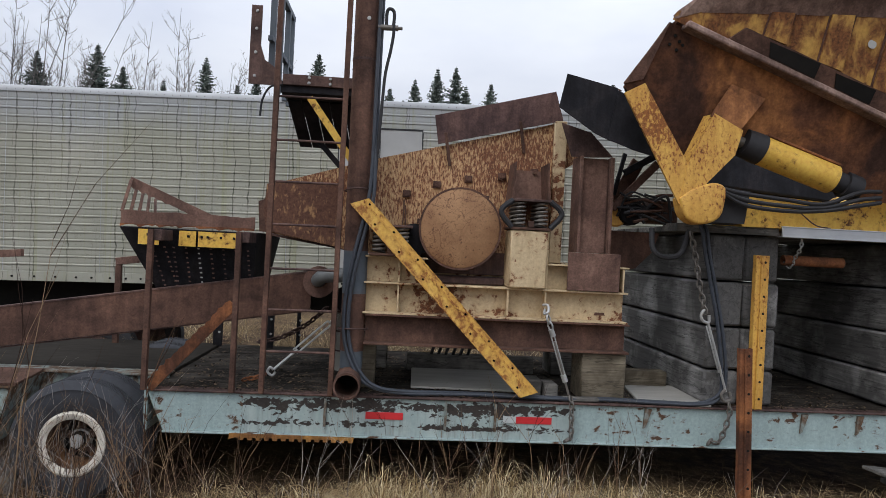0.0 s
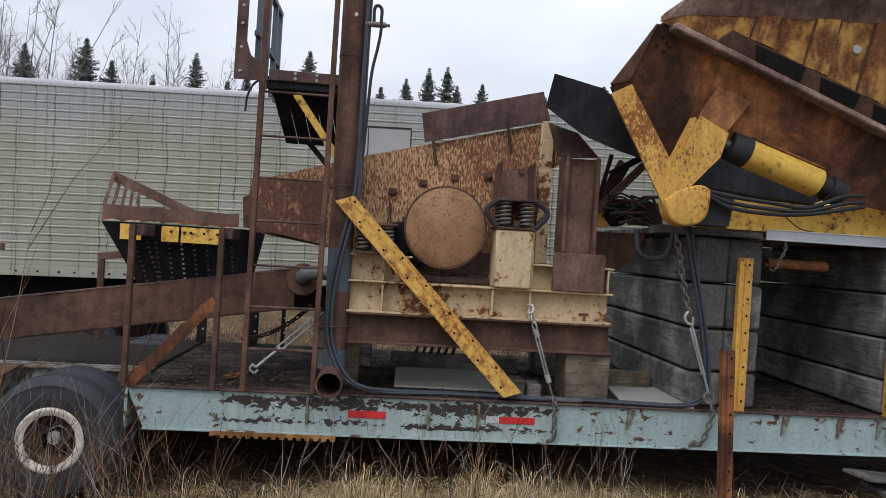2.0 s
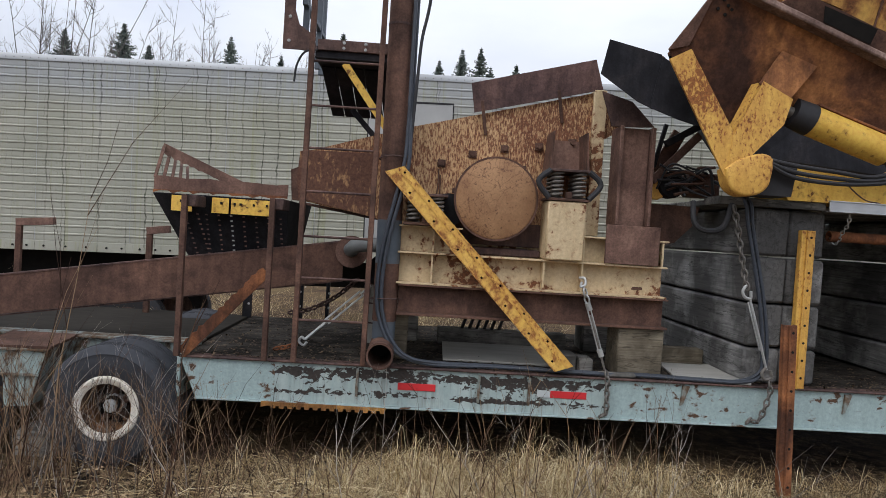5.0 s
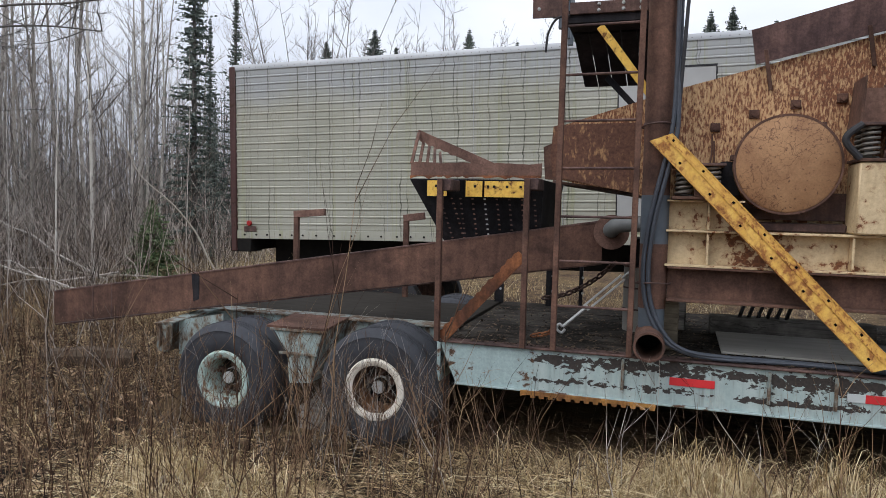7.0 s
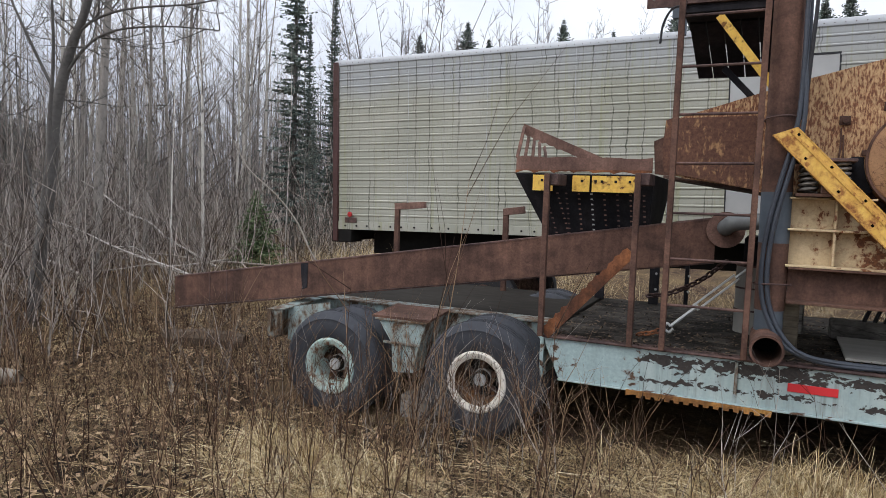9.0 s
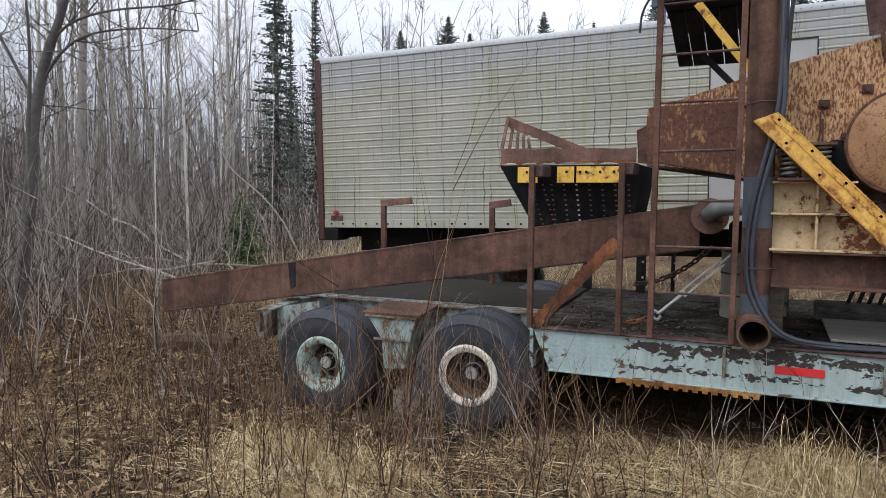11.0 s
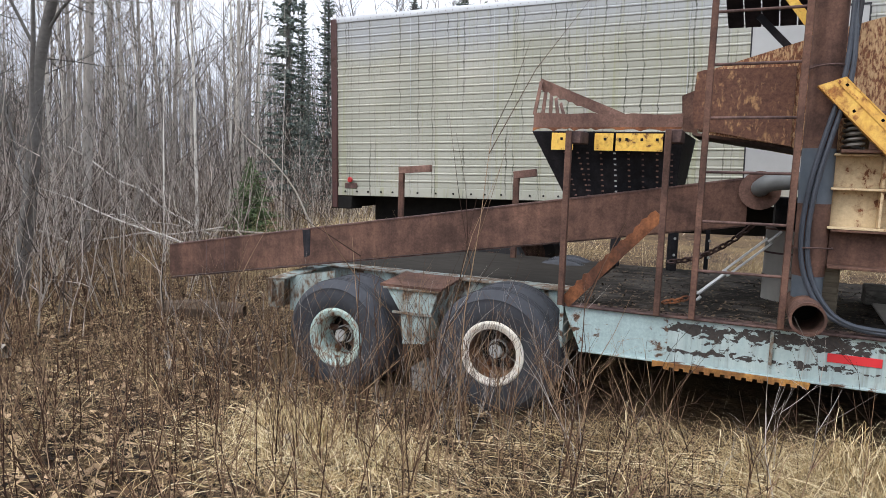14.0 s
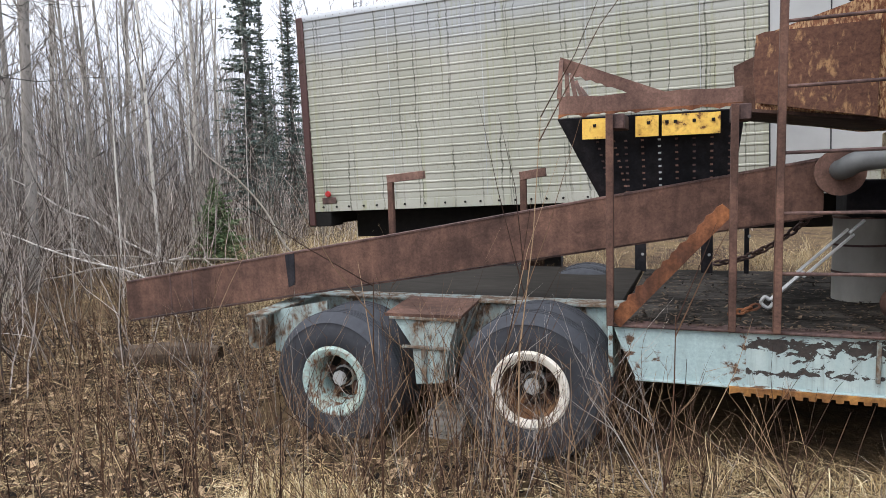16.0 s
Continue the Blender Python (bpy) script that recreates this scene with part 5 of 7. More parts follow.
def angle_post(name, x0, x1, z0, z1, y, mat, label, lean=0.0, holes=9, wide=0.115):
    """A perforated steel channel standing upright."""
    t = thing(name, label, "post", (x0, y, z0), "perforated posts")
    a, b = Vector((x0, y, z0)), Vector((x1, y, z1))
    d = (b - a).normalized()
    n_ = Vector((d.z, 0, -d.x))
    bm = B()
    bar(bm, a, b, wide, 0.008, 0.002)
    part("web", bm, mat, t)
    for s in (-1, 1):
        bm = B()
        off = n_ * s * (wide / 2 - 0.003) + Vector((0, 0.028, 0))
        bar(bm, a + off, b + off, 0.008, 0.055, 0.002)
        part("flange", bm, mat, t)
    bm = B()
    bar(bm, a - n_ * wide * 0.12 - Vector((0, 0.012, 0)), b - n_ * wide * 0.12 - Vector((0, 0.012, 0)), 0.012, 0.02, 0.002)
    part("ridge", bm, mat, t)
    for k in range(holes):
        q = a + (b - a) * ((k + 0.6) / holes) + n_ * wide * 0.2 - Vector((0, 0.006, 0))
        bm = B()
        rod(bm, q, q + Vector((0, 0.003, 0)), 0.011, n=8)
        part("hole", bm, DARK, t)
    return t


angle_post("yellow_post", 3.985, 3.985, 0.788, 2.115, 5.965, YELLOW, "yellow perforated steel post against the timber crib")
angle_post("yellow_post", 5.415, 5.42, 0.788, 2.25, 5.965, YELLOW, "yellow perforated steel post at the second crib")
angle_post("rusty_post", 3.715, 3.655, -0.15, 1.36, 5.555, RUST_ORANGE, "rusty perforated steel post driven into the grass", holes=10, wide=0.10)

# chains and turnbuckles
TB = thing("tie_down", "galvanised turnbuckle with hook and chain at the beige frame", "turnbuckle", (2.3, 5.98, 0.8))
bm = B()
hose(bm, [(2.10, 6.04, 1.60), (2.135, 6.01, 1.60), (2.14, 5.99, 1.55), (2.10, 5.985, 1.53), (2.11, 5.99, 1.57)], 0.011, 8)
part("hook", bm, GALV, TB)
chain("link", [(2.125, 5.985, 1.54), (2.17, 5.985, 1.40)], TB, GALV, 0.06, 0.009)
for o in (-0.014, 0.014):
    bm = B()
    bar(bm, (2.175 + o, 5.98, 1.37), (2.30 + o, 5.965, 0.99), 0.010, 0.014)
    part("side_bar", bm, GALV, TB)
for p in ((2.178, 5.98, 1.37), (2.298, 5.965, 0.995)):
    bm = B()
    rod(bm, Vector(p) - Vector((0.012, 0, -0.03)), Vector(p) + Vector((0.012, 0, -0.03)), 0.024, n=10)
    part("end_nut", bm, GALV, TB)
bm = B()
rod(bm, (2.20, 5.975, 1.30), (2.34, 5.96, 0.86), 0.010, n=8)
part("screw", bm, CHAIN, TB)
chain("link", [(2.34, 5.955, 0.87), (2.365, 5.945, 0.79), (2.375, 5.955, 0.62), (2.38, 5.965, 0.50), (2.345, 5.965, 0.47)], TB, CHAIN, 0.055, 0.009)

TB2 = thing("tie_down", "long chain with turnbuckle hanging down the timber crib", "turnbuckle", (3.6, 5.98, 0.8))
chain("link", [(3.33, 5.98, 2.31), (3.37, 5.975, 2.15), (3.43, 5.975, 1.88), (3.49, 5.97, 1.62)], TB2, CHAIN, 0.062, 0.010)
bm = B()
hose(bm, [(3.49, 5.965, 1.63), (3.46, 5.965, 1.58), (3.48, 5.965, 1.53), (3.53, 5.965, 1.52), (3.53, 5.965, 1.58)], 0.013, 8)
part("hook", bm, GALV, TB2)
for o in (-0.014, 0.014):
    bm = B()
    bar(bm, (3.525 + o, 5.965, 1.49), (3.655 + o, 5.965, 1.09), 0.011, 0.014)
    part("side_bar", bm, GALV, TB2)
bm = B()
rod(bm, (3.52, 5.965, 1.53), (3.71, 5.96, 0.93), 0.011, n=8)
part("screw", bm, GALV, TB2)
bm = B()
hose(bm, [(3.70, 5.955, 0.95), (3.67, 5.955, 0.90), (3.70, 5.95, 0.85), (3.75, 5.95, 0.87), (3.74, 5.955, 0.93)], 0.014, 8)
part("hook", bm, CHAIN, TB2)
chain("link", [(3.73, 5.945, 0.87), (3.745, 5.945, 0.74), (3.70, 5.955, 0.56), (3.66, 5.965, 0.49), (3.60, 5.965, 0.50), (3.575, 5.965, 0.45)], TB2, CHAIN, 0.055, 0.009)

TB3 = thing("tie_down", "galvanised turnbuckle stretched between deck and mast", "turnbuckle", (-0.1, 6.5, 0.8))
a, b = Vector((-0.20, 6.45, 0.885)), Vector((0.34, 6.62, 1.38))
for o in (-0.016, 0.016):
    bm = B()
    bar(bm, a + (b - a) * 0.32 + Vector((o, 0, -o)), a + (b - a) * 0.86 + Vector((o, 0, -o)), 0.017, 0.02)
    part("side_bar", bm, GALV, TB3)
bm = B()
rod(bm, a, a + (b - a) * 0.36, 0.014, n=8)
part("screw", bm, GALV, TB3)
bm = B()
rod(bm, a + (b - a) * 0.84, b, 0.012, n=8)
part("screw", bm, GALV, TB3)
bm = B()
hose(bm, [a, a + Vector((-0.03, 0, 0.02)), a + Vector((-0.05, 0, -0.02)), a + Vector((-0.01, 0, -0.05)), a + Vector((0.02, 0, -0.02))], 0.012, 8)
part("hook", bm, GALV, TB3)
chain("link", [(-0.24, 6.45, 0.86), (-0.34, 6.42, 0.82), (-0.42, 6.36, 0.81)], TB3, RUST_ORANGE, 0.055, 0.009)
CH = thing("slack_chain", "dark rusty chain slung behind the ladder", "chain", (-0.1, 7.4, 1.1))
chain("link", [(-0.55, 7.4, 0.98), (-0.30, 7.4, 1.04), (-0.05, 7.4, 1.18), (0.15, 7.4, 1.36)], CH, RUST_DARK, 0.06, 0.011)

# ---- tipping bin with its arms and ram ----
BIN = thing("tipping_bin", "huge rusty yellow steel bin tipped above the timber crib", "bin", (4.0, 6.0, 2.35))


def rail_z(x):
    return 3.853 - 0.379 * (x - 3.0)


def upper(x, z, proud=0.0):
    """A point on the upper wall, which leans outward above the rub rail."""
    return (x, 5.44 - 0.27 * (z - rail_z(x)) - proud, z)


def lower(x, z, proud=0.0):
    """A point on the lower wall, which slopes in below the rub rail."""
    return (x, 5.50 + 0.437 * (rail_z(x) - z) - proud, z)


bm = B()
slab(bm, [lower(*p) for p in ((2.61, 3.45), (3.12, 2.72), (3.45, 2.93), (3.75, 2.93), (4.3, 2.70), (6.4, 2.35), (6.4, 2.565), (3.0, 3.853), (2.87, 3.895))], 0.02)
part("lower_wall", bm, RUST_BIN, BIN, "rust-brown underside wall")
bm = B()
slab(bm, [upper(*p) for p in ((2.87, 3.895), (6.4, 2.56), (6.4, 4.0), (4.53, 4.0), (3.235, 4.0), (3.02, 4.01), (2.89, 3.945))], 0.015)
part("upper_wall", bm, YELLOW_BIN, BIN, "faded yellow upper wall with rust")
bm = B()
bar(bm, (2.97, 5.455, rail_z(2.97)), (6.4, 5.455, rail_z(6.4)), 0.05, 0.13, 0.012)
part("rub_rail", bm, RUST_LIT, BIN, "rusty rub rail")
bm = B()
slab(bm, [upper(3.30, rail_z(3.30) + 0.02, 0.03), upper(6.4, rail_z(6.4) + 0.02, 0.03), upper(6.4, rail_z(6.4) + 0.16, 0.045), upper(3.42, rail_z(3.42) + 0.15, 0.045)], 0.03)
part("rail_shelf", bm, RUST, BIN, "dark brown slotted strip above the rail")
# Dark plates on the strip stand in for the shade inside open slots.
for x0, x1 in ((3.63, 4.00), (4.17, 4.46), (4.62, 4.90), (5.06, 5.35)):
    bm = B()
    slab(bm, [upper(x0, rail_z(x0) + 0.03, 0.040), upper(x1, rail_z(x1) + 0.03, 0.040), upper(x1 + 0.02, rail_z(x1) + 0.135, 0.052), upper(x0 - 0.02, rail_z(x0) + 0.135, 0.052)], 0.006)
    part("slot", bm, DARK, BIN, "dark plate drawn as a slot above the rail")
for x in (3.60, 4.05, 4.50, 4.95):
    bm = B()
    zt, zb = 3.965, rail_z(x) + 0.17
    slab(bm, [upper(x - 0.03, zb, 0.032), upper(x + 0.155, zb - 0.06, 0.032), upper(x + 0.165, zt, 0.032), upper(x, zt, 0.032)], 0.035)
    part("rib", bm, YELLOW_BIN, BIN, "pressed yellow rib")
    for e in (-0.012, 0.168):
        bm = B()
        slab(bm, [upper(x - 0.03 + e, zb, 0.012), upper(x - 0.012 + e, zb, 0.012), upper(x + 0.02 + e, zt, 0.012), upper(x + e, zt, 0.012)], 0.012)
        part("rib_seam", bm, RUST, BIN)
rim_path = [(2.87, 5.44, 3.925), (2.90, 5.43, 3.96), (3.06, 5.33, 4.08), (3.40, 5.26, 4.10), (3.79, 5.20, 4.112), (4.46, 5.12, 4.14), (6.4, 4.95, 4.25)]
bm = B()
hose(bm, rim_path[2:], 0.010, 8)
part("rim_bead", bm, RUST_DARK, BIN, "bent rim edge")
bm = B()
foot = [upper(x, z, 0.004) for x, z in ((2.88, 3.90), (2.92, 3.91), (3.06, 3.95), (3.40, 3.955), (3.79, 3.96), (4.46, 3.965), (6.4, 3.98))]
for p0, p1, q0, q1 in zip(rim_path, rim_path[1:], foot, foot[1:]):
    slab(bm, [q0, q1, p1, p0], 0.008)
part("rim_plate", bm, RUST_LIT, BIN)
bm = B()
slab(bm, [lower(2.60, 3.45, 0.012), lower(2.75, 3.485, 0.012), lower(2.872, 3.89, 0.012)], 0.02)
part("edge_flange", bm, RUST_PURPLE, BIN, "grey-brown folded edge")
bm = B()
slab(bm, [(2.62, 5.80, 3.44), (2.88, 5.54, 3.88), (3.04, 5.44, 4.02), (4.3, 8.0, 4.05), (4.1, 8.0, 3.88), (3.75, 8.0, 3.33)], 0.02)
part("front_wall", bm, RUST_BIN, BIN)
# Black instead of rust, for the shade inside the bin.
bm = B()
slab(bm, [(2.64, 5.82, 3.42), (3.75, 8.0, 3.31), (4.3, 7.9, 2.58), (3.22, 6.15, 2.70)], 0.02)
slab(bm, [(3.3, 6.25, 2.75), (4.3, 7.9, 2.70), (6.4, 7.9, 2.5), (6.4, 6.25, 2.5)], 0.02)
part("bottom_wall", bm, BLACK_STEEL_AND_SHADE, BIN)
# Far wall black too: the bin's inner shade in its colour.
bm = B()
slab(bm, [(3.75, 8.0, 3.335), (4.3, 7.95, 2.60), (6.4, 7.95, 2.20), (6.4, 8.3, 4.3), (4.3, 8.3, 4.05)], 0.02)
part("far_wall", bm, BLACK_STEEL_AND_SHADE, BIN)
for x, z in ((2.93, 3.80), (2.97, 3.76), (2.90, 3.74), (2.96, 3.70), (3.0, 3.735)):
    bm = B()
    rod(bm, lower(x, z, 0.008), lower(x, z, 0.003), 0.014, n=8)
    part("bolt_hole", bm, DARK, BIN)
# Uncut wall: a pale disc stands in for sky through a hole.
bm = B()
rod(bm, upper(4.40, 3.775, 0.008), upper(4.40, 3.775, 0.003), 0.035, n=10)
part("pale_hole_disc", bm, PANEL, BIN, "pale disc drawn as a hole with sky behind")
bm = B()
prism(bm, [(2.563, 3.339), (2.724, 3.426), (3.103, 2.811), (3.24, 2.64), (3.05, 2.48)], 5.575, 5.60)
part("arm", bm, YELLOW, BIN, "yellow V-shaped arm")
bm = B()
prism(bm, [(3.301, 3.221), (3.542, 3.10), (3.487, 2.901), (3.243, 2.638), (3.06, 2.50), (3.098, 2.80)], 5.568, 5.593)
part("arm", bm, YELLOW, BIN, "yellow V-shaped arm")
bm = B()
prism(bm, [(3.27, 3.20), (3.433, 3.465), (3.72, 3.366), (3.53, 3.11)], 5.575, 5.59)
part("arm_plate", bm, RUST_BIN, BIN, "rusty mounting plate")
bm = B()
slab(bm, [(3.10, 5.60, 2.80), (3.30, 5.60, 3.22), (3.27, 5.70, 3.22), (3.07, 5.70, 2.78)], 0.012)
part("arm_flange", bm, YELLOW, BIN)
bm = B()
foot_line = smooth_path([(3.045, 0, 2.53), (3.13, 0, 2.60), (3.233, 0, 2.645), (3.34, 0, 2.668), (3.42, 0, 2.63), (3.415, 0, 2.50), (3.385, 0, 2.40), (3.30, 0, 2.345), (3.18, 0, 2.335), (3.085, 0, 2.40), (3.045, 0, 2.53)], 3)[:-1]
mid = Vector((3.23, 0, 2.50))
rings = []
for y, k in ((5.548, 0.86), (5.552, 0.93), (5.562, 0.98), (5.575, 1.0), (5.70, 1.0)):
    rings.append([bm.verts.new((mid.x + (p.x - mid.x) * k, y, mid.z + (p.z - mid.z) * k)) for p in foot_line])
for p, q in zip(rings, rings[1:]):
    for i in range(len(p)):
        j = (i + 1) % len(p)
        bm.faces.new((p[i], p[j], q[j], q[i]))
bm.faces.new(rings[0])
bm.faces.new(rings[-1])
part("pivot_foot", bm, YELLOW, BIN, "yellow pivot foot")
bm = B()
prism(bm, [(3.40, 2.66), (3.70, 2.63), (3.66, 2.362), (3.38, 2.362)], 5.70, 6.0)
part("rubber_block", bm, BLACK, BIN, "black rubber block")
bm = B()
prism(bm, [(3.80, 2.642), (4.172, 2.625), (4.80, 2.59), (4.87, 2.66), (5.07, 2.76), (5.5, 2.80), (6.3, 2.70), (6.3, 2.357), (3.79, 2.357), (3.72, 2.48)], 5.97, 6.5)
part("machine_beam", bm, YELLOW_CLEAN, BIN, "yellow machine beam")
bm = B()
rod(bm, (3.775, 5.72, 2.978), (4.40, 5.72, 2.775), 0.122, n=28)
ram = part("ram_cylinder", bm, YELLOW_CLEAN, BIN, "yellow hydraulic cylinder")
bm = B()
rod(bm, (4.40, 5.72, 2.775), (4.52, 5.72, 2.735), 0.085, n=20)
rod(bm, (4.50, 5.72, 2.74), (4.62, 5.72, 2.70), 0.11, n=16)
part("ram_end", bm, BLACK, ram, "black cylinder end")
bm = B()
bar(bm, (3.80, 5.68, 3.094), (4.43, 5.68, 2.888), 0.018, 0.07)
part("ram_seam", bm, RUST_ORANGE, ram)
bm = B()
rod(bm, (3.62, 5.72, 3.03), (3.775, 5.72, 2.979), 0.118, 0.128, n=24)
part("ram_boot", bm, BLACK, ram, "black rubber boot")
bm = B()
rod(bm, (3.45, 5.74, 3.085), (3.63, 5.72, 3.025), 0.045, n=14)
part("ram_rod", bm, CHAIN, ram)
for k, o in enumerate((0.0, 0.05, 0.09)):
    bm = B()
    hose(bm, [(3.42, 5.66, 2.64 - o * 0.3), (3.62, 5.62, 2.60 - o), (3.95, 5.6, 2.57 - o), (4.25, 5.58, 2.55 - o * 0.6), (4.55, 5.58, 2.66 - o * 1.2), (4.75, 5.60, 2.68 - o)], 0.017, 8)
    part("ram_hose", bm, BLACK, BIN, "black hydraulic hose")
bm = B()
hose(bm, [(4.25, 5.98, 2.56), (4.33, 5.97, 2.48), (4.45, 5.97, 2.40), (4.58, 5.97, 2.38)], 0.006, 6)
hose(bm, [(3.88, 5.985, 2.40), (3.92, 5.985, 2.52), (4.05, 5.985, 2.53), (4.16, 5.985, 2.48)], 0.004, 6)
part("loose_wire", bm, RUST_DARK, BIN)

CHU = thing("chute_plate", "bent black steel chute over the screen end", "chute", (2.4, 5.9, 2.9))
bm = B()
slab(bm, [(2.151, 5.80, 3.513), (2.57, 5.80, 3.425), (2.60, 5.80, 3.34), (2.53, 5.80, 2.99), (2.404, 5.80, 3.043), (2.095, 5.80, 3.24)], 0.014)
part("side", bm, BLACK_STEEL_AND_SHADE, CHU)
bm = B()
slab(bm, [(2.58, 5.786, 3.40), (2.80, 5.786, 3.30), (3.06, 5.786, 2.84), (2.72, 5.786, 2.925), (2.50, 5.786, 3.0)], 0.014)
part("inner_plate", bm, BLACK_STEEL_AND_SHADE, CHU, "black inner plate")
bm = B()
slab(bm, [(2.15, 5.80, 3.515), (2.57, 5.80, 3.427), (2.68, 6.0, 3.46), (2.26, 6.0, 3.55)], 0.01)
part("lip", bm, RUST_PURPLE, CHU)
bm = B()
prism(bm, [(2.20, 3.17), (2.46, 3.10), (2.66, 2.90), (2.42, 2.885), (2.30, 2.885)], 6.09, 6.11)
part("leg_plate", bm, RUST_DARK, CHU)

LK = thing("linkage", "tangle of rusty link bars and hoses behind the bin foot", "linkage", (3.0, 6.3, 2.3))
for p, q, w, m in (((2.75, 6.32, 2.47), (3.15, 6.32, 2.90), 0.07, RUST_PURPLE), ((2.77, 6.36, 2.60), (2.86, 6.36, 2.98), 0.035, BLACK_STEEL_AND_SHADE), ((2.70, 6.40, 2.35), (3.0, 6.40, 2.92), 0.12, RUST), ((2.85, 6.34, 2.80), (3.15, 6.34, 2.98), 0.06, BLACK_STEEL_AND_SHADE)):
    bm = B()
    bar(bm, p, q, w, 0.03)
    part("link_bar", bm, m, LK)
bm = B()
block(bm, (3.08, 6.30, 2.36), (3.36, 6.5, 2.57), 0.02)
part("pivot_block", bm, RUST, LK)
bm = B()
lathe(bm, [(0.11, 0.0), (0.12, 0.02), (0.12, 0.12), (0.10, 0.14)], (2.93, 6.30, 2.45), 20)
part("valve_drum", bm, BLACK_STEEL_AND_SHADE, LK)
bm = B()
lathe(bm, [(0.10, 0.0), (0.11, 0.02), (0.09, 0.1)], (2.80, 6.34, 2.42), 14)
part("yellow_cap", bm, YELLOW, LK)
random.seed(21)
for k in range(9):
    bm = B()
    p = [(2.75 + 0.55 * random.random(), 6.2 + 0.12 * random.random(), 2.34 + 0.28 * random.random()) for _ in range(4)]
    hose(bm, p, 0.008 + 0.006 * random.random(), 6)
    part("cable", bm, BLACK if k % 3 else RUST, LK)
bm = B()
hose(bm, [(3.02, 6.05, 2.30), (3.02, 5.99, 2.12), (3.12, 5.985, 2.06), (3.26, 5.985, 2.10), (3.33, 6.0, 2.30)], 0.024, 8)
part("hose_loop", bm, BLACK, LK, "black hose loop")
bm = B()
prism(bm, [(2.77, 2.28), (3.24, 2.275), (3.18, 2.10), (3.03, 1.945), (2.87, 1.90), (2.78, 1.50), (2.78, 1.93)], 6.42, 6.45)
solo("side_plate", bm, RUST, "dark rusty plate between the frame and timber crib", "plate")

# ---- on the deck ----
DECK = thing("deck", "dirty plank deck strewn with leaves and bark", "deck", (3, 7.2, 0.77), kind="structure")
random.seed(11)
y = 6.105
while y < 8.38:
    w = 0.185 + 0.02 * random.random()
    x = -1.12
    while x < 8.9:
        ln = 2.2 + 1.6 * random.random()
        x1 = min(x + ln, 9.0)
        bm = B()
        dz = 0.006 * random.random()
        block(bm, (x + 0.004, y, 0.745), (x1 - 0.004, y + w - 0.008, 0.781 + dz), 0.005)
        part("plank", bm, PLANK, DECK)
        x = x1
    y += w
bm = B()
block(bm, (0, 0, 0), (0.98, 1.0, 0.018), 0.003)
bmesh.ops.transform(bm, matrix=pose(1.02, 6.33, 0.79, 0.6, 0, -2), verts=bm.verts)
solo("board_sheet", bm, PLY, "weathered grey plywood sheet lying on the deck", "board")
bm = B()
block(bm, (0, 0, 0), (0.62, 0.78, 0.02), 0.004)
bmesh.ops.transform(bm, matrix=pose(2.98, 6.05, 0.79, 0.5, 0, -8), verts=bm.verts)
solo("board_sheet", bm, PLY, "pale dusty plywood sheet at the timber crib", "board")
timber("timber_piece", (2.92, 6.70, 0.81), (3.50, 6.86, 0.955), TIMBER_TAN, "pale square timber offcut lying on the deck")
timber("timber_piece", (2.02, 6.18, 0.79), (2.16, 6.42, 0.93), TIMBER_X, "small grey timber offcut on the deck")
timber("timber_piece", (2.17, 6.12, 0.79), (2.29, 6.34, 0.91), TIMBER_X, "small dark timber offcut on the deck")
timber("timber_piece", (2.30, 5.99, 0.79), (2.62, 6.05, 0.83), TIMBER_X, "thin grey lath on the deck edge")
timber("timber_piece", (1.0, 7.2, 0.79), (2.3, 7.38, 0.95), TIMBER_X, "long grey timber lying across under the screen")
TANK = thing("steel_drum", "dull grey steel drum standing behind the mast", "drum", (0.42, 7.15, 0.79))
bm = B()
rod(bm, (0.42, 7.15, 0.79), (0.42, 7.15, 1.36), 0.17, n=28)
part("body", bm, DRUM_GREY, TANK)
bm = B()
for z in (0.98, 1.17, 1.36):
    rod(bm, (0.42, 7.15, z), (0.42, 7.15, z + 0.015), 0.176, n=28)
part("hoop", bm, RUST_DARK, TANK)
# Added black box; fills the dark region under the screen.
bm = B()
block(bm, (0.30, 6.95, 1.37), (0.75, 7.4, 1.62), 0.03)
solo("black_box", bm, BLACK_STEEL_AND_SHADE, "black box behind the mast", "gear case")
for k in range(6):
    bm = B()
    x = 1.25 + 0.075 * k
    hose(bm, [(x + 0.10, 7.3, 1.20), (x + 0.05, 7.28, 1.10), (x, 7.28, 0.96), (x - 0.04, 7.3, 0.80)], 0.016, 6)
    solo("short_hose", bm, BLACK, "short black hose end hanging beneath the screen", "hose", "hanging hose ends")
bm = B()
hose(bm, [(0.75, 7.3, 1.17), (0.9, 7.2, 1.10), (1.05, 7.25, 1.16), (1.2, 7.3, 1.2)], 0.012, 6)
solo("short_hose", bm, BLACK, "black cable slung beneath the screen", "hose", "hanging hose ends")
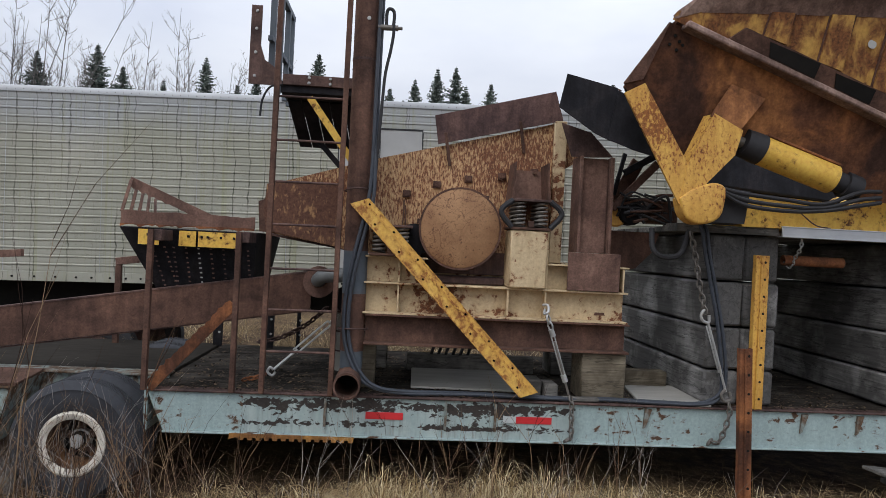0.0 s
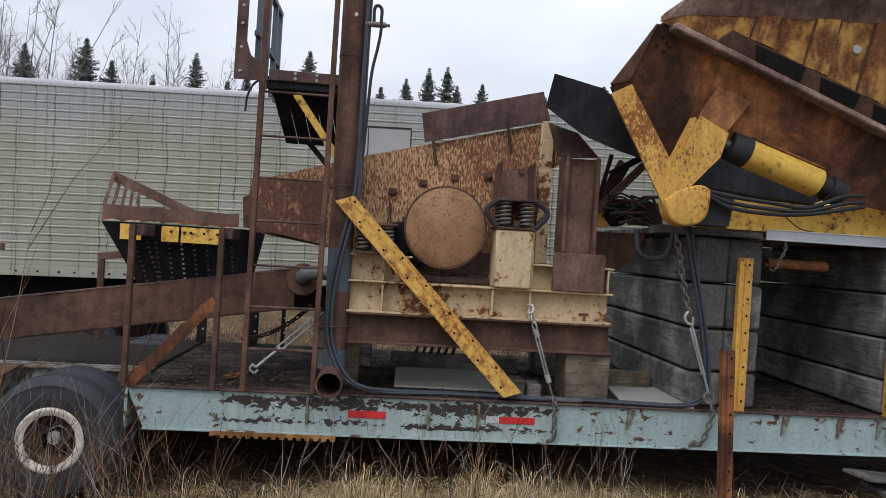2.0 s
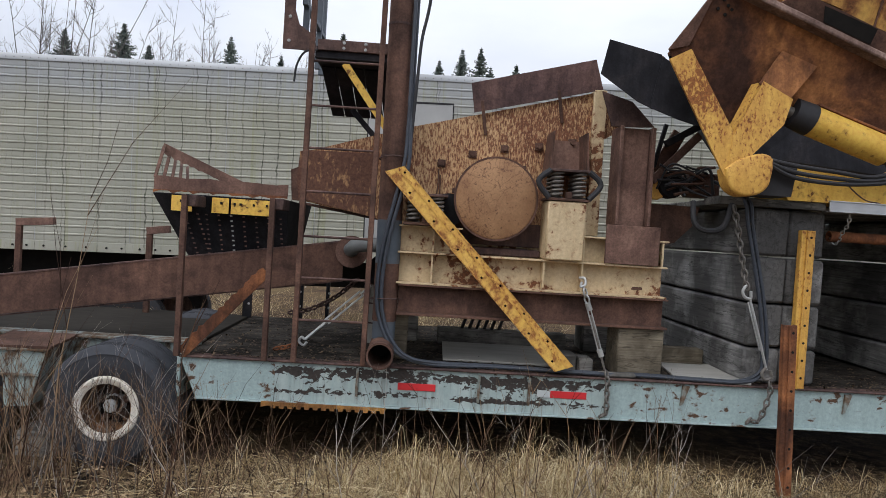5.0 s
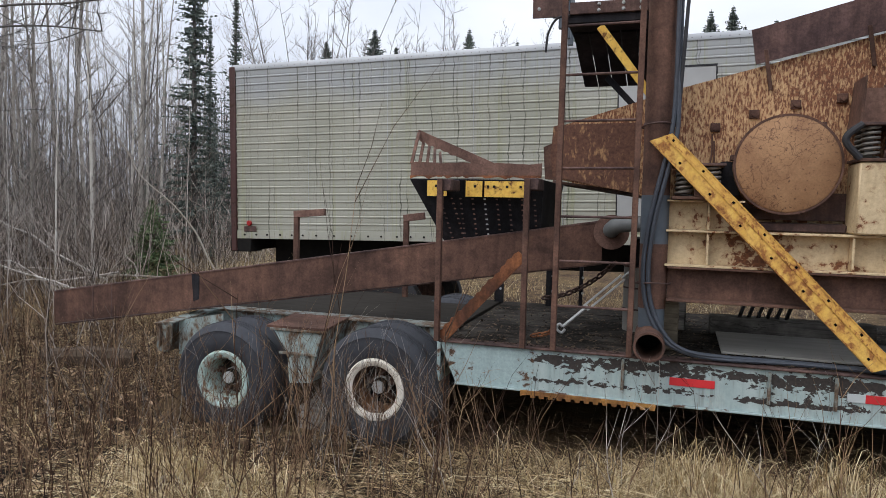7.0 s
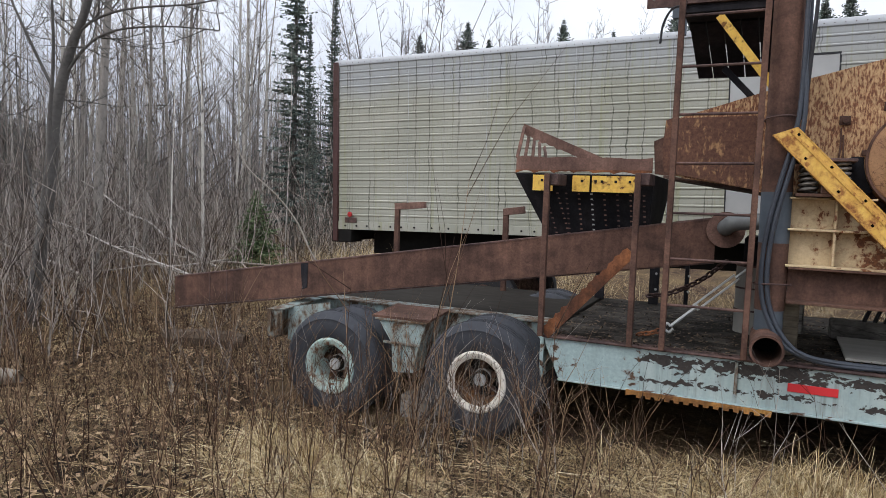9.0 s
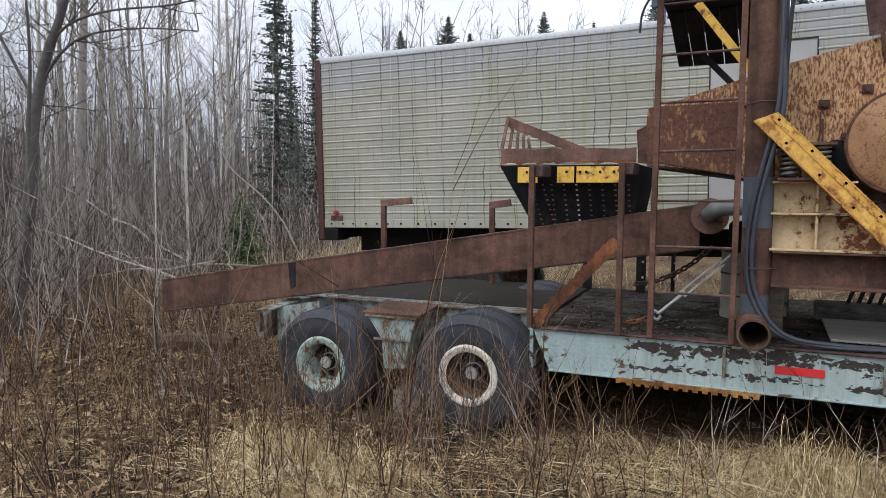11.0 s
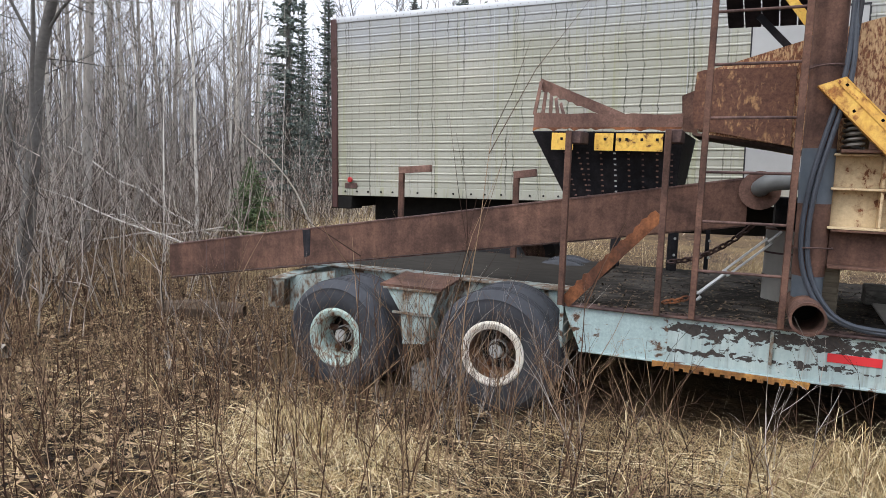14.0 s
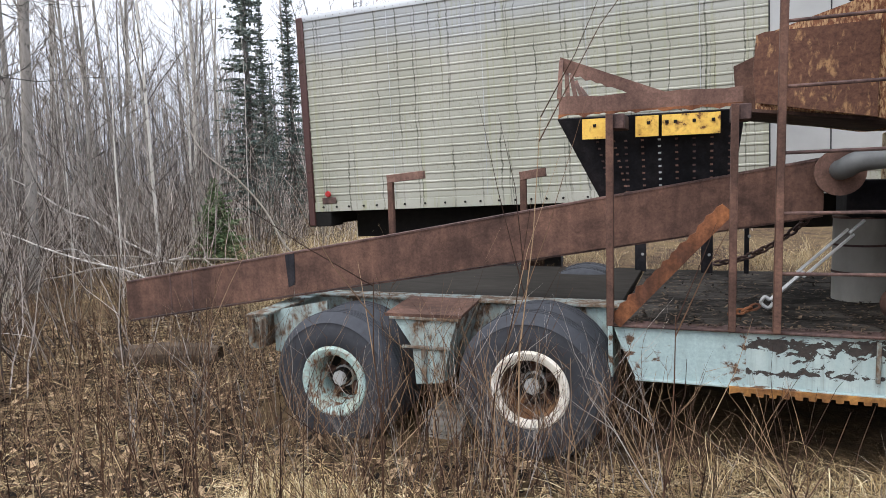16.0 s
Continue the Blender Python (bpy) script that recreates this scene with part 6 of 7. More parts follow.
# far stakes along the deck
for x, y, arm, zt in ((-3.63, 8.12, 0.38, 1.70), (-2.23, 8.15, 0.22, 1.69)):
    t = thing("gallows_stake", "rusty stake with a bent arm on the far deck side", "stake", (x, y, 0.75), "far stakes")
    bm = B()
    bar(bm, (x, y, 0.78), (x, y, zt), 0.06, 0.05)
    part("stake", bm, RUST, t)
    bm = B()
    bar(bm, (x - 0.03, y, zt + 0.02), (x + arm, y, zt + 0.055), 0.08, 0.06)
    part("arm", bm, RUST_PURPLE, t)
for x in (-1.15, -0.57, -0.24):
    t = thing("far_stake", "black perforated stake on the far deck side", "stake", (x, 8.3, 0.77), "far stakes")
    bm = B()
    bar(bm, (x, 8.3, 0.785), (x, 8.3, 1.42), 0.10 if x < -0.4 else 0.04, 0.04)
    part("stake", bm, BLACK_STEEL_AND_SHADE, t)
    # Pale discs drawn as holes with daylight showing through.
    for k in range(3):
        bm = B()
        rod(bm, (x + 0.02, 8.277, 0.95 + 0.17 * k), (x + 0.02, 8.281, 0.95 + 0.17 * k), 0.014, n=8)
        part("hole", bm, GALV, t)
bm = B()
block(bm, (4.95, 5.70, 0.27), (5.9, 5.98, 0.30), 0.006, pose(0, 0, 0, 0, 6, 8))
solo("loose_plank", bm, TIMBER_X, "grey plank leaning beneath the trailer side", "plank", "loose planks")
bm = B()
block(bm, (5.15, 5.6, 0.16), (6.1, 5.95, 0.20), 0.006, pose(0, 0, 0, 0, 3, -4))
solo("loose_plank", bm, TIMBER_X, "grey plank lying beneath the trailer side", "plank", "loose planks")
t = thing("pallet", "grey slatted wooden pallet in the grass", "pallet", (5.9, 5.6, 0))
for k in range(4):
    bm = B()
    block(bm, (5.42, 5.50 + 0.001 * k, 0.0 + 0.09 * k), (6.6, 5.62, 0.055 + 0.09 * k), 0.004)
    part("slat", bm, TIMBER_X, t)

# ---- white box trailer behind ----
VAN = thing("box_trailer", "old cream ribbed box trailer with algae streaks", "trailer", (0, 9.6, 1.3))
X0, X1, YN, YF = -5.51, 8.0, 9.60, 12.05
ZB, ZT = 1.425, 3.945
VAN.rotation_euler = (0, -0.022, 0)
pitch = 0.1075
z = ZB + 0.13
rows = []
while z < ZT - 0.07:
    rows.append((z, min(z + pitch, ZT - 0.02)))
    z += pitch
for k, (z0, z1) in enumerate(rows):
    top = k >= len(rows) - 3
    for xa, xb in ((X0 + 0.06, 0.04), (1.185, X1)) if 1.63 < z0 < 3.57 else ((X0 + 0.06, X1),):
        bm = B()
        prof = [(YN, z0), (YN - 0.004, z0 + 0.02), (YN - 0.006, z1 - 0.034), (YN - 0.015, z1 - 0.022), (YN - 0.015, z1 - 0.009), (YN, z1), (YN + 0.02, z1), (YN + 0.02, z0)]
        ring_a = [bm.verts.new((xa, yy, zz)) for yy, zz in prof]
        ring_b = [bm.verts.new((xb, yy, zz)) for yy, zz in prof]
        bm.faces.new(ring_a)
        bm.faces.new(ring_b[::-1])
        for i in range(len(prof)):
            j = (i + 1) % len(prof)
            bm.faces.new((ring_a[i], ring_b[i], ring_b[j], ring_a[j]))
        part("siding_panel", bm, SIDING, VAN, smooth=False)
bm = B()
block(bm, (0.042, YN - 0.006, 1.66), (1.183, YN + 0.02, 3.59), 0.004)
door = part("side_door", bm, PANEL, VAN, "smooth grey-white side door")
for lo, hi in (((0.04, YN - 0.012, 3.59), (1.19, YN - 0.004, 3.612)), ((1.175, YN - 0.012, 1.66), (1.193, YN - 0.004, 3.59)), ((0.04, YN - 0.012, 1.66), (0.055, YN - 0.004, 3.59)), ((0.60, YN - 0.012, 1.68), (0.612, YN - 0.006, 3.58))):
    bm = B()
    block(bm, lo, hi, 0.001)
    part("door_seal", bm, BLACK, door)
bm = B()
block(bm, (X0, YN + 0.021, ZB), (X1, YF, ZT - 0.05), 0.01)
part("body", bm, PANEL, VAN)
bm = B()
prof = [(YN - 0.02, ZT - 0.045), (YN - 0.022, ZT + 0.0), (YN + 0.0, ZT + 0.035), (YN + 0.05, ZT + 0.05), (YF - 0.05, ZT + 0.05), (YF + 0.02, ZT), (YF + 0.02, ZT - 0.045)]
ring_a = [bm.verts.new((X0, yy, zz)) for yy, zz in prof]
ring_b = [bm.verts.new((X1, yy, zz)) for yy, zz in prof]
bm.faces.new(ring_a)
bm.faces.new(ring_b[::-1])
for i in range(len(prof)):
    j = (i + 1) % len(prof)
    bm.faces.new((ring_a[i], ring_b[i], ring_b[j], ring_a[j]))
part("roof", bm, SIDING_TOP, VAN, "dull aluminium roof with rounded edge")
k = 0
x = X0 + 0.1
while x < 2.2:
    bm = B()
    block(bm, (x, YN - 0.026, ZT - 0.02), (x + 0.01, YN - 0.022, ZT - 0.010), 0.002)
    part("rivet", bm, RUST_DARK, VAN)
    x += 0.105
for x in (-4.25, -3.03, -1.81, -0.62, 1.75):
    bm = B()
    block(bm, (x, YN - 0.0255, ZB + 0.13), (x + 0.007, YN - 0.0225, ZT - 0.03), 0.001)
    part("sheet_seam", bm, SIDING_TOP, VAN)
bm = B()
block(bm, (X0 + 0.03, YN - 0.02, ZB), (X1, YN + 0.02, ZB + 0.128), 0.004)
part("bottom_rail", bm, SIDING, VAN, "cream bottom rail")
x = X0 + 0.2
random.seed(4)
while x < 2.0:
    bm = B()
    rod(bm, (x, YN - 0.02, ZB + 0.06), (x, YN - 0.034, ZB + 0.06), 0.014, n=8)
    part("rail_bolt", bm, DARK, VAN)
    x += 0.17 + 0.12 * random.random()
bm = B()
block(bm, (X0 - 0.03, YN - 0.035, 1.24), (X0 + 0.07, YN + 0.12, ZT + 0.01), 0.012)
part("corner_post", bm, RED_POST, VAN, "dark red rear corner post")
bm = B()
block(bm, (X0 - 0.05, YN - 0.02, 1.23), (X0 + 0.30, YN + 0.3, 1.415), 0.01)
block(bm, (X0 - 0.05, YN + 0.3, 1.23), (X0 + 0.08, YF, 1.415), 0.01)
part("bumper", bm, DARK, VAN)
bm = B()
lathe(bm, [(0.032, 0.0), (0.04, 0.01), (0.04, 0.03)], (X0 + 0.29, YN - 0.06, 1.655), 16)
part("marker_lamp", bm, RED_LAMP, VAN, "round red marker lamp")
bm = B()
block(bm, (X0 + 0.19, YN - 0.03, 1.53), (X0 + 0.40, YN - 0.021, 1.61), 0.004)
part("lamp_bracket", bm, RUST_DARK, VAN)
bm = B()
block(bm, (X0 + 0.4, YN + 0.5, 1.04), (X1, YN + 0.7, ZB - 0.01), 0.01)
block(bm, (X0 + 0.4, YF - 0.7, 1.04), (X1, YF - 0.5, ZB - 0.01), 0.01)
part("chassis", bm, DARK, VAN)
for cx in (-4.35, -3.10):
    for yy in (YN + 0.12, YF - 0.35):
        bm = B()
        lathe(bm, [(0.25, 0.02), (0.42, 0.0), (0.50, 0.05), (0.51, 0.13), (0.50, 0.21), (0.42, 0.26), (0.25, 0.24)], (cx, yy, 0.45), 36, closed=True)
        ty = part("tyre", bm, BLACK, VAN)
        bm = B()
        lathe(bm, [(0.255, 0.03), (0.22, 0.06), (0.08, 0.10), (0.08, 0.02), (0.02, 0.0)], (cx, yy, 0.45), 24)
        part("rim", bm, RUST_DARK, ty)
bm = B()
block(bm, (5.5, YN + 0.3, 0.0), (5.65, YN + 0.45, 1.0), 0.01)
block(bm, (5.5, YF - 0.45, 0.0), (5.65, YF - 0.3, 1.0), 0.01)
part("landing_leg", bm, DARK, VAN)


# ---- plants ----
class Heap:
    """Vertices and faces of many small tubes and blades, gathered for one mesh."""

    def __init__(self):
        self.v, self.f = [], []

    def tube(self, pts, radii, n=4):
        side = None
        base = len(self.v)
        for i, c in enumerate(pts):
            d = (pts[min(i + 1, len(pts) - 1)] - pts[max(i - 1, 0)])
            d.normalize()
            side = d.orthogonal() if side is None else side - d * side.dot(d)
            side.normalize()
            o = d.cross(side)
            for k in range(n):
                a = 2 * math.pi * k / n
                self.v.append(tuple(c + radii[i] * (math.cos(a) * side + math.sin(a) * o)))
        for i in range(len(pts) - 1):
            for k in range(n):
                p, q = base + i * n, base + (i + 1) * n
                self.f.append((p + k, p + (k + 1) % n, q + (k + 1) % n, q + k))

    def blade(self, root, lean, height, width, droop, steps=3):
        """A grass blade that narrows and bends over."""
        base = len(self.v)
        ang = math.atan2(lean[1], lean[0])
        sx, sy = -math.sin(ang) * width / 2, math.cos(ang) * width / 2
        for i in range(steps + 1):
            t = i / steps
            out = droop * t * t * height
            x, y = root[0] + lean[0] * t * height + math.cos(ang) * out, root[1] + lean[1] * t * height + math.sin(ang) * out
            z = root[2] + height * t * (1 - 0.45 * min(2.1, droop) * t)
            w = 1 - 0.85 * t
            self.v += [(x - sx * w, y - sy * w, z), (x + sx * w, y + sy * w, z)]
        for i in range(steps):
            p = base + 2 * i
            self.f.append((p, p + 1, p + 3, p + 2))

    def flat(self, c, u, w):
        base = len(self.v)
        self.v += [tuple(c - u - w), tuple(c + u - w * 0.6), tuple(c + u * 0.8 + w), tuple(c - u * 0.7 + w * 0.8)]
        self.f.append((base, base + 1, base + 2, base + 3))

    def mesh(self, name):
        me = bpy.data.meshes.new(name)
        me.from_pydata(self.v, [], self.f)
        me.update()
        return me


def rnd(a, b):
    return a + (b - a) * random.random()


def grow(heap, start, way, length, r, depth, sides=3, crook=0.16, lift=0.25, kids=5, sub=0.5):
    """A limb that bends upward and carries smaller ones."""
    pts, p, d = [start.copy()], start.copy(), way.normalized()
    steps = 4 if depth > 0 else 2
    for i in range(steps):
        d = (d + Vector((rnd(-crook, crook), rnd(-crook, crook), rnd(-crook, crook) + lift * 0.25))).normalized()
        p = p + d * (length / steps)
        pts.append(p.copy())
    heap.tube(pts, [r * (1 - 0.75 * i / steps) for i in range(steps + 1)], sides)
    if depth > 0:
        for k in range(kids):
            t = rnd(0.2, 1.0)
            i = min(steps - 1, int(t * steps))
            q = pts[i].lerp(pts[i + 1], t * steps - i)
            dd = (pts[i + 1] - pts[i]).normalized()
            sp = Vector((rnd(-1, 1), rnd(-1, 1), rnd(-0.3, 0.9)))
            grow(heap, q, dd * 0.8 + sp * 0.75, length * rnd(0.3, sub), r * 0.5, depth - 1, 3, crook * 1.2, lift, max(2, kids - 2), sub)


def bare_tree_meshes(name, height, r, seed, branches=26, low=0.3, spread=0.2, crook=0.03, stems=1, deep=2, thin=0.0035):
    random.seed(seed)
    trunk, crown = Heap(), Heap()
    for s in range(stems):
        p, d = Vector((rnd(-0.1, 0.1) * (stems > 1), rnd(-0.1, 0.1) * (stems > 1), -0.2)), Vector((rnd(-0.05, 0.05), rnd(-0.05, 0.05), 1))
        if stems > 1:
            d = Vector((rnd(-0.35, 0.35), rnd(-0.35, 0.35), 1)).normalized()
        n = 10
        pts = [p.copy()]
        h = height * (1 if s == 0 else rnd(0.7, 1))
        for i in range(n):
            d = (d + Vector((rnd(-crook, crook), rnd(-crook, crook), 0.02))).normalized()
            p = p + d * ((h + 0.2) / n)
            pts.append(p.copy())
        (trunk if s == 0 else crown).tube(pts, [r * (1 - 0.88 * (i / n) ** 1.1) for i in range(n + 1)], 8)
        for k in range(branches // stems):
            t = rnd(low, 0.98)
            i = min(n - 1, int(t * n))
            q = pts[i].lerp(pts[i + 1], t * n - i)
            a = rnd(0, 6.283)
            grow(crown, q, Vector((math.cos(a), math.sin(a), rnd(0.3, 1.5))), h * spread * (1.15 - t) * rnd(0.6, 1.3) + 0.25, r * 0.2 * (1.15 - t) + thin, deep, 3, 0.18, 0.35, 4)
    return trunk.mesh("trunk"), crown.mesh("crown")


def put_tree(label, name, meshes, mats, at, turn=0, scale=1.0, group=""):
    t = thing(name, label, "tree", (0, 0, 0), group)
    for nm, me, m in zip(("trunk", "crown"), meshes, mats):
        if not me.materials:
            me.materials.append(m)
            me.polygons.foreach_set("use_smooth", [True] * len(me.polygons))
        ob = new(nm, me)
        ob.parent = t
    t.location, t.rotation_euler, t.scale = at, (0, 0, turn), (scale,) * 3
    return t


def on_ground(x, y, sink=0.05):
    return (x, y, ground_z(x, y) - sink)


def spruce_meshes(height, seed, wide=0.2, dense=1.0, gaps=0.12):
    """A trunk and whorls of drooping boughs, each bough a flat spray of many needle blades."""
    random.seed(seed)
    trunk, crown = Heap(), Heap()
    trunk.tube([Vector((0, 0, -0.2)), Vector((0.02, 0, height * 0.5)), Vector((0, 0, height))], [height * 0.007 + 0.02, height * 0.004 + 0.01, 0.006], 7)
    z = height * 0.08
    while z < height * 0.99:
        t = z / height
        reach = wide * height * (1 - t) ** 1.05 * rnd(0.7, 1.2) + 0.02
        n = max(4, int(7 * dense))
        a0 = rnd(0, 6.28)
        for k in range(n):
            if random.random() < gaps:
                continue
            a = a0 + 6.283 * k / n + rnd(-0.35, 0.35)
            ln = reach * rnd(0.55, 1.2)
            d = Vector((math.cos(a), math.sin(a), 0))
            side = Vector((-d.y, d.x, 0))
            droop = rnd(0.1, 0.5) * (1 - t) - 0.12 * t
            hook = 0.35 * ln * rnd(0.3, 1)
            m = max(3, int(ln / (0.05 + 0.008 * height)))
            for j in range(m + 1):
                u = (j + 0.5) / (m + 1)
                c = Vector((0, 0, z)) + d * (ln * u) + Vector((0, 0, -droop * ln * u + hook * u * u * 0.6))
                w = (0.04 + 0.30 * ln * (1 - 0.8 * u)) * rnd(0.5, 1.25)
                thick = 0.018 + 0.0022 * height
                for s in (-1, 1):
                    ax = (side * s * 0.9 + d * 0.8 + Vector((0, 0, rnd(-0.5, 0.05)))).normalized()
                    crown.flat(c + ax * w * 0.5, ax * w * 0.55, (d * 0.6 + Vector((0, 0, rnd(-1.0, 1.0)))) * thick)
                hang = Vector((rnd(-0.3, 0.3), rnd(-0.3, 0.3), -1.0))
                crown.flat(c + hang * w * 0.22, hang * w * 0.3, side * thick * rnd(0.7, 1.3))
        z += rnd(0.10, 0.19) * (0.45 + height / 20) * (1.1 - 0.55 * t)
    return trunk.mesh("trunk"), crown.mesh("crown")


ASPENS = [bare_tree_meshes("aspen", h, r, 100 + i, b, lo, sp) for i, (h, r, b, lo, sp) in enumerate(((13, 0.065, 34, 0.25, 0.17), (11, 0.048, 30, 0.2, 0.18), (9, 0.034, 28, 0.15, 0.19), (12, 0.055, 32, 0.26, 0.16), (7, 0.02, 24, 0.1, 0.2), (14, 0.085, 34, 0.28, 0.17), (5.5, 0.015, 20, 0.08, 0.22)))]
SHRUBS = [bare_tree_meshes("shrub", h, r, 140 + i, br, 0.34, 0.15, 0.05, st, 3, 0.005) for i, (h, r, st, br) in enumerate(((9.0, 0.022, 5, 90), (10.0, 0.026, 4, 84), (11.0, 0.036, 3, 84)))]
SPRUCES = [spruce_meshes(h, 160 + i, w, dn, g) for i, (h, w, dn, g) in enumerate(((11.5, 0.44, 1.3, 0.16), (10.0, 0.38, 1.3, 0.18), (13.0, 0.11, 1.2, 0.36)))]
YOUNG = spruce_meshes(1.9, 170, 0.46, 1.7, 0.10)
BIRCHES = [bare_tree_meshes("birch", h, r, 150 + i, br, 0.3, sp, 0.05, st, 2, 0.009) for i, (h, r, st, br, sp) in enumerate(((9.5, 0.032, 6, 110, 0.17), (10.5, 0.038, 5, 100, 0.18), (11.0, 0.040, 4, 96, 0.16)))]
FAR_ASPENS = [bare_tree_meshes("aspen", h, r, 120 + i, b, lo, sp, deep=1) for i, (h, r, b, lo, sp) in enumerate(((13, 0.065, 34, 0.25, 0.17), (11, 0.048, 30, 0.2, 0.18), (9, 0.034, 30, 0.15, 0.19), (7, 0.02, 26, 0.1, 0.2)))]

random.seed(31)
EYE_X, EYE_Y = 0.3, 0.8


def polar(ang, dist):
    return EYE_X - dist * math.sin(radians(ang)), EYE_Y + dist * math.cos(radians(ang))


# the aspen stand beside the trailers
spots = []
for k in range(175):
    for _ in range(30):
        ang, dist = rnd(32, 78), 10.5 + 33 * random.random() ** 0.8
        x, y = polar(ang, dist)
        if (x > -8.4 and y < 17) or (abs(ang - 39.6) < 2.2 and dist < 19) or (ang < 36 and dist < 32):
            continue
        if all((x - a) ** 2 + (y - b) ** 2 > 0.35 for a, b in spots):
            spots.append((x, y))
            break
for i, (x, y) in enumerate(spots):
    near = math.hypot(x, y) < 15
    j = random.choice((1, 2, 2, 4, 4, 6, 6, 6, 3) if near else (0, 1, 1, 2, 2, 3, 4, 4, 5, 6))
    put_tree("bare grey aspen with a slim pale trunk", "aspen", ASPENS[j], (BARK, TWIG_GREY), on_ground(x, y), rnd(0, 6.28), rnd(0.85, 1.15), "aspen stand")
for k in range(90):
    for _ in range(30):
        ang, dist = rnd(33, 78), rnd(13, 34)
        x, y = polar(ang, dist)
        if not ((x > -8.4 and y < 17) or (abs(ang - 39.6) < 2.2 and dist < 19) or (ang < 36 and dist < 32)):
            break
    put_tree("slim grey aspen sapling in the stand", "aspen", ASPENS[random.choice((4, 6, 6))], (BARK, TWIG_GREY), on_ground(x, y), rnd(0, 6.28), rnd(0.4, 0.75), "aspen stand")
# tangled alders among the aspens
for k in range(13):
    for _ in range(30):
        ang, dist = rnd(37, 78), rnd(12, 26)
        x, y = polar(ang, dist)
        if not ((x > -8.4 and y < 17) or (abs(ang - 39.6) < 3.0 and dist < 19) or math.hypot(x + 8.1, y - 6.55) < 1.0):
            break
    put_tree("dark many-stemmed alder shrub with tangled twigs", "alder_shrub", SHRUBS[k % 3], (BARK_DARK, TWIG_GREY), on_ground(x, y), rnd(0, 6.28), rnd(0.45, 0.8), "alder shrubs")
# thin woods further round
for k in range(70):
    ang, dist = rnd(-60, 32), rnd(30, 46)
    x, y = polar(ang, dist)
    put_tree("bare grey aspen with a slim pale trunk", "aspen", FAR_ASPENS[random.choice((2, 3, 3))], (BARK, TWIG_GREY), on_ground(x, y), rnd(0, 6.28), rnd(0.8, 1.05), "far aspens")
for k in range(26):
    ang, dist = rnd(95, 280), rnd(24, 40)
    x, y = polar(ang, dist)
    put_tree("bare grey aspen with a slim pale trunk", "aspen", FAR_ASPENS[random.choice((0, 1, 1))], (BARK, TWIG_GREY), on_ground(x, y), rnd(0, 6.28), rnd(0.8, 1.05), "far aspens")
# spruces behind the box trailer
for x, top in ((-13.72, 11.0), (-12.52, 10.05), (-8.63, 10.74), (-3.26, 11.3), (-7.1, 9.5), (-10.6, 9.5), (1.5, 10.35), (2.6, 10.97), (3.52, 11.1), (4.04, 10.2), (5.3, 10.4), (0.27, 9.85), (-6.2, 10.0), (8.5, 10.0), (11.5, 10.8), (-16.5, 10.5)):
    j = random.choice((0, 1))
    g = ground_z(x, 34)
    put_tree("dark green spruce with a narrow pointed crown", "spruce", SPRUCES[j], (BARK_DARK, NEEDLE), (x, 34.0, g), rnd(0, 6.28), (top - g) / (11.5, 10.0)[j], "spruces")
for x, y, s in ((-12.85, 18.3, 0.95), (-12.15, 19.4, 0.68), (-13.9, 20.5, 0.62), (-11.9, 18.0, 0.36), (-30.0, 18.5, 0.6)):
    put_tree("tall dark green spruce among bare aspens", "spruce", SPRUCES[2], (BARK_DARK, NEEDLE), on_ground(x, y), rnd(0, 6.28), s, "spruces")
put_tree("small dull green spruce sapling in the brush", "spruce_sapling", YOUNG, (BARK_DARK, NEEDLE_YOUNG), on_ground(-11.1, 14.45), 0.4, 1.05)
for x, y, j, s in ((-11.27, 33.0, 0, 1.12), (-9.75, 33.0, 1, 1.12), (-8.74, 33.2, 0, 1.22), (-10.4, 32.5, 2, 0.95), (-16.4, 33.0, 2, 1.25), (-15.9, 33.5, 1, 1.3), (-17.6, 33.0, 0, 1.5), (-17.0, 32.0, 1, 1.36), (-9.2, 33.4, 1, 1.15), (-10.9, 32.6, 1, 1.08), (-15.0, 33.0, 1, 0.98), (-5.5, 33.0, 2, 0.9), (-6.4, 33.0, 0, 1.05), (1.0, 34.0, 1, 1.0), (-13.0, 33.0, 0, 1.05), (-22.0, 26.0, 2, 1.2), (-7.7, 33.0, 1, 1.1)):
    put_tree("bare many-stemmed grey birch clump", "birch_clump", BIRCHES[j], (BARK_DARK, FAR_WOOD), on_ground(x, y), rnd(0, 6.28), s, "birch clumps")

# the dark leaning tree at the edge of the wood
random.seed(77)
trunk, crown = Heap(), Heap()
stem = smooth_path([(-0.05, 0, -0.4), (0.13, 0.0, 0.54), (0.42, 0.0, 1.85), (0.55, 0.0, 2.77), (0.77, 0.05, 3.58), (1.0, 0.1, 4.1), (1.3, 0.2, 5.2), (1.5, 0.3, 6.5), (1.6, 0.3, 8.2)], 4)
trunk.tube(stem, [0.10 * (1 - 0.85 * i / (len(stem) - 1)) for i in range(len(stem))], 10)
stem2 = smooth_path([(0.22, -0.03, 0.9), (0.48, -0.1, 1.45), (0.66, -0.15, 1.95), (0.72, -0.2, 2.6), (0.95, -0.3, 3.6), (1.0, -0.4, 5.0)], 4)
trunk.tube(stem2, [0.055 * (1 - 0.85 * i / (len(stem2) - 1)) for i in range(len(stem2))], 8)
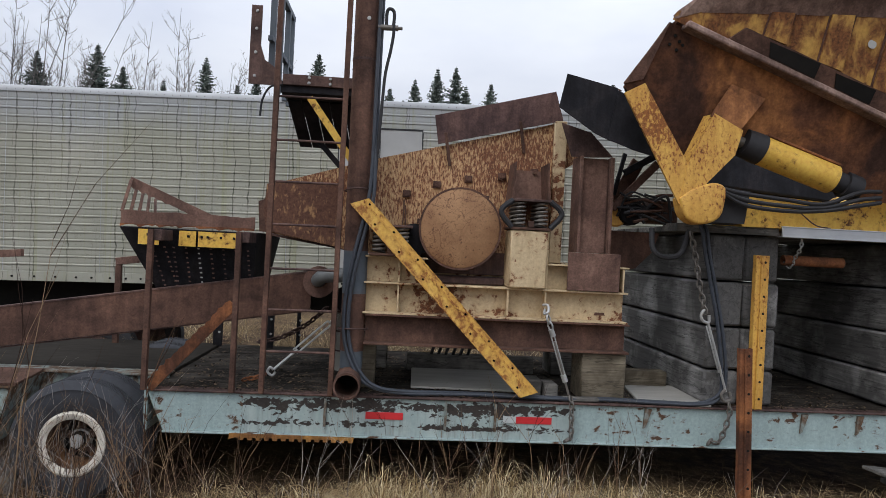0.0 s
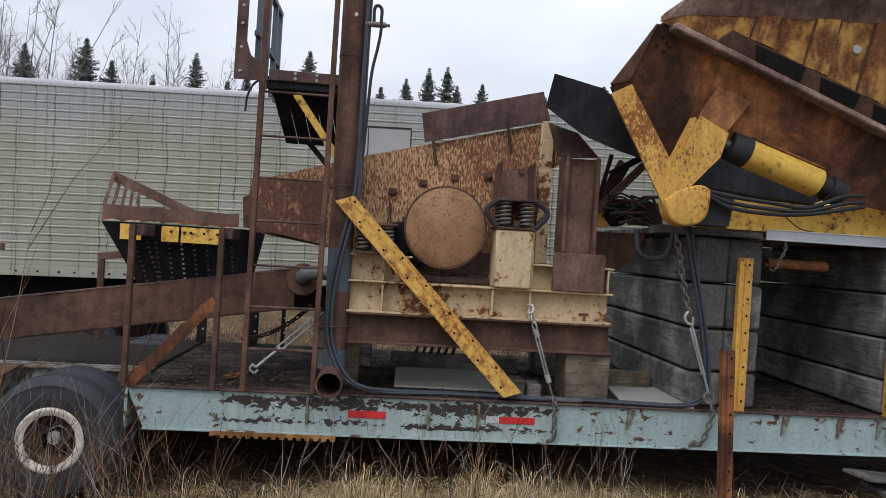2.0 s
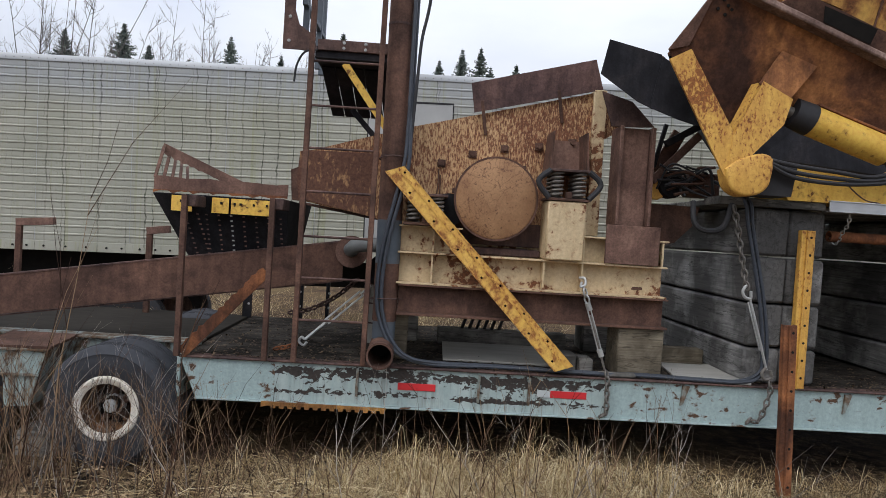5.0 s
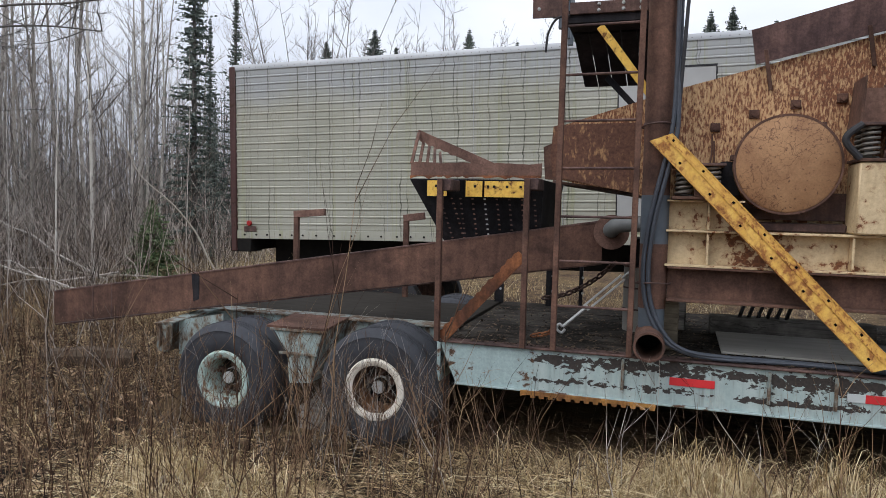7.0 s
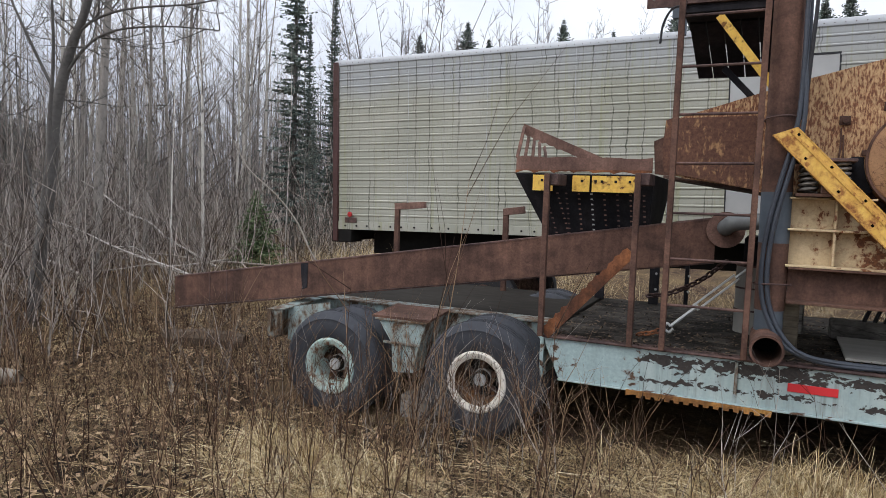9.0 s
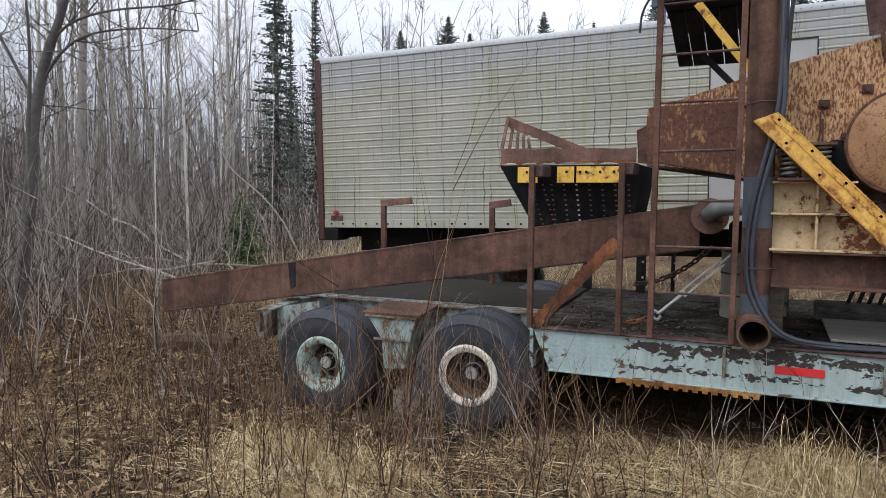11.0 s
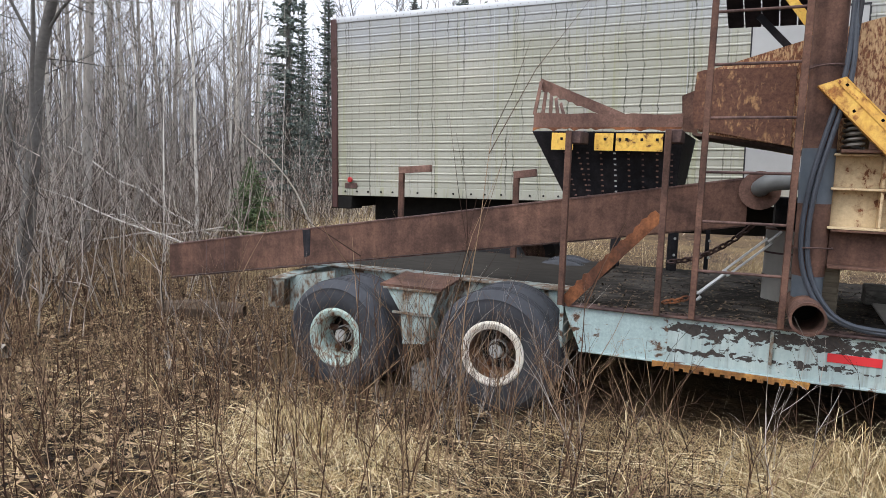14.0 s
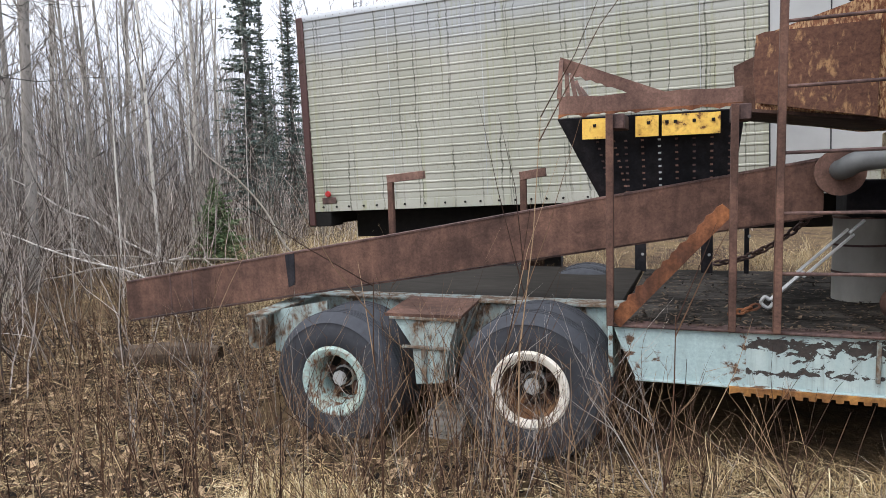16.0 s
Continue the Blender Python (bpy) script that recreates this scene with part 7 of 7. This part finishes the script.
for pts in ([(0.68, 0.02, 3.25), (0.98, 0.1, 3.62), (1.35, 0.2, 3.82), (2.05, 0.35, 3.86), (2.75, 0.5, 3.80)], [(0.86, 0.06, 3.78), (1.15, 0.15, 3.98), (1.6, 0.3, 4.10), (2.4, 0.5, 4.14), (3.1, 0.7, 4.3)], [(0.60, 0.0, 3.0), (0.1, -0.2, 4.1), (-0.3, -0.4, 5.2)], [(0.3, 0.0, 1.3), (-0.35, 0.3, 1.9), (-0.9, 0.5, 2.9), (-1.1, 0.6, 4.0)]):
    path = smooth_path(pts, 4)
    trunk.tube(path, [0.017 * (1 - 0.85 * i / (len(path) - 1)) + 0.004 for i in range(len(path))], 6)
    for k in range(26):
        q = path[random.randrange(3, len(path))]
        grow(crown, q, Vector((rnd(-0.6, 0.8), rnd(-0.6, 0.9), rnd(-0.6, 0.9))), rnd(0.3, 0.9), 0.009, 2, 3, 0.2, 0.15, 4)
for k in range(13):
    q = stem[random.randrange(10, len(stem))]
    grow(crown, q, Vector((rnd(-1, 1), rnd(-1, 1), rnd(0.0, 1.0))), rnd(0.7, 1.6), 0.009, 2, 3, 0.18, 0.2, 4)
put_tree("dark leaning bare tree with long low limbs", "alder_tree", (trunk.mesh("trunk"), crown.mesh("crown")), (BARK_DARK, BARK_DARK), on_ground(-8.25, 6.55, 0.0))

# fallen and leaning dead stems
random.seed(41)
for k, (p, q, r) in enumerate((((-11.2, 9.2, 0.62), (-8.4, 11.6, 0.42), 0.032), ((-10.4, 9.0, 0.25), (-7.4, 9.2, 0.75), 0.022), ((-9.75, 11.5, 3.35), (-6.65, 11.5, 0.15), 0.028), ((-9.6, 7.9, 1.25), (-7.2, 8.7, 0.35), 0.02), ((-7.7, 7.6, 0.9), (-6.3, 8.3, 0.3), 0.016), ((-12.5, 10.5, 1.9), (-9.5, 11.3, 0.3), 0.03), ((-10.2, 10.6, 1.5), (-8.8, 10.3, 0.2), 0.018), ((-12, 8.2, 0.9), (-9.4, 8.2, 0.4), 0.026), ((-9.9, 12.2, 0.9), (-7.9, 10.4, 0.35), 0.02), ((-8.8, 8.4, 0.9), (-7.9, 9.4, 0.3), 0.014))):
    h = Heap()
    p, q = Vector(p), Vector(q)
    pts = [p.lerp(q, i / 6) + Vector((rnd(-0.09, 0.09), rnd(-0.09, 0.09), rnd(-0.07, 0.08))) for i in range(7)]
    h.tube(smooth_path(pts, 3), [0.75 * r * (0.45 + 0.55 * i / 18) for i in range(19)], 8)
    ob = raw("fallen_stem", h.v, h.f, LOG if k % 2 == 0 else BARK, True)
    tagged(ob, "bleached dead stem leaning in the brush", "log", "fallen stems")
bm = B()
prism(bm, [(-0.05, -0.24), (0.02, -0.25), (0.05, -0.05), (0.035, 0.16), (0.01, 0.25), (-0.02, 0.12), (-0.045, 0.0)], -0.018, 0.018)
bmesh.ops.transform(bm, matrix=pose(-7.85, 6.9, 0.47, 8, 26, 35), verts=bm.verts)
solo("wood_splinter", bm, PALE_WOOD, "pale split piece of wood standing in brush", "wood")
h = Heap()
pts = [Vector((-6.9 + 0.28 * i, 4.35 + 0.05 * i, ground_z(-6.9 + 0.28 * i, 4.4) + 0.13 + 0.02 * (i % 2))) for i in range(6)]
h.tube(pts, [0.05, 0.085, 0.09, 0.085, 0.08, 0.055], 10)
tagged(raw("fallen_stem", h.v, h.f, LOG, True), "bleached grey broken log in dead grass", "log", "fallen stems")
h = Heap()
pts = [Vector((-6.05 + 0.17 * i, 6.72 + 0.05 * i, ground_z(-5.6, 6.8) + 0.10 + rnd(-0.015, 0.02))) for i in range(7)]
h.tube(pts, [0.09, 0.125, 0.115, 0.13, 0.12, 0.125, 0.085], 9)
tagged(raw("rotten_log", h.v, h.f, ROTTEN, True), "brown rotten log sunk in dead grass", "log", "fallen stems")
bm = B()
bmesh.ops.create_icosphere(bm, subdivisions=3, radius=1.0, matrix=Matrix.Translation((-2.5, 4.42, ground_z(-2.5, 4.4) + 0.02)) @ Matrix.Diagonal((0.12, 0.10, 0.07, 1)))
for v in bm.verts:
    v.co += 0.03 * Vector((noise.noise(v.co * 6), noise.noise(v.co * 6 + Vector((5, 0, 0))), noise.noise(v.co * 6 + Vector((0, 5, 0)))))
solo("field_stone", bm, LOG, "pale rounded stone half hidden by straw", "stone")

# brush at the edge of the wood
random.seed(51)
heap = Heap()
for k in range(420):
    ang, dist = rnd(30, 80), rnd(7.5, 24)
    x, y = polar(ang, dist)
    if (x > -7.6 and y > 9.0) or (x > -5.0) or (abs(ang - 39.6) < 1.9 and dist < 18.5) or (ang < 40.5 and dist < 13.5):
        continue
    z = ground_z(x, y)
    hgt = rnd(0.9, 2.6)
    for s in range(random.choice((3, 4, 5))):
        d = Vector((rnd(-0.5, 0.5), rnd(-0.5, 0.5), 1))
        grow(heap, Vector((x + rnd(-0.2, 0.2), y + rnd(-0.2, 0.2), z - 0.05)), d, hgt * rnd(0.6, 1), 0.009, 1 if dist > 13 else 2, 3, 0.2, 0.1, 4, 0.55)
for k in range(800):
    ang, dist = rnd(30, 82), rnd(15, 50)
    x, y = polar(ang, dist)
    if x > -6.4:
        continue
    z = ground_z(x, y)
    hgt = rnd(0.9, 2.4) if k % 3 else rnd(2.4, 5.5)
    for s in range(4):
        d = Vector((rnd(-0.35, 0.35), rnd(-0.35, 0.35), 1))
        grow(heap, Vector((x + rnd(-0.4, 0.4), y + rnd(-0.4, 0.4), z - 0.05)), d, hgt * rnd(0.6, 1), 0.011, 1, 3, 0.2, 0.1, 5, 0.5)
for k in range(260):
    x, y = rnd(-30, 26), rnd(20, 44)
    z = ground_z(x, y)
    for s in range(4):
        d = Vector((rnd(-0.35, 0.35), rnd(-0.35, 0.35), 1))
        grow(heap, Vector((x + rnd(-0.6, 0.6), y + rnd(-0.6, 0.6), z - 0.05)), d, rnd(1.5, 4.0), 0.011, 1, 3, 0.2, 0.1, 4, 0.5)
ob = new("brush", heap.mesh("brush"))
ob.data.materials.append(BRUSH)
tagged(ob, "tangled leafless grey brush at the wood's edge", "brush", kind="stuff")

# the far woods beyond the stand
random.seed(55)
heap = Heap()
for k in range(1500):
    ang, dist = rnd(22, 88), 34 + 50 * random.random()
    x, y = polar(ang, dist)
    z, hgt = ground_z(x, y), rnd(3.5, 9.0) * (0.75 + dist / 160)
    top = Vector((x + rnd(-0.5, 0.5), y + rnd(-0.5, 0.5), z + hgt))
    foot = Vector((x, y, z - 0.1))
    r = rnd(0.025, 0.065)
    heap.tube([foot, foot.lerp(top, 0.5) + Vector((rnd(-0.15, 0.15), 0, 0)), top], [r, r * 0.7, 0.012], 3)
    for b in range(7):
        q = foot.lerp(top, rnd(0.2, 0.95))
        ln = rnd(0.5, 1.6)
        a = rnd(0, 6.283)
        tip = q + Vector((math.cos(a) * 0.6, math.sin(a) * 0.6, rnd(0.3, 1.0))) * ln
        heap.tube([q, q.lerp(tip, 0.5) + Vector((0, 0, -0.05)), tip], [0.016, 0.012, 0.006], 3)
ob = new("far_woods", heap.mesh("far_woods"))
ob.data.materials.append(FAR_WOOD)
tagged(ob, "hazy grey leafless woods in the distance", "woods", kind="stuff")
for k in range(26):
    x, y = polar(rnd(36, 84), rnd(40, 70))
    put_tree("dark green spruce in the far woods", "spruce", SPRUCES[random.choice((0, 1))], (BARK_DARK, NEEDLE), on_ground(x, y), rnd(0, 6.28), rnd(0.35, 0.7), "far spruces")

# grey twigs standing up before the wheels and the side beam
random.seed(58)
heap = Heap()
for k in range(110):
    x = rnd(-4.4, -1.0) if k % 4 else rnd(-1.0, 3.4)
    y = rnd(4.9, 5.72)
    d = Vector((rnd(-0.45, 0.45), rnd(-0.3, 0.3), 1))
    grow(heap, Vector((x, y, ground_z(x, y) - 0.03)), d, rnd(0.35, 1.0), rnd(0.0028, 0.0048), 2 if k % 3 == 0 else 1, 3, 0.22, 0.15, 4, 0.6)
ob = new("bush_twigs", heap.mesh("bush_twigs"))
ob.data.materials.append(TWIG_GREY)
tagged(ob, "thin grey leafless twigs before the trailer wheels", "twigs", kind="stuff")

# reddish twigs in the clearing
random.seed(61)
heap = Heap()


def clear_of_things(x, y):
    if -4.0 < x < 9.0 and 5.78 < y < 8.55:
        return False
    if -5.6 < x < 8.1 and 9.5 < y < 12.2:
        return False
    return True


def twig(x, y, hgt, depth=1, stout=1.0, lean=0.28):
    d = Vector((rnd(-lean, lean), rnd(-lean, lean), 1))
    grow(heap, Vector((x, y, ground_z(x, y) - 0.03)), d, hgt, stout * rnd(0.0032, 0.0058), depth, 3, 0.17, 0.2, 5, 0.62)


for k in range(2500):
    ang, dist = rnd(-25, 68), 3.0 + 8.5 * random.random() ** 0.8
    x, y = polar(ang, dist)
    if not clear_of_things(x, y) or (x > 0.3 and random.random() < 0.6) or (x > -1.4 and y > 4.6 and random.random() < 0.7):
        continue
    twig(x, y, rnd(0.25, 0.9))
for k in range(60):
    twig(rnd(-4.2, -0.2), rnd(5.1, 5.76), rnd(0.35, 1.0), 2)
for k in range(14):
    twig(rnd(0.5, 3.2), rnd(5.2, 5.9), rnd(0.4, 0.85), 1)
for x, y, h in ((-1.42, 4.4, 2.05), (-1.5, 4.35, 1.7), (-2.05, 4.5, 1.35), (-2.9, 4.2, 1.0), (-0.8, 4.8, 1.2), (-3.4, 4.9, 1.2)):
    twig(x, y, h, 1, 1.5, 0.06)
ob = new("twigs", heap.mesh("twigs"))
ob.data.materials.append(TWIG)
tagged(ob, "thin reddish leafless twigs in the clearing", "twigs", kind="stuff")

# dead grass
random.seed(71)
straw, dull = Heap(), Heap()


def tuft(heap, x, y, n, hgt, spread, wind=(0, 0), flat=0.55):
    for k in range(n):
        a = rnd(0, 6.283)
        r = spread * random.random() ** 0.7
        px, py = x + r * math.cos(a), y + r * math.sin(a)
        b = a + rnd(-2.6, 2.6)
        f = flat * random.random() * 1.6
        lean = (f * math.cos(b) + wind[0], f * math.sin(b) + wind[1])
        heap.blade((px, py, ground_z(px, py) - 0.02), lean, hgt * rnd(0.4, 1.2), rnd(0.0022, 0.0055), rnd(0.2, 2.0))


def mat_of_straw(heap, x, y, n, spread):
    """Fallen blades lying crisscross on the ground."""
    for k in range(n):
        px, py = x + rnd(-spread, spread), y + rnd(-spread, spread)
        a, ln = rnd(0, 6.283), rnd(0.10, 0.50) * (1.5 if k % 7 == 0 else 1)
        z = ground_z(px, py)
        base = len(heap.v)
        w = rnd(0.0008, 0.0023)
        dx, dy = math.cos(a), math.sin(a)
        rise = rnd(0.0, 0.10)
        for i in range(4):
            t = i / 3
            qx, qy = px + dx * ln * t, py + dy * ln * t + 0.04 * math.sin(3 * t + a) * ln
            qz = z + 0.008 + rise * math.sin(t * 2.6) + 0.02 * (k % 3)
            heap.v += [(qx - dy * w, qy + dx * w, qz - w * 0.5), (qx + dy * w, qy - dx * w, qz + w * 0.5)]
        for i in range(3):
            p = base + 2 * i
            heap.f.append((p, p + 1, p + 3, p + 2))


for k in range(2300):
    ang, dist = rnd(-32, 68), 2.8 + 9 * random.random() ** 0.75
    x, y = polar(ang, dist)
    if not clear_of_things(x, y):
        continue
    if random.random() < 0.6:
        tuft(dull, x, y, 9, rnd(0.06, 0.24), 0.16, flat=1.1)
    mat_of_straw(dull if random.random() < (0.95 if x < -0.6 else 0.75) else straw, x, y, 13, 0.3)
for k in range(480):
    x, y = rnd(-1.2, 6.5), rnd(3.6, 5.95)
    mat_of_straw(straw if random.random() < 0.2 else dull, x, y, 16, 0.25)
    tuft(straw if random.random() < 0.22 else dull, x, y, 9, rnd(0.08, 0.28), 0.14, flat=0.9)
for x, y, n, h, s in ((0.80, 5.02, 620, 0.40, 0.26), (1.12, 5.2, 520, 0.42, 0.24), (0.95, 4.8, 240, 0.30, 0.24), (0.55, 5.2, 220, 0.34, 0.22), (1.35, 4.9, 160, 0.3, 0.22), (2.0, 5.25, 420, 0.40, 0.3), (1.75, 5.0, 260, 0.32, 0.25), (-2.55, 4.5, 420, 0.26, 0.34), (-2.1, 4.3, 420, 0.24, 0.40), (-1.5, 4.35, 200, 0.22, 0.34), (-0.9, 5.3, 90, 0.30, 0.24), (2.6, 5.2, 260, 0.32, 0.3), (3.2, 5.3, 240, 0.28, 0.3), (0.1, 5.3, 120, 0.28, 0.3), (-0.4, 5.1, 120, 0.26, 0.3), (1.5, 5.45, 240, 0.34, 0.3)):
    wind = (rnd(-0.45, 0.45), rnd(-0.5, 0.1))
    tuft(straw, x, y, n // 2, h * 0.8, s, wind, 1.0)
    tuft(dull, x, y, n // 6 if h > 0.3 else n // 3, h, s * 1.2, wind, 0.9)
    mat_of_straw(straw, x, y - 0.1, n, s * 1.4)
def tussock(heap, x, y, reach, hgt, n):
    """A tangled mound of hay: blades rise all over it, arch over every way and hang down."""
    for k in range(n):
        a = rnd(0, 6.283)
        r0 = reach * random.random() ** 0.6
        px, py = x + r0 * math.cos(a), y + r0 * math.sin(a)
        b = a + rnd(-1.9, 1.9)
        dx, dy = math.cos(b), math.sin(b)
        dome = max(0.15, 1 - (r0 / reach) ** 2)
        run, top = rnd(0.08, 0.42), hgt * dome * rnd(0.45, 1.1) * (1.25 if k % 23 == 0 else 1)
        peak, end = rnd(0.3, 0.75), rnd(0.0, 0.75)
        z = ground_z(px, py) - 0.01 + (0.35 * top if k % 3 == 0 else 0)
        w = rnd(0.0010, 0.0028)
        tw = rnd(-0.9, 0.9)
        base = len(heap.v)
        for i in range(6):
            t = i / 5
            rr = run * t ** 1.3
            rise = top * (1 - ((t - peak) / peak) ** 2) if t < peak else top * (1 - (1 - end) * ((t - peak) / (1 - peak)) ** 2)
            qx, qy = px + dx * rr - dy * tw * rr * t, py + dy * rr + dx * tw * rr * t
            ww = w * (1 - 0.6 * t)
            heap.v += [(qx - dy * ww, qy + dx * ww, z + rise), (qx + dy * ww, qy - dx * ww, z + rise)]
        for i in range(5):
            p = base + 2 * i
            heap.f.append((p, p + 1, p + 3, p + 2))


for x, y, reach, h, n in ((0.80, 5.42, 0.38, 0.34, 1300), (1.08, 5.55, 0.28, 0.30, 500), (2.06, 5.50, 0.32, 0.32, 900), (1.72, 5.66, 0.22, 0.38, 400), (-2.35, 4.45, 0.46, 0.24, 800), (-1.75, 4.35, 0.42, 0.20, 600), (1.38, 5.30, 0.30, 0.26, 400), (2.65, 5.45, 0.32, 0.30, 400), (-2.75, 4.62, 0.26, 0.26, 400), (3.3, 5.5, 0.3, 0.22, 250), (0.3, 5.5, 0.28, 0.24, 260)):
    tussock(straw, x, y, reach, h, n)
for k in range(260):
    x, y = rnd(-0.6, 6.8), 4.9 + 1.0 * random.random() ** 0.7
    tussock(straw if random.random() < 0.5 else dull, x, y, rnd(0.12, 0.26), rnd(0.10, 0.24), 34)
for k in range(120):
    x, y = rnd(-5.2, -0.6), rnd(3.6, 5.6)
    tussock(dull if k % 4 else straw, x, y, rnd(0.12, 0.3), rnd(0.06, 0.16), 22)
for k in range(900):
    x, y = rnd(-0.9, 7.0), 4.7 + 1.2 * random.random() ** 0.6
    tall = 0.75 if x < 0.2 else 1.0
    tuft(straw if random.random() < (0.12 if x < 0.4 else 0.36) else dull, x, y, 15, tall * rnd(0.16, 0.36), 0.16, (rnd(-0.2, 0.2), rnd(-0.2, 0.1)), 0.7)
for k in range(300):
    x, y = rnd(-9.5, -5.0), rnd(8.8, 18.0)
    if clear_of_things(x, y) and x > -3.2 - 0.42 * y:
        tuft(straw if k % 5 else dull, x, y, 34, rnd(0.7, 1.4), 0.24)
for k in range(200):
    x, y = rnd(-5.5, 4.0), rnd(8.55, 9.45)
    tuft(straw if k % 3 else dull, x, y, 40, rnd(0.6, 1.05), 0.18)
for k in range(160):
    x, y = rnd(-5, 4), rnd(12.4, 17)
    tuft(straw if k % 2 else dull, x, y, 22, rnd(0.5, 0.9), 0.22)
for k in range(200):
    x, y = polar(rnd(30, 66), rnd(7, 17))
    if clear_of_things(x, y):
        tuft(dull if k % 6 else straw, x, y, 22, rnd(0.25, 0.6), 0.2)
        mat_of_straw(dull if k % 8 else straw, x, y, 14, 0.3)
for h, nm, m, lab in ((straw, "straw_grass", STRAW, "pale dead straw grass in bent clumps"), (dull, "dead_grass", STRAW_DULL, "short dull brown dead grass")):
    ob = new(nm, h.mesh(nm))
    ob.data.materials.append(m)
    tagged(ob, lab, "grass", kind="stuff")

# fallen leaves
random.seed(81)
heap = Heap()
for k in range(34000):
    x, y = polar(rnd(-32, 66), 2.6 + 9 * random.random() ** 0.7)
    if not clear_of_things(x, y):
        continue
    u = Vector((rnd(-1, 1), rnd(-1, 1), rnd(-0.35, 0.35))).normalized() * rnd(0.016, 0.05)
    w = u.cross(Vector((rnd(-0.3, 0.3), rnd(-0.3, 0.3), 1))).normalized() * rnd(0.008, 0.028)
    heap.flat(Vector((x, y, ground_z(x, y) + rnd(0.005, 0.03))), u, w)
ob = new("fallen_leaves", heap.mesh("fallen_leaves"))
ob.data.materials.append(LITTER)
tagged(ob, "brown fallen leaves strewn over the ground", "leaves", kind="stuff")

# leaf mould on the deck
random.seed(83)
heap = Heap()
for k in range(9000):
    x, y = rnd(-1.1, 5.2), 6.0 + 2.2 * random.random() ** 1.4
    u = Vector((rnd(-1, 1), rnd(-1, 1), rnd(-0.2, 0.2))).normalized() * rnd(0.005, 0.02)
    w = u.cross(Vector((0, 0, 1))).normalized() * rnd(0.003, 0.012)
    heap.flat(Vector((x, y, 0.793 + rnd(0, 0.01))), u, w)
ob = new("leaf_mould", heap.mesh("leaf_mould"))
ob.data.materials.append(DECK_LITTER)
tagged(ob, "dark leaf mould scattered over the deck", "leaves", kind="stuff")
